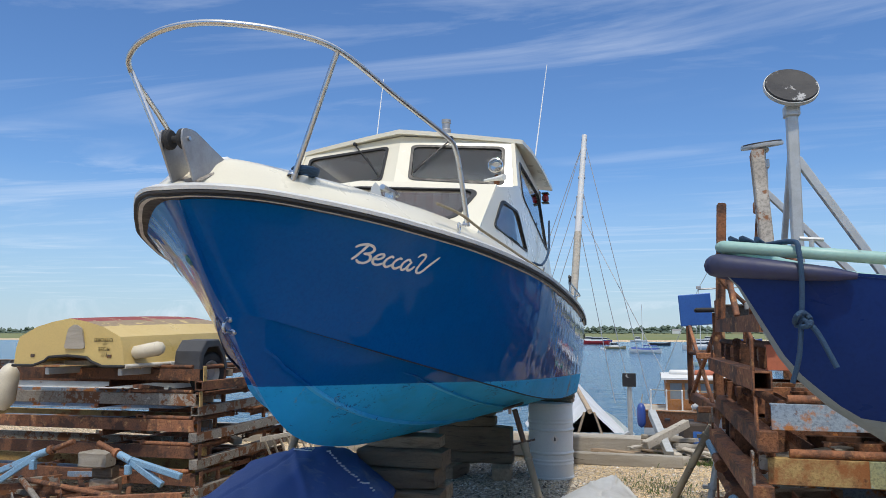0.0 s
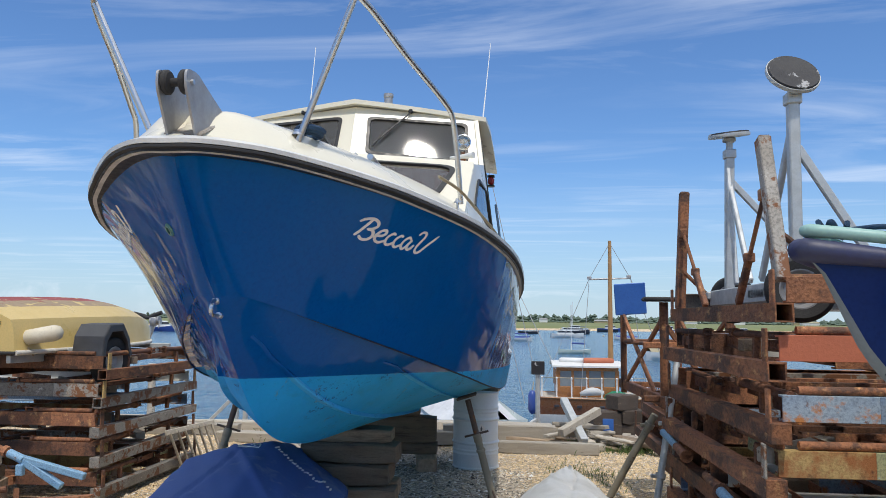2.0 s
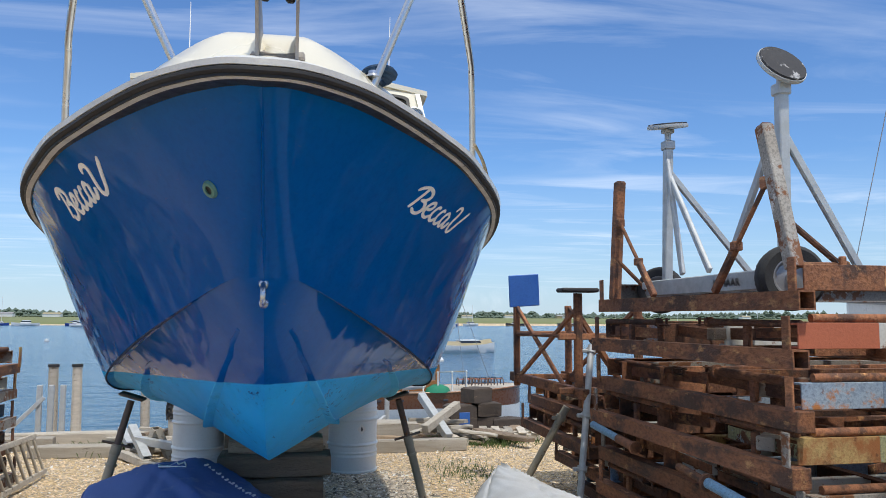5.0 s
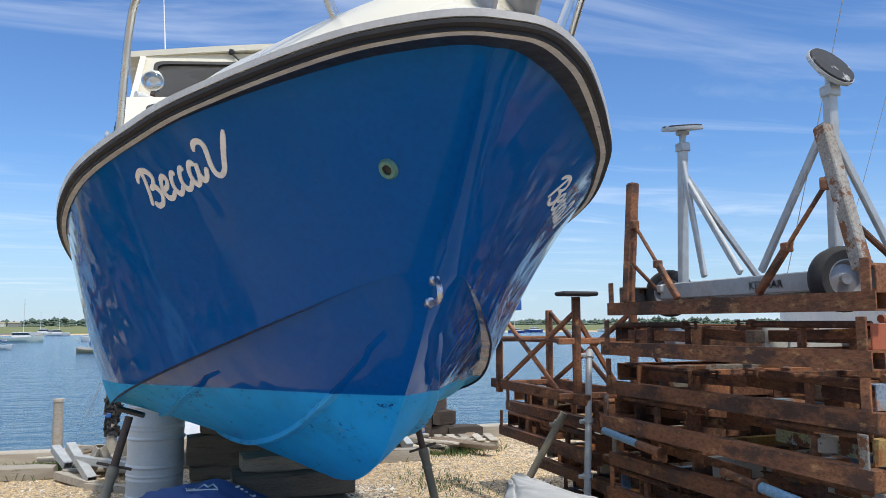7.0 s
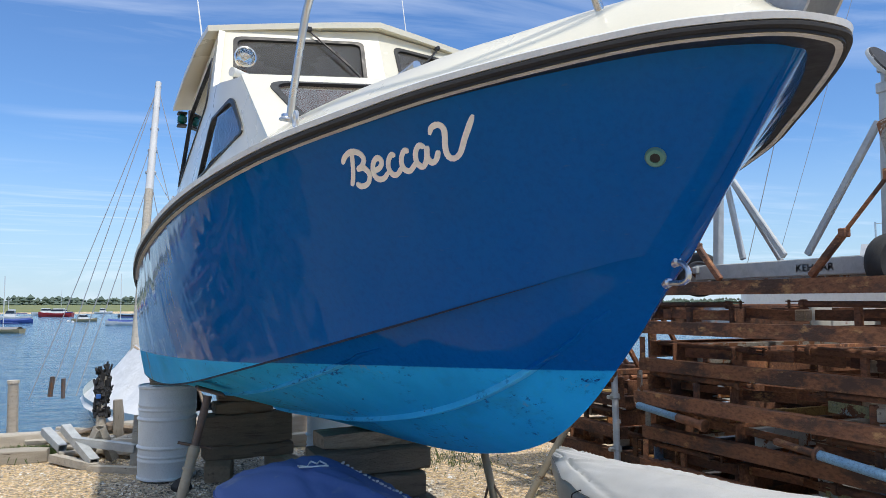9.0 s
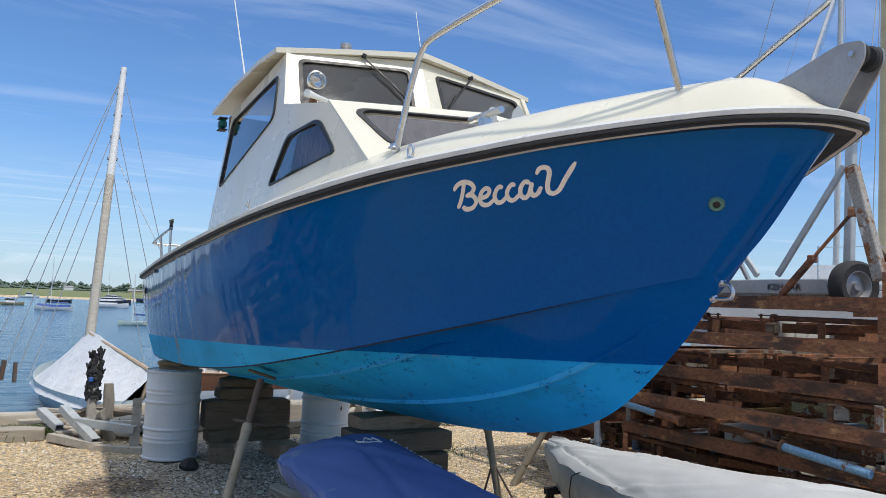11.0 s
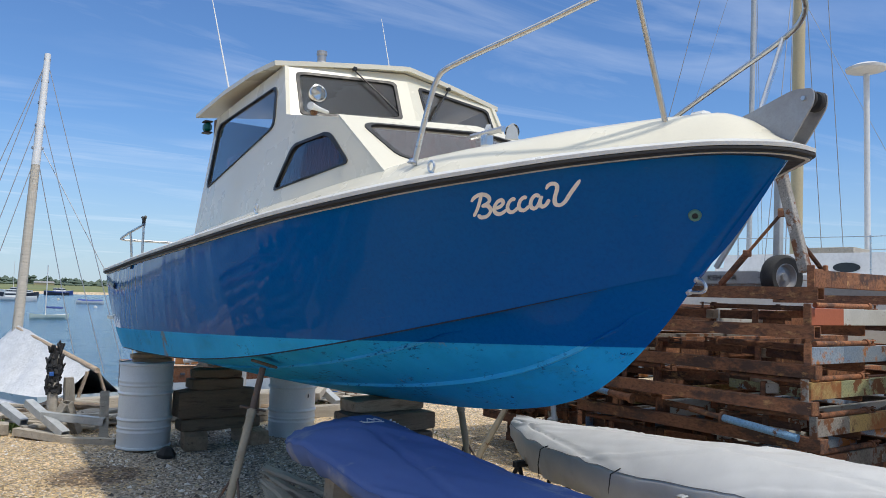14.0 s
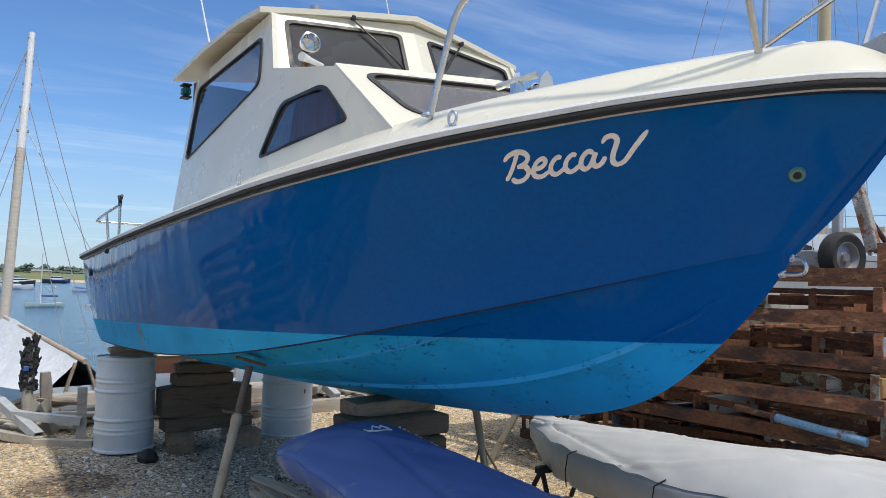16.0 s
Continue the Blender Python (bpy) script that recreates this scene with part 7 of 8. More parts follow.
for k in range(150):
    a, z = rr.uniform(0, 6.28), rr.uniform(0.36, 0.90)
    c = Vector((-1.36 + rr.uniform(0.04, 0.085) * math.cos(a), 7.9 + 0.06 * math.sin(a), z))
    s.box(c, (rr.uniform(0.012, 0.025), rr.uniform(0.02, 0.05), rr.uniform(0.06, 0.14)), Euler((rr.uniform(-0.5, 0.5), rr.uniform(-0.5, 0.5), a)).to_matrix(), 0.006)
tagged(part("rag_wrapping", s, BLACK_RUBBER, rp, "tattered black wrapping"), kind="stuff")
part("tag", Shape().box((-1.40, 7.82, 0.58), (0.05, 0.02, 0.05)), SIGN_BLUE, rp, "blue tag")
timber("mooring_stake", (-1.18, 7.95, 0.26), (0.52, 0.11, 0.11), 0, TIMBER_GREY, "short wooden stake with green twine", "", "post", tilt=88)
for x, y, z, h in ((-2.78, 14.0, 0.22, 2.3), (-4.22, 13, 0.7, 2.6), (-3.81, 13, 0.7, 2.6), (-7.5, 15, 0.5, 2.4)):
    t = thing("timber_pile", (x, y, z - h), "weathered wooden mooring pile standing in the water", "pile", "mooring piles")
    part("trunk", Shape().tube([(x, y, z - h), (x + 0.02, y, z - h / 2), (x, y, z)], [0.10, 0.095, 0.085], 12), TIMBER_GREY, t, "", 1.0)
    part("cap", Shape().lathe([(0, z), (0.10, z), (0.10, z + 0.05), (0, z + 0.06)], 12, Matrix.Translation((x, y, 0))), BLACK_RUBBER if z > 0.5 else TIMBER_GREY, t)
sf = thing("landing_frame", (-3.4, 9.6, -0.4), "pale grey steel landing frame at the water's edge", "frame")
for x in (-3.52, -3.36, -3.20):
    part("post", Shape().box((x, 9.9, 0.1), (0.07, 0.07, 1.05)), GALV, sf)
part("brace", Shape().beam((-4.1, 9.7, -0.25), (-3.45, 9.88, 0.45), 0.05, 0.06), GALV, sf)
part("sill", Shape().box((-3.4, 9.9, -0.38), (1.3, 0.1, 0.1)), GALV, sf)

# tufts of grass and loose stones
def tuft_field(name, cx, cy, rx, ry, n, h, label):
    r2 = random.Random(int(cx * 10 + cy))
    s = Shape()
    for k in range(n):
        x, y = cx + r2.gauss(0, rx), cy + r2.gauss(0, ry)
        a, hh, w = r2.uniform(0, 6.28), h * r2.uniform(0.4, 1.2), 0.004
        dx, dy = math.cos(a), math.sin(a)
        z = yard_height(x, y)
        s.add([(x - dy * w, y + dx * w, z - 0.01), (x + dy * w, y - dx * w, z - 0.01), (x + dx * hh * 0.25, y + dy * hh * 0.25, z + hh * 0.7), (x + dx * hh * 0.55, y + dy * hh * 0.55, z + hh)], [(0, 1, 2), (1, 3, 2)])
    return single(name, s, WEED, (cx, cy, 0), label, "grass", kind="stuff", smooth=0, fix=False)


tuft_field("grass_tufts", 2.5, 7.5, 0.35, 0.2, 1500, 0.075, "rough green grass tufts by the quay timbers")
tuft_field("grass_tufts", -2.0, 7.7, 0.25, 0.18, 1400, 0.085, "rough green grass tufts by the quay timbers")
tuft_field("grass_tufts", 1.9, 5.6, 0.2, 0.3, 400, 0.05, "low weeds in the shingle beside the stack")


def in_grit(x, y):
    return math.hypot((x + 0.10) / 1.35, (y - 4.3) / 2.7) + 0.55 * noise.noise(Vector((x * 1.3, y * 1.3, 2))) < 0.95


def pebbles():
    """Loose stones over the yard, and flat grey slate chips round the keel blocks."""
    r2 = random.Random(77)
    tan, grey = Shape(), Shape()
    for k in range(42000):
        x, y = r2.uniform(-3.2, 3.4), 2.4 + 5.6 * r2.random()
        chips = in_grit(x, y)
        if math.hypot((x + 1.38) / 0.5, (y - 4.92) / 0.36) < 0.8 and r2.random() < 0.75:
            continue                                  # trodden bare where oil was spilt
        q = r2.uniform(0.006, 0.016) * (r2.uniform(1.7, 2.7) if r2.random() < (0.15 if chips else 0.07) else 1)
        z = yard_height(x, y)
        a = r2.uniform(0, 6.28)
        ca, sa = math.cos(a), math.sin(a)
        e = [r2.uniform(0.5, 1.4) * q for _ in range(4)]
        lift_ = q * r2.uniform(0.25, 0.7)
        tip = q * r2.uniform(-0.3, 0.4)
        (grey if chips else tan).add([(x + ca * e[0], y + sa * e[0], z), (x - sa * e[1], y + ca * e[1], z), (x - ca * e[2], y - sa * e[2], z), (x + sa * e[3], y - ca * e[3], z), (x + r2.uniform(-0.3, 0.3) * q, y, z + lift_), (x + tip, y + tip, z + lift_ * 0.9)],
              [(0, 1, 5, 4), (1, 2, 5), (2, 3, 4, 5), (3, 0, 4)])
    single("loose_stones", tan, STONES, (0, 5, 0), "loose tan and white stones and shells on the yard", "stones", kind="stuff", smooth=0.7, fix=False)
    single("slate_chips", grey, CHIPS, (0, 5, 0), "grey slate chips and grit round the keel blocks", "grit", kind="stuff", smooth=0.3, fix=False)


def stone_mat(name, tones, white=0.95):
    m = surf(name, (0.44, 0.39, 0.32), (0.36, 0.33, 0.29), 30, 0.85, 0, 0.2, 90)
    n, l = m.node_tree.nodes, m.node_tree.links
    p = n["Principled BSDF"]
    g = n.new("ShaderNodeNewGeometry")
    cr = n.new("ShaderNodeValToRGB")
    cr.color_ramp.interpolation = "CONSTANT"
    els = cr.color_ramp.elements
    els[0].color = (*tones[0], 1)
    els[1].position, els[1].color = white, (0.78, 0.77, 0.74, 1)
    for pos, c in zip((0.20, 0.40, 0.58, 0.74, 0.86), tones[1:]):
        e = els.new(pos); e.color = (*c, 1)
    l.new(g.outputs["Random Per Island"], cr.inputs[0])
    l.new(cr.outputs[0], p.inputs["Base Color"])
    return m


STONES = stone_mat("mixed_stones", ((0.60, 0.45, 0.26), (0.52, 0.38, 0.21), (0.36, 0.31, 0.25), (0.66, 0.50, 0.29), (0.30, 0.24, 0.17), (0.56, 0.47, 0.36)))
CHIPS = stone_mat("slate_chips", ((0.37, 0.325, 0.265), (0.60, 0.535, 0.44), (0.22, 0.195, 0.16), (0.60, 0.485, 0.33), (0.08, 0.07, 0.06), (0.78, 0.735, 0.65)), 0.92)
pebbles()

# ---- craft on the water and in the far yard ----
def hull_rows(L, B, D, n=14, sheer_up=0.12, sharp=0.75):
    """Half-breadth rows of a small hull, bow at +x, z 0 at the waterline."""
    rows = []
    for i in range(n + 1):
        u = i / n
        x = -L / 2 + L * u
        w = B / 2 * (0.82 + 0.18 * math.sin(min(u * 2.4, 1.57))) * (1 - max(0, (u - 0.45) / 0.55) ** 2.1) ** sharp
        w = max(w, 0.012)
        top = D * (0.85 + sheer_up * 2 * (2 * u - 0.8) ** 2)
        k = max(0.0, (u - 0.7) / 0.3) ** 2
        rows.append([Vector((x, s_ * w * f, z)) for s_, f, z in
                     ((-1, 1.0, top), (-1, 0.96, top * 0.55), (-1, 0.80, 0.0 + 0.1 * k), (-1, 0.35, -D * 0.3 * (1 - k)), (1, 0.35, -D * 0.3 * (1 - k)), (1, 0.80, 0.0 + 0.1 * k), (1, 0.96, top * 0.55), (1, 1.0, top))])
    return rows


def paint(name, c, rough=0.4):
    return surf(name, c, tuple(0.86 * v for v in c), 1.5, rough, 0, 0.05, 20)


P_WHITE, P_RED, P_BLUE, P_DARK, P_TAN, P_GREY, P_PALE = (paint("white_topsides", (0.74, 0.74, 0.72)), paint("red_topsides", (0.42, 0.03, 0.035)), paint("blue_canvas", (0.03, 0.07, 0.28)),
    paint("dark_topsides", (0.03, 0.035, 0.05)), paint("tan_canvas", (0.36, 0.30, 0.17)), paint("grey_canvas", (0.30, 0.29, 0.28)), paint("pale_green_topsides", (0.58, 0.66, 0.58)))
P_WINDOW = paint("dark_cabin_windows", (0.03, 0.035, 0.04), 0.15)


def craft(x, y, turn, L, hull_mat, label, cabin=None, cover=None, mast=0.0, z=None, B=None, D=None, group="boats moored on the estuary"):
    z = WATER_Z if z is None else z
    B, D = B or L * 0.36, D or L * 0.13
    m = pose(x, y, z, 0, 0, turn)
    t = thing("moored_boat", (x, y, z), label, "boat", group)
    rows = hull_rows(L, B, D)
    W = lambda rr: [[m @ p for p in r] for r in rr]
    part("hull", Shape().loft(W(rows), False, False).add([m @ p for p in rows[0]], [tuple(range(8))]), hull_mat, t, "", 0.7)
    part("deck", Shape().loft(W([[r[0] - Vector((0, 0, 0.02)), r[-1] - Vector((0, 0, 0.02))] for r in rows]), False), P_WHITE if not cover else cover, t, "", 0.7)
    top = D * 0.85
    if cover:
        prof = []
        for r in rows[1:-1]:
            a, b_ = r[0], r[-1]
            mid = (a + b_) / 2 + Vector((0, 0, D * 0.45))
            prof.append([a, a.lerp(mid, 0.6) + Vector((0, 0, D * 0.1)), mid, b_.lerp(mid, 0.6) + Vector((0, 0, D * 0.1)), b_])
        part("cover", Shape().loft(W(prof), False), cover, t, "", 0.9)
    if cabin:
        x0, x1, hh = cabin
        bw = B * 0.62
        def cab(xa, xb, za, zb, w0, w1, slope):
            return [[m @ Vector((xx, s_ * ww, zz)) for xx, s_ in ((xa2, -1), (xb2, -1), (xb2, 1), (xa2, 1))] for zz, ww, xa2, xb2 in ((za, w0 / 2, xa, xb), (zb, w1 / 2, xa + slope * 0.2, xb - slope))]
        part("cabin", Shape().loft(cab(x0 * L, x1 * L, top * 0.9, top + hh, bw, bw * 0.86, hh * 0.7), True, True), P_WHITE, t, "", 0.4)
        part("cabin_windows", Shape().loft(cab(x0 * L + hh * 0.06, x1 * L - hh * 0.25, top + hh * 0.42, top + hh * 0.82, bw * 0.965 + 0.02, bw * 0.90 + 0.02, hh * 0.28), True, True), P_WINDOW, t, "dark window band", 0.4)
    if mast:
        part("mast", Shape().tube([m @ Vector((L * 0.08, 0, top)), m @ Vector((L * 0.08, 0, top + mast))], 0.035 + 0.004 * L, 6), P_WHITE, t, "thin mast", 1.0)
        part("boom", Shape().tube([m @ Vector((L * 0.06, 0, top + 0.7)), m @ Vector((-L * 0.38, 0, top + 0.65))], 0.10, 6), P_BLUE, t, "furled sail under a blue cover")
    return t


craft(-17, 275, 10, 8.5, P_WHITE, "white motor cruiser with red boot line on the water", (-0.2, 0.2, 1.3))
craft(-4, 162, 20, 4.6, P_TAN, "small tan cabin boat on a mooring", (-0.25, 0.15, 0.9))
craft(2, 128, 170, 5.2, P_WHITE, "white day boat under a blue cover with a mast", None, P_BLUE, 7.5)
craft(6, 215, 15, 6.0, P_DARK, "low dark open boat on a mooring")
craft(-52, 129, 8, 8.2, P_RED, "red-hulled motor boat with a white cabin", (-0.1, 0.22, 1.2), None, 3.0)
craft(-84, 177, -20, 9.5, P_BLUE, "blue-hulled motor boat with a white wheelhouse", (-0.15, 0.2, 1.5))
craft(-150, 330, 0, 8, P_WHITE, "white motor cruiser far off by the marsh", (-0.2, 0.2, 1.3))
craft(19, 219, 5, 9.0, P_DARK, "long dark pontoon boat with a white top", (-0.35, 0.3, 0.8))
craft(20, 240, 170, 7.5, P_WHITE, "white speedboat on a mooring", (-0.2, 0.2, 0.9))
craft(36, 280, 175, 7.5, P_DARK, "dark inflatable boat with an outboard")
craft(23, 146, 175, 4.6, P_WHITE, "white dinghy under a dark blue cover", None, P_BLUE)
craft(7.5, 77, 200, 3.4, P_PALE, "pale green sailing dinghy with a blue furled sail", None, None, 4.6)
craft(51, 250, 15, 7.0, P_WHITE, "white sloop on a mooring", (-0.1, 0.2, 0.5), None, 9)
craft(15.5, 66, 12, 6.2, P_WHITE, "white cabin cruiser under a tan cover", (-0.1, 0.25, 0.5), P_TAN)
craft(-26, 118, 190, 5.4, P_WHITE, "white cabin boat on a mooring", (-0.2, 0.2, 1.0), None, 5)
craft(-33, 176, 5, 9.0, P_PALE, "pale blue-green motor cruiser on a mooring", (-0.15, 0.25, 1.1), None, 8)
craft(-67, 263, 0, 7, P_WHITE, "white motor boat far across the water", (-0.2, 0.2, 1.0))
craft(-18, 179, 175, 7.6, P_WHITE, "white fishing boat with a wheelhouse", (-0.1, 0.2, 1.5), None, 4)
craft(-12.5, 235, 165, 9.0, P_RED, "white and red motor cruiser on a mooring", (-0.25, 0.15, 1.3))
craft(-11, 97, 150, 4.0, P_TAN, "clinker dinghy under a grey cover", None, P_GREY, 6.0)
craft(-14.5, 150, 10, 5.0, P_BLUE, "blue day boat on a mooring", None, P_BLUE)
craft(13, 162, 5, 7.0, P_WHITE, "white and dark motor boat on a mooring", (-0.3, 0.2, 0.8))
rv = random.Random(31)
for k in range(22):
    x = -190 + 400 * k / 21 + rv.uniform(-6, 6)
    craft(x, rv.uniform(285, 318), rv.uniform(-25, 25) + 180 * (k % 2), rv.uniform(6, 10), rv.choice((P_WHITE, P_WHITE, P_WHITE, P_BLUE, P_DARK)), "pale boat lying off the far marsh", (-0.2, 0.2, rv.uniform(0.8, 1.5)), None, rv.choice((0, 0, 8, 10)))
for k in range(9):
    x, y = rv.uniform(-60, 60), rv.uniform(60, 200)
    single("mooring_buoy", Shape().lathe([(0, -0.2), (0.2, -0.15), (0.3, 0.05), (0.2, 0.3), (0, 0.36)], 12, Matrix.Translation((x, y, WATER_Z))), P_WHITE if k % 3 else FENDER, (x, y, WATER_Z), "small pale mooring buoy on the water", "buoy", "mooring buoys", smooth=0.9)
rv = random.Random(41)
for k in range(16):                                     # far roofs and sheds along the marsh
    x, y = rv.uniform(-500, 500), rv.uniform(600, 720)
    L, hh = rv.uniform(6, 16), rv.uniform(1.6, 2.6)
    t = thing("far_house", (x, y, 1.9), "low pale building far beyond the marsh", "house", "buildings beyond the marsh")
    part("wall", Shape().box((x, y, 1.9 + hh / 2), (L, 6, hh), ch=0.05), rv.choice((P_WHITE, P_TAN, P_GREY)), t)
    s = Shape()
    s.loft([[Vector((x + sx * L / 2, y - 3.3, 1.9 + hh)), Vector((x + sx * L / 2, y, 1.9 + hh + 1.2)), Vector((x + sx * L / 2, y + 3.3, 1.9 + hh))] for sx in (-1, 1)], True, True)
    part("roof", s, rv.choice((P_GREY, P_GREY, P_TAN)), t)

# white-tented yacht with a wooden mast, just off the quay
ty = thing("tented_yacht", (-0.3, 20.5, WATER_Z), "small yacht under a white tarpaulin tent with a wooden mast", "yacht")
ty_stern, ty_way = Vector((0.46, 15.65, 0)), Vector((-1.0, 5.35, 0)).normalized()
ty_side = Vector((ty_way.y, -ty_way.x, 0))
m = Matrix.Translation((-0.36, 20.05, WATER_Z + 0.1)) @ pose(0, 0, 0, 0, 0, 100.6)
rows = hull_rows(8.9, 2.6, 0.72)
part("hull", Shape().loft([[m @ p for p in r] for r in rows], False).add([m @ p for p in rows[0]], [tuple(range(8))]), paint("pale_blue_grey_topsides", (0.50, 0.58, 0.60)), ty, "pale blue-grey hull", 0.7)
rows = []
for i in range(61):
    u = 8.9 * i / 60
    c = ty_stern + ty_way * u
    ridge = float(np.interp(u, (0, 5.2, 5.4, 7.2, 8.9), (-0.10, 0.56, 0.54, -0.15, -0.85)))
    w = float(np.interp(u, (0, 1.5, 4.5, 7.0, 8.4, 8.9), (0.95, 1.22, 1.36, 1.05, 0.45, 0.15)))
    row = []
    for k in range(21):
        a = -1 + k / 10
        zz = ridge + (-0.98 - ridge) * abs(a) ** 0.92
        zz += (0.05 * noise.noise(Vector((u * 1.3, a * 2.0, 1))) + 0.035 * noise.noise(Vector((u * 2.2 + a * 3, a * 5, 4)))) * (1 - abs(abs(a) - 0.5))
        zz -= 0.03 * max(0.0, 1 - 3 * abs(math.sin(u * 1.9 + abs(a) * 2.4))) * abs(a)
        row.append(c + ty_side * a * w + Vector((0, 0, zz)))
    rows.append(row)
part("tarpaulin", Shape().loft(rows, False), WHITE_TARP, ty, "white tarpaulin tent", 1.2)
part("ridge_pole", Shape().tube([ty_stern - ty_way * 0.25 + Vector((0, 0, -0.16)), ty_stern + ty_way * 5.2 + Vector((0, 0, 0.46))], 0.06, 10), TIMBER, ty, "wooden ridge pole end", 1.0)
for a in (-0.35, 0.4):
    part("cockpit_post", Shape().beam(ty_stern + ty_side * a + Vector((0, 0, -1.0)), ty_stern + ty_side * a * 0.3 + Vector((0, 0, -0.2)), 0.09, 0.05), TIMBER, ty, "dark wooden support under the tent")
mt, mb_ = Vector((0.02, 22.57, 8.35)), Vector((-0.56, 20.6, -0.6))
mw = mb_.lerp(mt, 0.62)
part("mast", Shape().tube([mb_, mw], [0.13, 0.115], 12), TIMBER_GREY, ty, "grey-brown wooden mast", 1.0)
part("mast_top", Shape().tube([mw, mt], [0.115, 0.085], 12), P_WHITE, ty, "white-painted upper mast with fittings", 1.0)
for k in range(5):
    c = mw.lerp(mt, 0.15 + 0.2 * k)
    part("mast_fitting", Shape().box(c, (0.30 - 0.03 * k, 0.12, 0.09), None, 0.02), PLATE, ty)
for k, (e, fz) in enumerate((((-2.5, 20.2, -0.7), 0.98), ((-2.2, 20.1, -0.7), 0.80), ((-1.9, 20.0, -0.7), 0.66), ((-3.0, 20.6, -0.8), 0.98), ((2.0, 19.8, -0.7), 0.98), ((1.5, 19.8, -0.7), 0.8), ((2.9, 19.9, -0.7), 0.70), ((0.9, 20.6, -0.4), 0.66))):
    part("stay", Shape().tube([mb_.lerp(mt, fz), Vector(e)], 0.012, 5), PLATE, ty, "wire stay", 1.0)
part("deadeyes", Shape().tube([(-2.45, 20.18, -0.2), (-2.5, 20.2, -0.7)], 0.06, 8).tube([(-2.2, 20.1, -0.25), (-2.2, 20.1, -0.75)], 0.05, 8), DARK_STEEL, ty, "dark rigging blocks")

YACHT_GLASS = paint("pale_reflecting_cabin_glass", (0.22, 0.26, 0.29), 0.08)
# varnished wooden motor yacht beyond the quay
wy = thing("wooden_yacht", (3.4, 18.2, WATER_Z), "varnished mahogany motor yacht with white lower hull by the quay", "yacht")
TEAK = surf("varnished_teak_joinery", (0.36, 0.155, 0.055), (0.28, 0.115, 0.04), 3, 0.3, 0, 0.2, 50, coat=0.4, stretch=(6, 1, 6))
YL, YB = 4.6, 2.0


def yacht_row(u):
    """Half section at a fraction of the length: sheer, rubbing line, waterline, bilge."""
    x = 1.72 + YL * u
    w = YB / 2 * (0.80 + 0.20 * math.sin(min(u * 2.6, 1.57))) * (1 - max(0.0, (u - 0.5) / 0.5) ** 2.3) ** 0.6 + 0.015
    top = -0.30 + 0.22 * (u - 0.35) ** 2 + 0.03 * u
    return x, [(w, top), (w * 1.0, top - 0.10), (w * 0.96, -0.74 + 0.05 * u), (w * 0.84, -1.15), (w * 0.45, -1.62)]


YC = 18.35
yrows = [yacht_row(i / 24) for i in range(25)]
for nm, k0, k1, mt_, lb in (("topside", 0, 2, VARNISH, "varnished mahogany topsides"), ("bottom", 2, 4, P_WHITE, "white-painted lower hull")):
    for sg in (-1, 1):
        part(nm, Shape().loft([[Vector((x, YC + sg * w_, z)) for w_, z in pts[k0:k1 + 1]] for x, pts in yrows], False), mt_, wy, lb, 0.8)
x0_, end = yrows[0]
part("transom", Shape().add([Vector((x0_, YC - w_, z)) for w_, z in end] + [Vector((x0_, YC + w_, z)) for w_, z in end[::-1]], [tuple(range(10))]), VARNISH, wy, "varnished transom", 0)
part("deck", Shape().loft([[Vector((x, YC - pts[0][0], pts[0][1] - 0.02)), Vector((x, YC, pts[0][1] + 0.02)), Vector((x, YC + pts[0][0], pts[0][1] - 0.02))] for x, pts in yrows], False), TIMBER_GREY, wy, "planked deck", 0.9)
for sg in (-1, 1):
    part("rubbing_strip", Shape().tube([Vector((x, YC + sg * (pts[0][0] + 0.012), pts[0][1] - 0.02)) for x, pts in yrows], 0.022, 6), TEAK, wy, "pale teak rubbing strip", 1.0)
    for k in range(5):
        x, pts = yrows[3 + 3 * k]
        part("scuttle", Shape().box((x, YC + sg * (pts[1][0] + 0.01), pts[1][1] - 0.12), (0.13, 0.02, 0.06), ch=0.01), P_DARK, wy, "small dark hull port")
cx0, cx1, cy0, cy1, cz0 = 2.30, 3.92, 17.72, 18.98, -0.32
part("cabin_side", Shape().box(((cx0 + cx1) / 2, (cy0 + cy1) / 2, cz0 + 0.15), (cx1 - cx0, cy1 - cy0, 0.30), None, 0.012), TEAK, wy, "varnished cabin coaming")
part("cabin_head", Shape().box(((cx0 + cx1) / 2, (cy0 + cy1) / 2, cz0 + 0.755), (cx1 - cx0, cy1 - cy0, 0.10), None, 0.012), TEAK, wy, "varnished cabin head rail")
part("cabin_glass", Shape().box(((cx0 + cx1) / 2, (cy0 + cy1) / 2, cz0 + 0.50), (cx1 - cx0 - 0.06, cy1 - cy0 - 0.06, 0.42), None, 0.005), YACHT_GLASS, wy, "pale cabin windows")
for k in range(5):
    x = cx0 + 0.04 + (cx1 - cx0 - 0.08) * k / 4
    for y in (cy0 + 0.02, cy1 - 0.02):
        part("window_post", Shape().box((x, y, cz0 + 0.50), (0.11 if k in (0, 4) else 0.07, 0.05, 0.44), None, 0.008), TEAK, wy)
for y in (18.15, 18.55):
    part("window_post", Shape().box((cx0 + 0.02, y, cz0 + 0.50), (0.05, 0.07, 0.44), None, 0.008), TEAK, wy)
rows = []
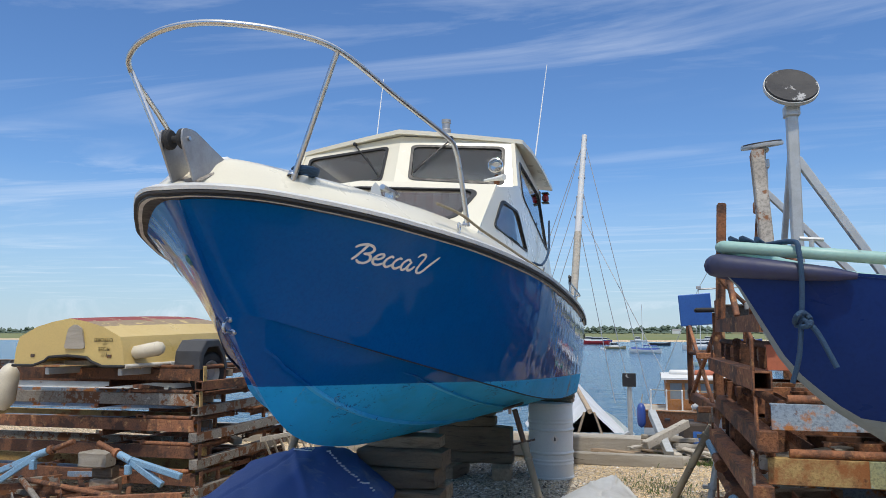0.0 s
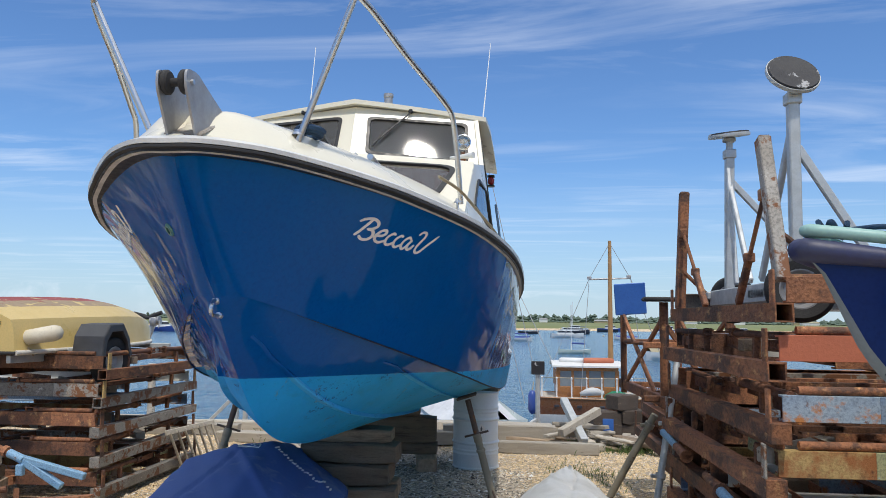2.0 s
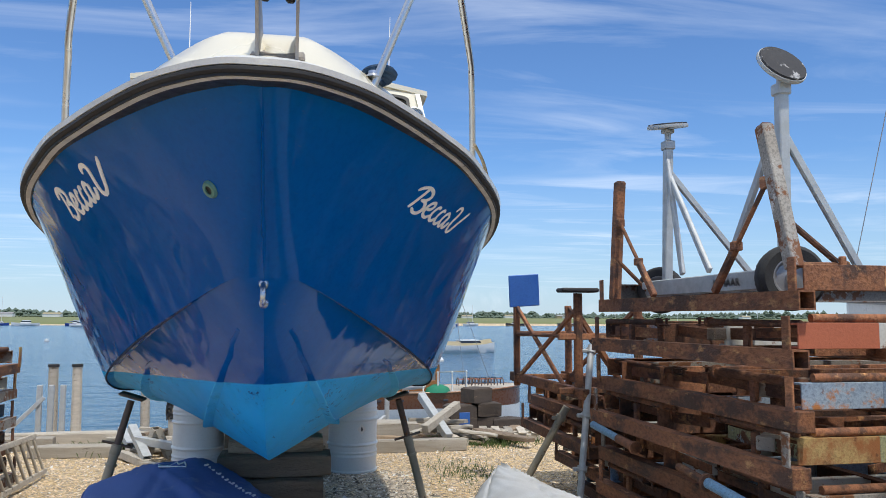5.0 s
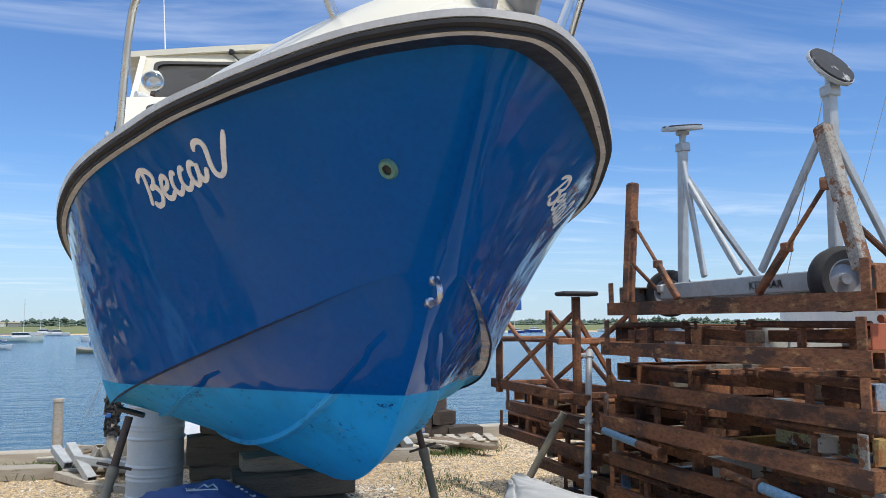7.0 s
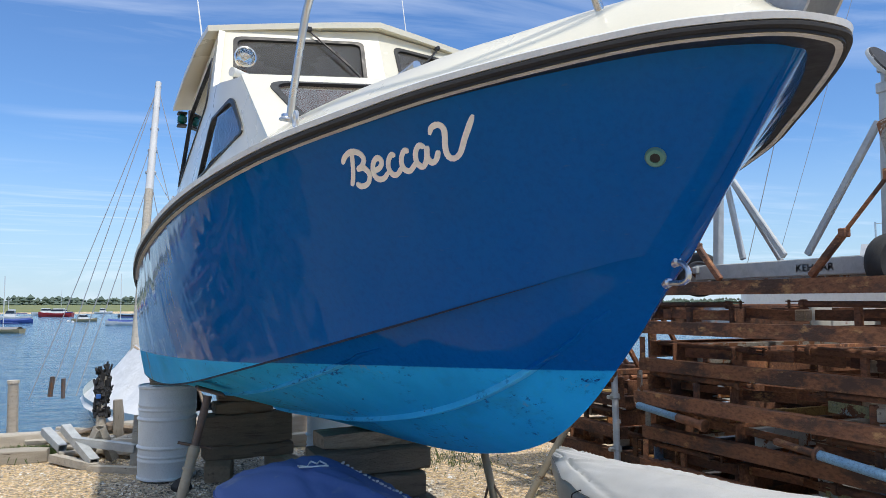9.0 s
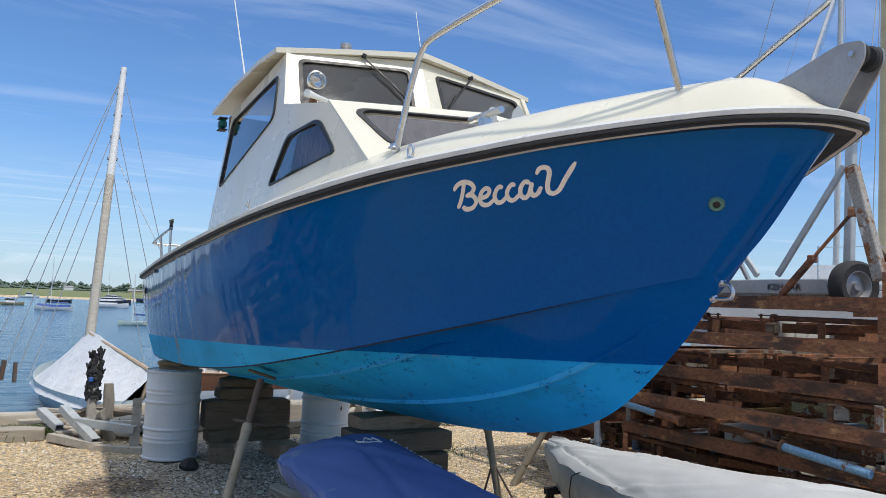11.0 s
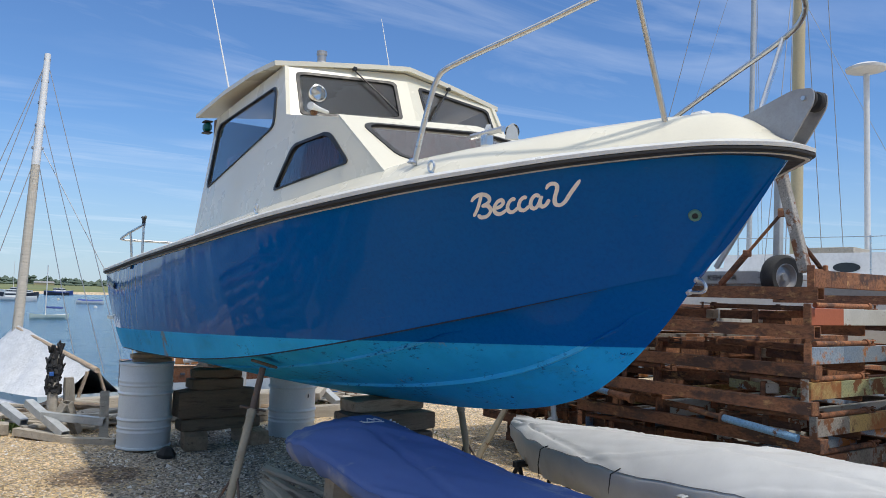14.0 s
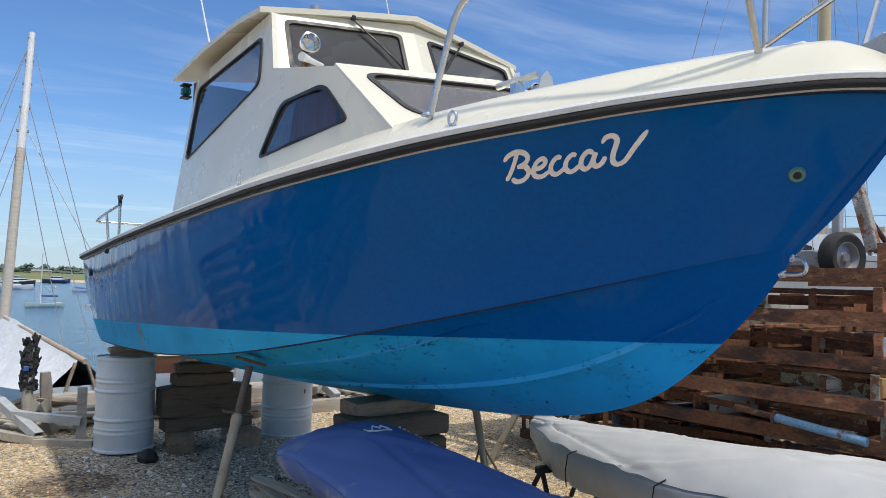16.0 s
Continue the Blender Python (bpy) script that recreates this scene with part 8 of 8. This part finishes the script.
for k in range(9):
    a = -1 + k / 4
    rows.append([Vector((x, (cy0 + cy1) / 2 + a * 0.74, cz0 + 0.80 + 0.11 * (1 - a * a) + dz_)) for x, dz_ in ((cx0 - 0.12, 0), (cx1 + 0.10, 0), (cx1 + 0.10, 0.045), (cx0 - 0.12, 0.045))])
part("coachroof", Shape().loft(rows, True, True), P_WHITE, wy, "cambered white cabin roof", 0.5)
part("roof_raft", Shape().lathe([(0, -0.42), (0.05, -0.41), (0.085, -0.36), (0.09, 0.36), (0.05, 0.41), (0, 0.42)], 14, Matrix.Translation((3.42, 17.95, cz0 + 0.96)) @ pose(0, 0, 0, 0, 90, 4)), RUST_RED, wy, "red canvas bundle on the roof", 0.9)
part("roof_bundle", Shape().lathe([(0, -0.34), (0.05, -0.33), (0.08, -0.28), (0.08, 0.28), (0.05, 0.33), (0, 0.34)], 14, Matrix.Translation((2.72, 18.0, cz0 + 0.96)) @ pose(0, 0, 0, 0, 90, -3)), P_WHITE, wy, "white rolled canvas on the roof", 0.9)
part("mast", Shape().tube([(3.75, 18.0, -0.3), (3.75, 18.0, 3.87)], [0.085, 0.045], 10), surf("varnished_spar", (0.42, 0.24, 0.10), (0.34, 0.19, 0.08), 4, 0.4, 0, 0.1, 40), wy, "varnished spruce mast", 1.0)
part("crosstree", Shape().tube([(3.20, 18.0, 2.82), (4.30, 18.0, 2.86)], 0.022, 8).box((3.20, 18, 2.86), (0.12, 0.05, 0.08)).box((4.25, 18, 2.9), (0.12, 0.05, 0.08)), PLATE, wy)
for e in ((1.9, 18.2, -0.2), (5.5, 18.3, -0.2), (2.9, 17.4, -0.3), (4.6, 17.5, -0.3)):
    part("stay", Shape().tube([(3.75, 18, 3.8), (3.20 if e[0] < 3.75 else 4.30, 18, 2.84), e], 0.008, 5), PLATE, wy, "wire stay", 1.0)
rail_top = []
for k in range(8):
    x, pts = yrows[1 + 2 * k]
    q = Vector((x, YC - pts[0][0] + 0.06, pts[0][1]))
    rail_top.append(q + Vector((0, 0, 0.50)))
    part("stanchion", Shape().lathe([(0.03, 0), (0.018, 0.03), (0.022, 0.25), (0.018, 0.46), (0.03, 0.50), (0, 0.53)], 8, Matrix.Translation(q)), P_WHITE, wy, "white turned stanchion", 0.8)
part("guard_rope", Shape().tube(rail_top, 0.010, 5), ROPE_TAN, wy, "rope guard line", 1.0)
part("green_net", Shape().lathe([(0, 0.0), (0.34, 0.02), (0.30, 0.12), (0.15, 0.2), (0, 0.22)], 10, Matrix.Translation((3.85, 17.55, -0.32))), paint("green_netting", (0.02, 0.22, 0.12), 0.9), wy, "heap of green netting", 0.9)
part("sail_bundle", Shape().tube(spline([(2.9, 17.5, -0.20), (3.2, 17.45, -0.12), (3.5, 17.5, -0.16)], 12), [0.05 + 0.06 * math.sin(math.pi * k / 11) for k in range(12)], 10), GREY_COVER, wy, "grey canvas bundle on deck", 0.9)
part("name_bars", Shape().box((4.16, 17.50, -0.53), (0.10, 0.012, 0.08)).box((4.30, 17.515, -0.53), (0.08, 0.012, 0.08)).box((4.43, 17.54, -0.53), (0.09, 0.012, 0.08)), TEXT_CREAM, wy, "pale plain bars in place of lettering")
rr = random.Random(17)
for k in range(5):
    c = Vector((4.6 + 0.22 * k, 17.75 + 0.15 * (k % 2), -0.18))
    pot = thing("crab_pot", c - Vector((0, 0, 0.1)), "netted crab pot with orange rope on the yacht's foredeck", "crab pot", "crab pots on the wooden yacht")
    for j in range(3):
        part("hoop", Shape().tube([c + Vector((0.17 * (j - 1), 0.16 * math.cos(a), 0.02 + 0.20 * math.sin(a))) for a in [math.pi * q / 8 for q in range(9)]], 0.014, 6), DARK_STEEL, pot, "", 1.0)
    for j in range(5):
        a = math.pi * (j + 0.5) / 5
        part("netting", Shape().beam(c + Vector((-0.17, 0.16 * math.cos(a), 0.02 + 0.2 * math.sin(a))), c + Vector((0.17, 0.16 * math.cos(a), 0.02 + 0.2 * math.sin(a))), 0.012, 0.012), RUST_RED if j % 2 else ROPE_BLUE, pot)
fd = thing("boat_fender", (1.65, 17.6, -0.9), "blue cylindrical fender hanging at the wooden yacht's end", "fender", "fenders")
part("body", Shape().lathe([(0, -0.75), (0.08, -0.7), (0.11, -0.6), (0.11, -0.25), (0.06, -0.14), (0, -0.12)], 14, Matrix.Translation((1.66, 17.55, 0))), P_BLUE, fd, "", 0.9)
part("lanyard", Shape().tube([(1.66, 17.55, -0.14), (1.7, 17.6, 0.1)], 0.012, 6), ROPE_TAN, fd)

# white yachts ashore beyond the stack
def yacht_ashore(x, y, turn, L, z0, mast_h, stripe, mast_mat, mast_r):
    m = pose(x, y, z0, 0, 0, turn)
    t = thing("laid_up_yacht", (x, y, 0), "white laid-up yacht with a tall mast, standing ashore", "yacht", "yachts laid up ashore")
    rows = hull_rows(L, L * 0.32, 1.15, 18, 0.06, 0.6)
    part("hull", Shape().loft([[m @ p for p in r] for r in rows], False).add([m @ p for p in rows[0]], [tuple(range(8))]), P_WHITE, t, "white hull", 0.7)
    part("stripe", Shape().loft([[m @ (r[0].lerp(r[1], 0.25) + Vector((0, math.copysign(0.012, r[0].y), 0))), m @ (r[0].lerp(r[1], 0.60) + Vector((0, math.copysign(0.012, r[0].y), 0)))] for r in rows], False), stripe, t, "grey stripe", 0.9)
    part("stripe", Shape().loft([[m @ (r[-1].lerp(r[-2], 0.25) + Vector((0, math.copysign(0.012, r[-1].y), 0))), m @ (r[-1].lerp(r[-2], 0.60) + Vector((0, math.copysign(0.012, r[-1].y), 0)))] for r in rows], False), stripe, t, "grey stripe", 0.9)
    part("deck", Shape().loft([[m @ r[0], m @ ((r[0] + r[-1]) / 2 + Vector((0, 0, 0.06))), m @ r[-1]] for r in rows], False), P_WHITE, t, "white deck", 0.9)
    part("coachroof", Shape().loft([[m @ Vector((xx, s_ * ww, zz)) for xx, s_ in ((-L * 0.2, -1), (L * 0.22, -1), (L * 0.22, 1), (-L * 0.2, 1))] for zz, ww in ((0.95, L * 0.10), (1.40, L * 0.085))], True, True), P_WHITE, t, "", 0.4)
    part("hatch", Shape().box(m @ Vector((0.05 * L, 0, 1.45)), (0.8, 0.8, 0.12), m.to_3x3()), TIMBER_GREY, t, "tan slatted hatch")
    for k in range(3):
        for s_ in (-1, 1):
            part("portlight", Shape().lathe([(0, -0.01), (0.085, -0.01), (0.085, 0.01), (0, 0.01)], 16, m @ Matrix.Translation((-L * 0.12 + k * L * 0.12, s_ * (L * 0.0925 + 0.012), 1.18)) @ pose(0, 0, 0, 90, 0, 0) @ Matrix.Diagonal((2.2, 0.85, 1, 1))), P_WINDOW, t)
    for k in range(6):
        for s_ in (-1, 1):
            q = rows[2 + 2 * k][0 if s_ < 0 else -1]
            part("stanchion", Shape().tube([m @ q, m @ (q + Vector((0, 0, 0.62)))], 0.013, 6), STEEL, t)
    for s_ in (0, -1):
        part("guard_wire", Shape().tube([m @ (rows[2 + 2 * k][s_] + Vector((0, 0, 0.60))) for k in range(6)], 0.006, 5), STEEL, t, "", 1.0)
    mb2, mt2 = m @ Vector((L * 0.12, 0, 1.0)), m @ Vector((L * 0.10, 0, 1.0 + mast_h))
    part("mast", Shape().tube([mb2, mt2], mast_r, 12), mast_mat, t, "tall mast", 1.0)
    for e, f in (((L * 0.49, 0, 1.1), 1.0), ((-L * 0.49, 0, 1.0), 1.0), ((L * 0.08, L * 0.155, 1.0), 0.98), ((L * 0.08, -L * 0.155, 1.0), 0.98), ((L * 0.12, L * 0.15, 1.0), 0.55), ((L * 0.12, -L * 0.15, 1.0), 0.55)):
        part("stay", Shape().tube([mb2.lerp(mt2, f), m @ Vector(e)], 0.007, 5), PLATE, t, "wire stay", 1.0)
    for k in (-1, 1):
        for j in (-0.25, 0.2):
            part("shore_leg", Shape().beam(m @ Vector((j * L, k * L * 0.13, 0.2)), (m @ Vector((j * L, k * L * 0.22, 0)))[:2] + (0,), 0.08, 0.08), TIMBER, t, "timber shore")
    part("keel", Shape().box(m @ Vector((0, 0, -z0 / 2 - 0.1)), (L * 0.3, 0.25, z0 - 0.2), m.to_3x3()), P_DARK, t, "dark keel")
    return t


SPAR = surf("buff_painted_spar", (0.52, 0.44, 0.26), (0.45, 0.38, 0.24), 3, 0.5, 0, 0.1, 40)
yacht_ashore(9.18, 3.84, 100, 8.5, 1.02, 11.5, P_GREY, SPAR, 0.095)
yacht_ashore(13.6, 1.4, 80, 9.0, 1.35, 12.0, P_BLUE, GALV, 0.08)
yacht_ashore(16.5, 9.5, 120, 8.0, 1.2, 10.5, P_GREY, GALV, 0.07)
rad = thing("radar_pole", (9.7, 4.04, 0), "slim white pole carrying a flat white radome", "pole")
part("pole", Shape().tube([(9.7, 4.04, 0), (9.7, 4.04, 5.40)], 0.045, 10), P_WHITE, rad, "", 1.0)
part("radome", Shape().lathe([(0, 0), (0.10, 0.0), (0.30, 0.06), (0.31, 0.10), (0.20, 0.15), (0, 0.17)], 24, Matrix.Translation((9.7, 4.04, 5.40))), P_WHITE, rad, "flat white radome", 0.9)
single("site_board", Shape().box((5.75, 4.6, 1.42), (0.55, 0.03, 0.28)), SIGN_BLUE, (5.75, 4.6, 1.42), "blue board standing behind the stacked cradles", "board")
for k in range(2):
    timber("panel_support", (5.6 + 0.3 * k, 4.66, 0.65), (1.3, 0.08, 0.08), 0, TIMBER_GREY, "wooden support behind the cradles", "", "timber", tilt=90)

# open boat with a rope fender bow, beside the stack
nb = thing("open_workboat", (3.6, -0.75, 0), "navy open boat with mint gunwale and grey bottom, on blocks", "boat")
bow, ax = Vector((2.03, -0.345, 0)), Vector((0.962, 0.273, 0)).normalized()
side_v = Vector((-ax.y, ax.x, 0))
rows_t, gun = [], []
NW = 30
for i in range(NW + 1):
    d = 2.2 * (i / NW) ** 1.4
    hw = 0.012 + float(np.interp(d, (0, 0.1, 0.3, 0.6, 1.2, 2.2), (0, 0.06, 0.16, 0.27, 0.38, 0.42)))
    zt = 1.935 - 0.165 * d + 0.06 * d * d
    zk = float(np.interp(d, (0, 0.05, 0.2, 0.33, 0.6, 1.2, 2.2), (1.85, 1.80, 1.53, 1.41, 1.24, 1.04, 0.94)))
    c = bow + ax * d
    wlf = min(max((1.37 - zk) / (zt - 0.05 - zk), 0.04), 0.9)
    fl = lambda h: h ** 0.45
    row = []
    for s_, h in ((-1, 1), (-1, wlf + (1 - wlf) * 0.66), (-1, wlf + (1 - wlf) * 0.33), (-1, wlf), (-1, wlf * 0.5), (0, 0), (1, wlf * 0.5), (1, wlf), (1, wlf + (1 - wlf) * 0.33), (1, wlf + (1 - wlf) * 0.66), (1, 1)):
        row.append(c + side_v * s_ * hw * fl(max(h, 0)) + Vector((0, 0, zk + (zt - 0.05 - zk) * h)))
    rows_t.append(row)
    gun.append((c + side_v * hw + Vector((0, 0, zt)), c - side_v * hw + Vector((0, 0, zt))))
up_s, lo_s = Shape(), Shape()
up_s.loft([r[0:4] for r in rows_t], False); up_s.loft([r[7:11] for r in rows_t], False)
lo_s.loft([r[3:8] for r in rows_t], False)
up_s.add(rows_t[-1], [tuple(range(11))])
part("topside_planking", up_s, DARK_BLUE_HULL, nb, "navy blue topsides with moulded lands", 0.9)
part("bottom", lo_s, GREY_ANTIFOUL, nb, "grey-green bottom paint", 0.9)
for k in (0, 1):
    for zz in (0.28, 0.55):
        part("land", Shape().tube([r[0 if k else 10].lerp(r[3 if k else 7], zz) for r in rows_t[6:]], 0.012, 6), DARK_BLUE_HULL, nb, "moulded strake", 1.0)
ring = [g[0] for g in gun[::-1]] + [g[1] for g in gun]
part("gunwale", Shape().tube([p + Vector((0, 0, 0.002)) for p in ring], 0.020, 10), MINT, nb, "pale mint gunwale", 1.0)
part("rubbing_band", Shape().tube([p - Vector((0, 0, 0.060)) + (p - (bow + ax * 0.5 + Vector((0, 0, p.z)))).normalized() * 0.02 for p in ring[NW - 8:NW + 10]], [0.010 + 0.028 * math.sin(math.pi * k / 17) ** 0.5 for k in range(18)], 12), surf("dark_rubber_bow_fender", (0.03, 0.035, 0.07), (0.02, 0.025, 0.10), 6, 0.55, 0, 0.2, 60), nb, "dark rubber bow fender", 1.0)
part("inner_deck", Shape().loft([[g[0] - Vector((0, 0, 0.06)), g[1] - Vector((0, 0, 0.06))] for g in gun], False), MINT, nb, "mint foredeck", 0.9)
gp = gun[5][1]
rope = [gun[4][0] + Vector((0, 0, 0.03)), gp + Vector((0, 0, 0.035)), gp - side_v * 0.045 + Vector((0, 0, 0.0)), gp - side_v * 0.055 + Vector((0, 0, -0.10)), gp - side_v * 0.05 + Vector((-0.005, 0, -0.22)), gp - side_v * 0.04 + Vector((-0.012, 0, -0.33)), gp - side_v * 0.02 + Vector((-0.025, 0, -0.41))]
part("painter", Shape().tube(spline(rope, 40), 0.0085, 8), ROPE_BLUE, nb, "blue braided painter", 1.0)
kn = gp - side_v * 0.055 + Vector((-0.003, 0, -0.215))
part("painter_knot", Shape().tube([kn + Vector((0.022 * math.cos(t), 0.02 * math.sin(2 * t), 0.022 * math.sin(t))) for t in [0.5 * k for k in range(13)]], 0.009, 8).tube(spline([kn, kn + Vector((0.035, -0.01, -0.035)), kn + Vector((0.085, -0.02, -0.145))], 10), 0.0085, 8), ROPE_BLUE, nb, "blue rope knot with a loose end", 1.0)
part("rope_lashing", Shape().tube(spline([gun[1][1] + Vector((0, 0, 0.03)), gun[4][0] + Vector((0, 0, 0.035)), gun[2][1] + Vector((0, 0, 0.035)), gun[6][0] + Vector((0, 0, 0.035)), gun[3][1] + Vector((0, 0, 0.035))], 50), 0.009, 8), ROPE_BLUE, nb, "blue rope lashing on the bow", 1.0)
part("cleat", Shape().tube([gun[6][1] + Vector((0, 0, 0.015)), gun[6][1] + Vector((0, 0, 0.045))], 0.008, 6).tube([gun[6][1] + Vector((-0.035, 0, 0.05)), gun[6][1] + Vector((0.035, 0, 0.044))], 0.007, 6), GALV, nb, "galvanised cleat")
for u in (1.1, 1.8):
    c = bow + ax * u
    for k in range(4):
        timber("boat_block", (c.x, c.y, 0.115 + 0.245 * k), (0.5, 0.3, 0.25), 90 * (k % 2) - 17, TIMBER, "dark timber block under the open boat", "blocks under the open boat", "timber")
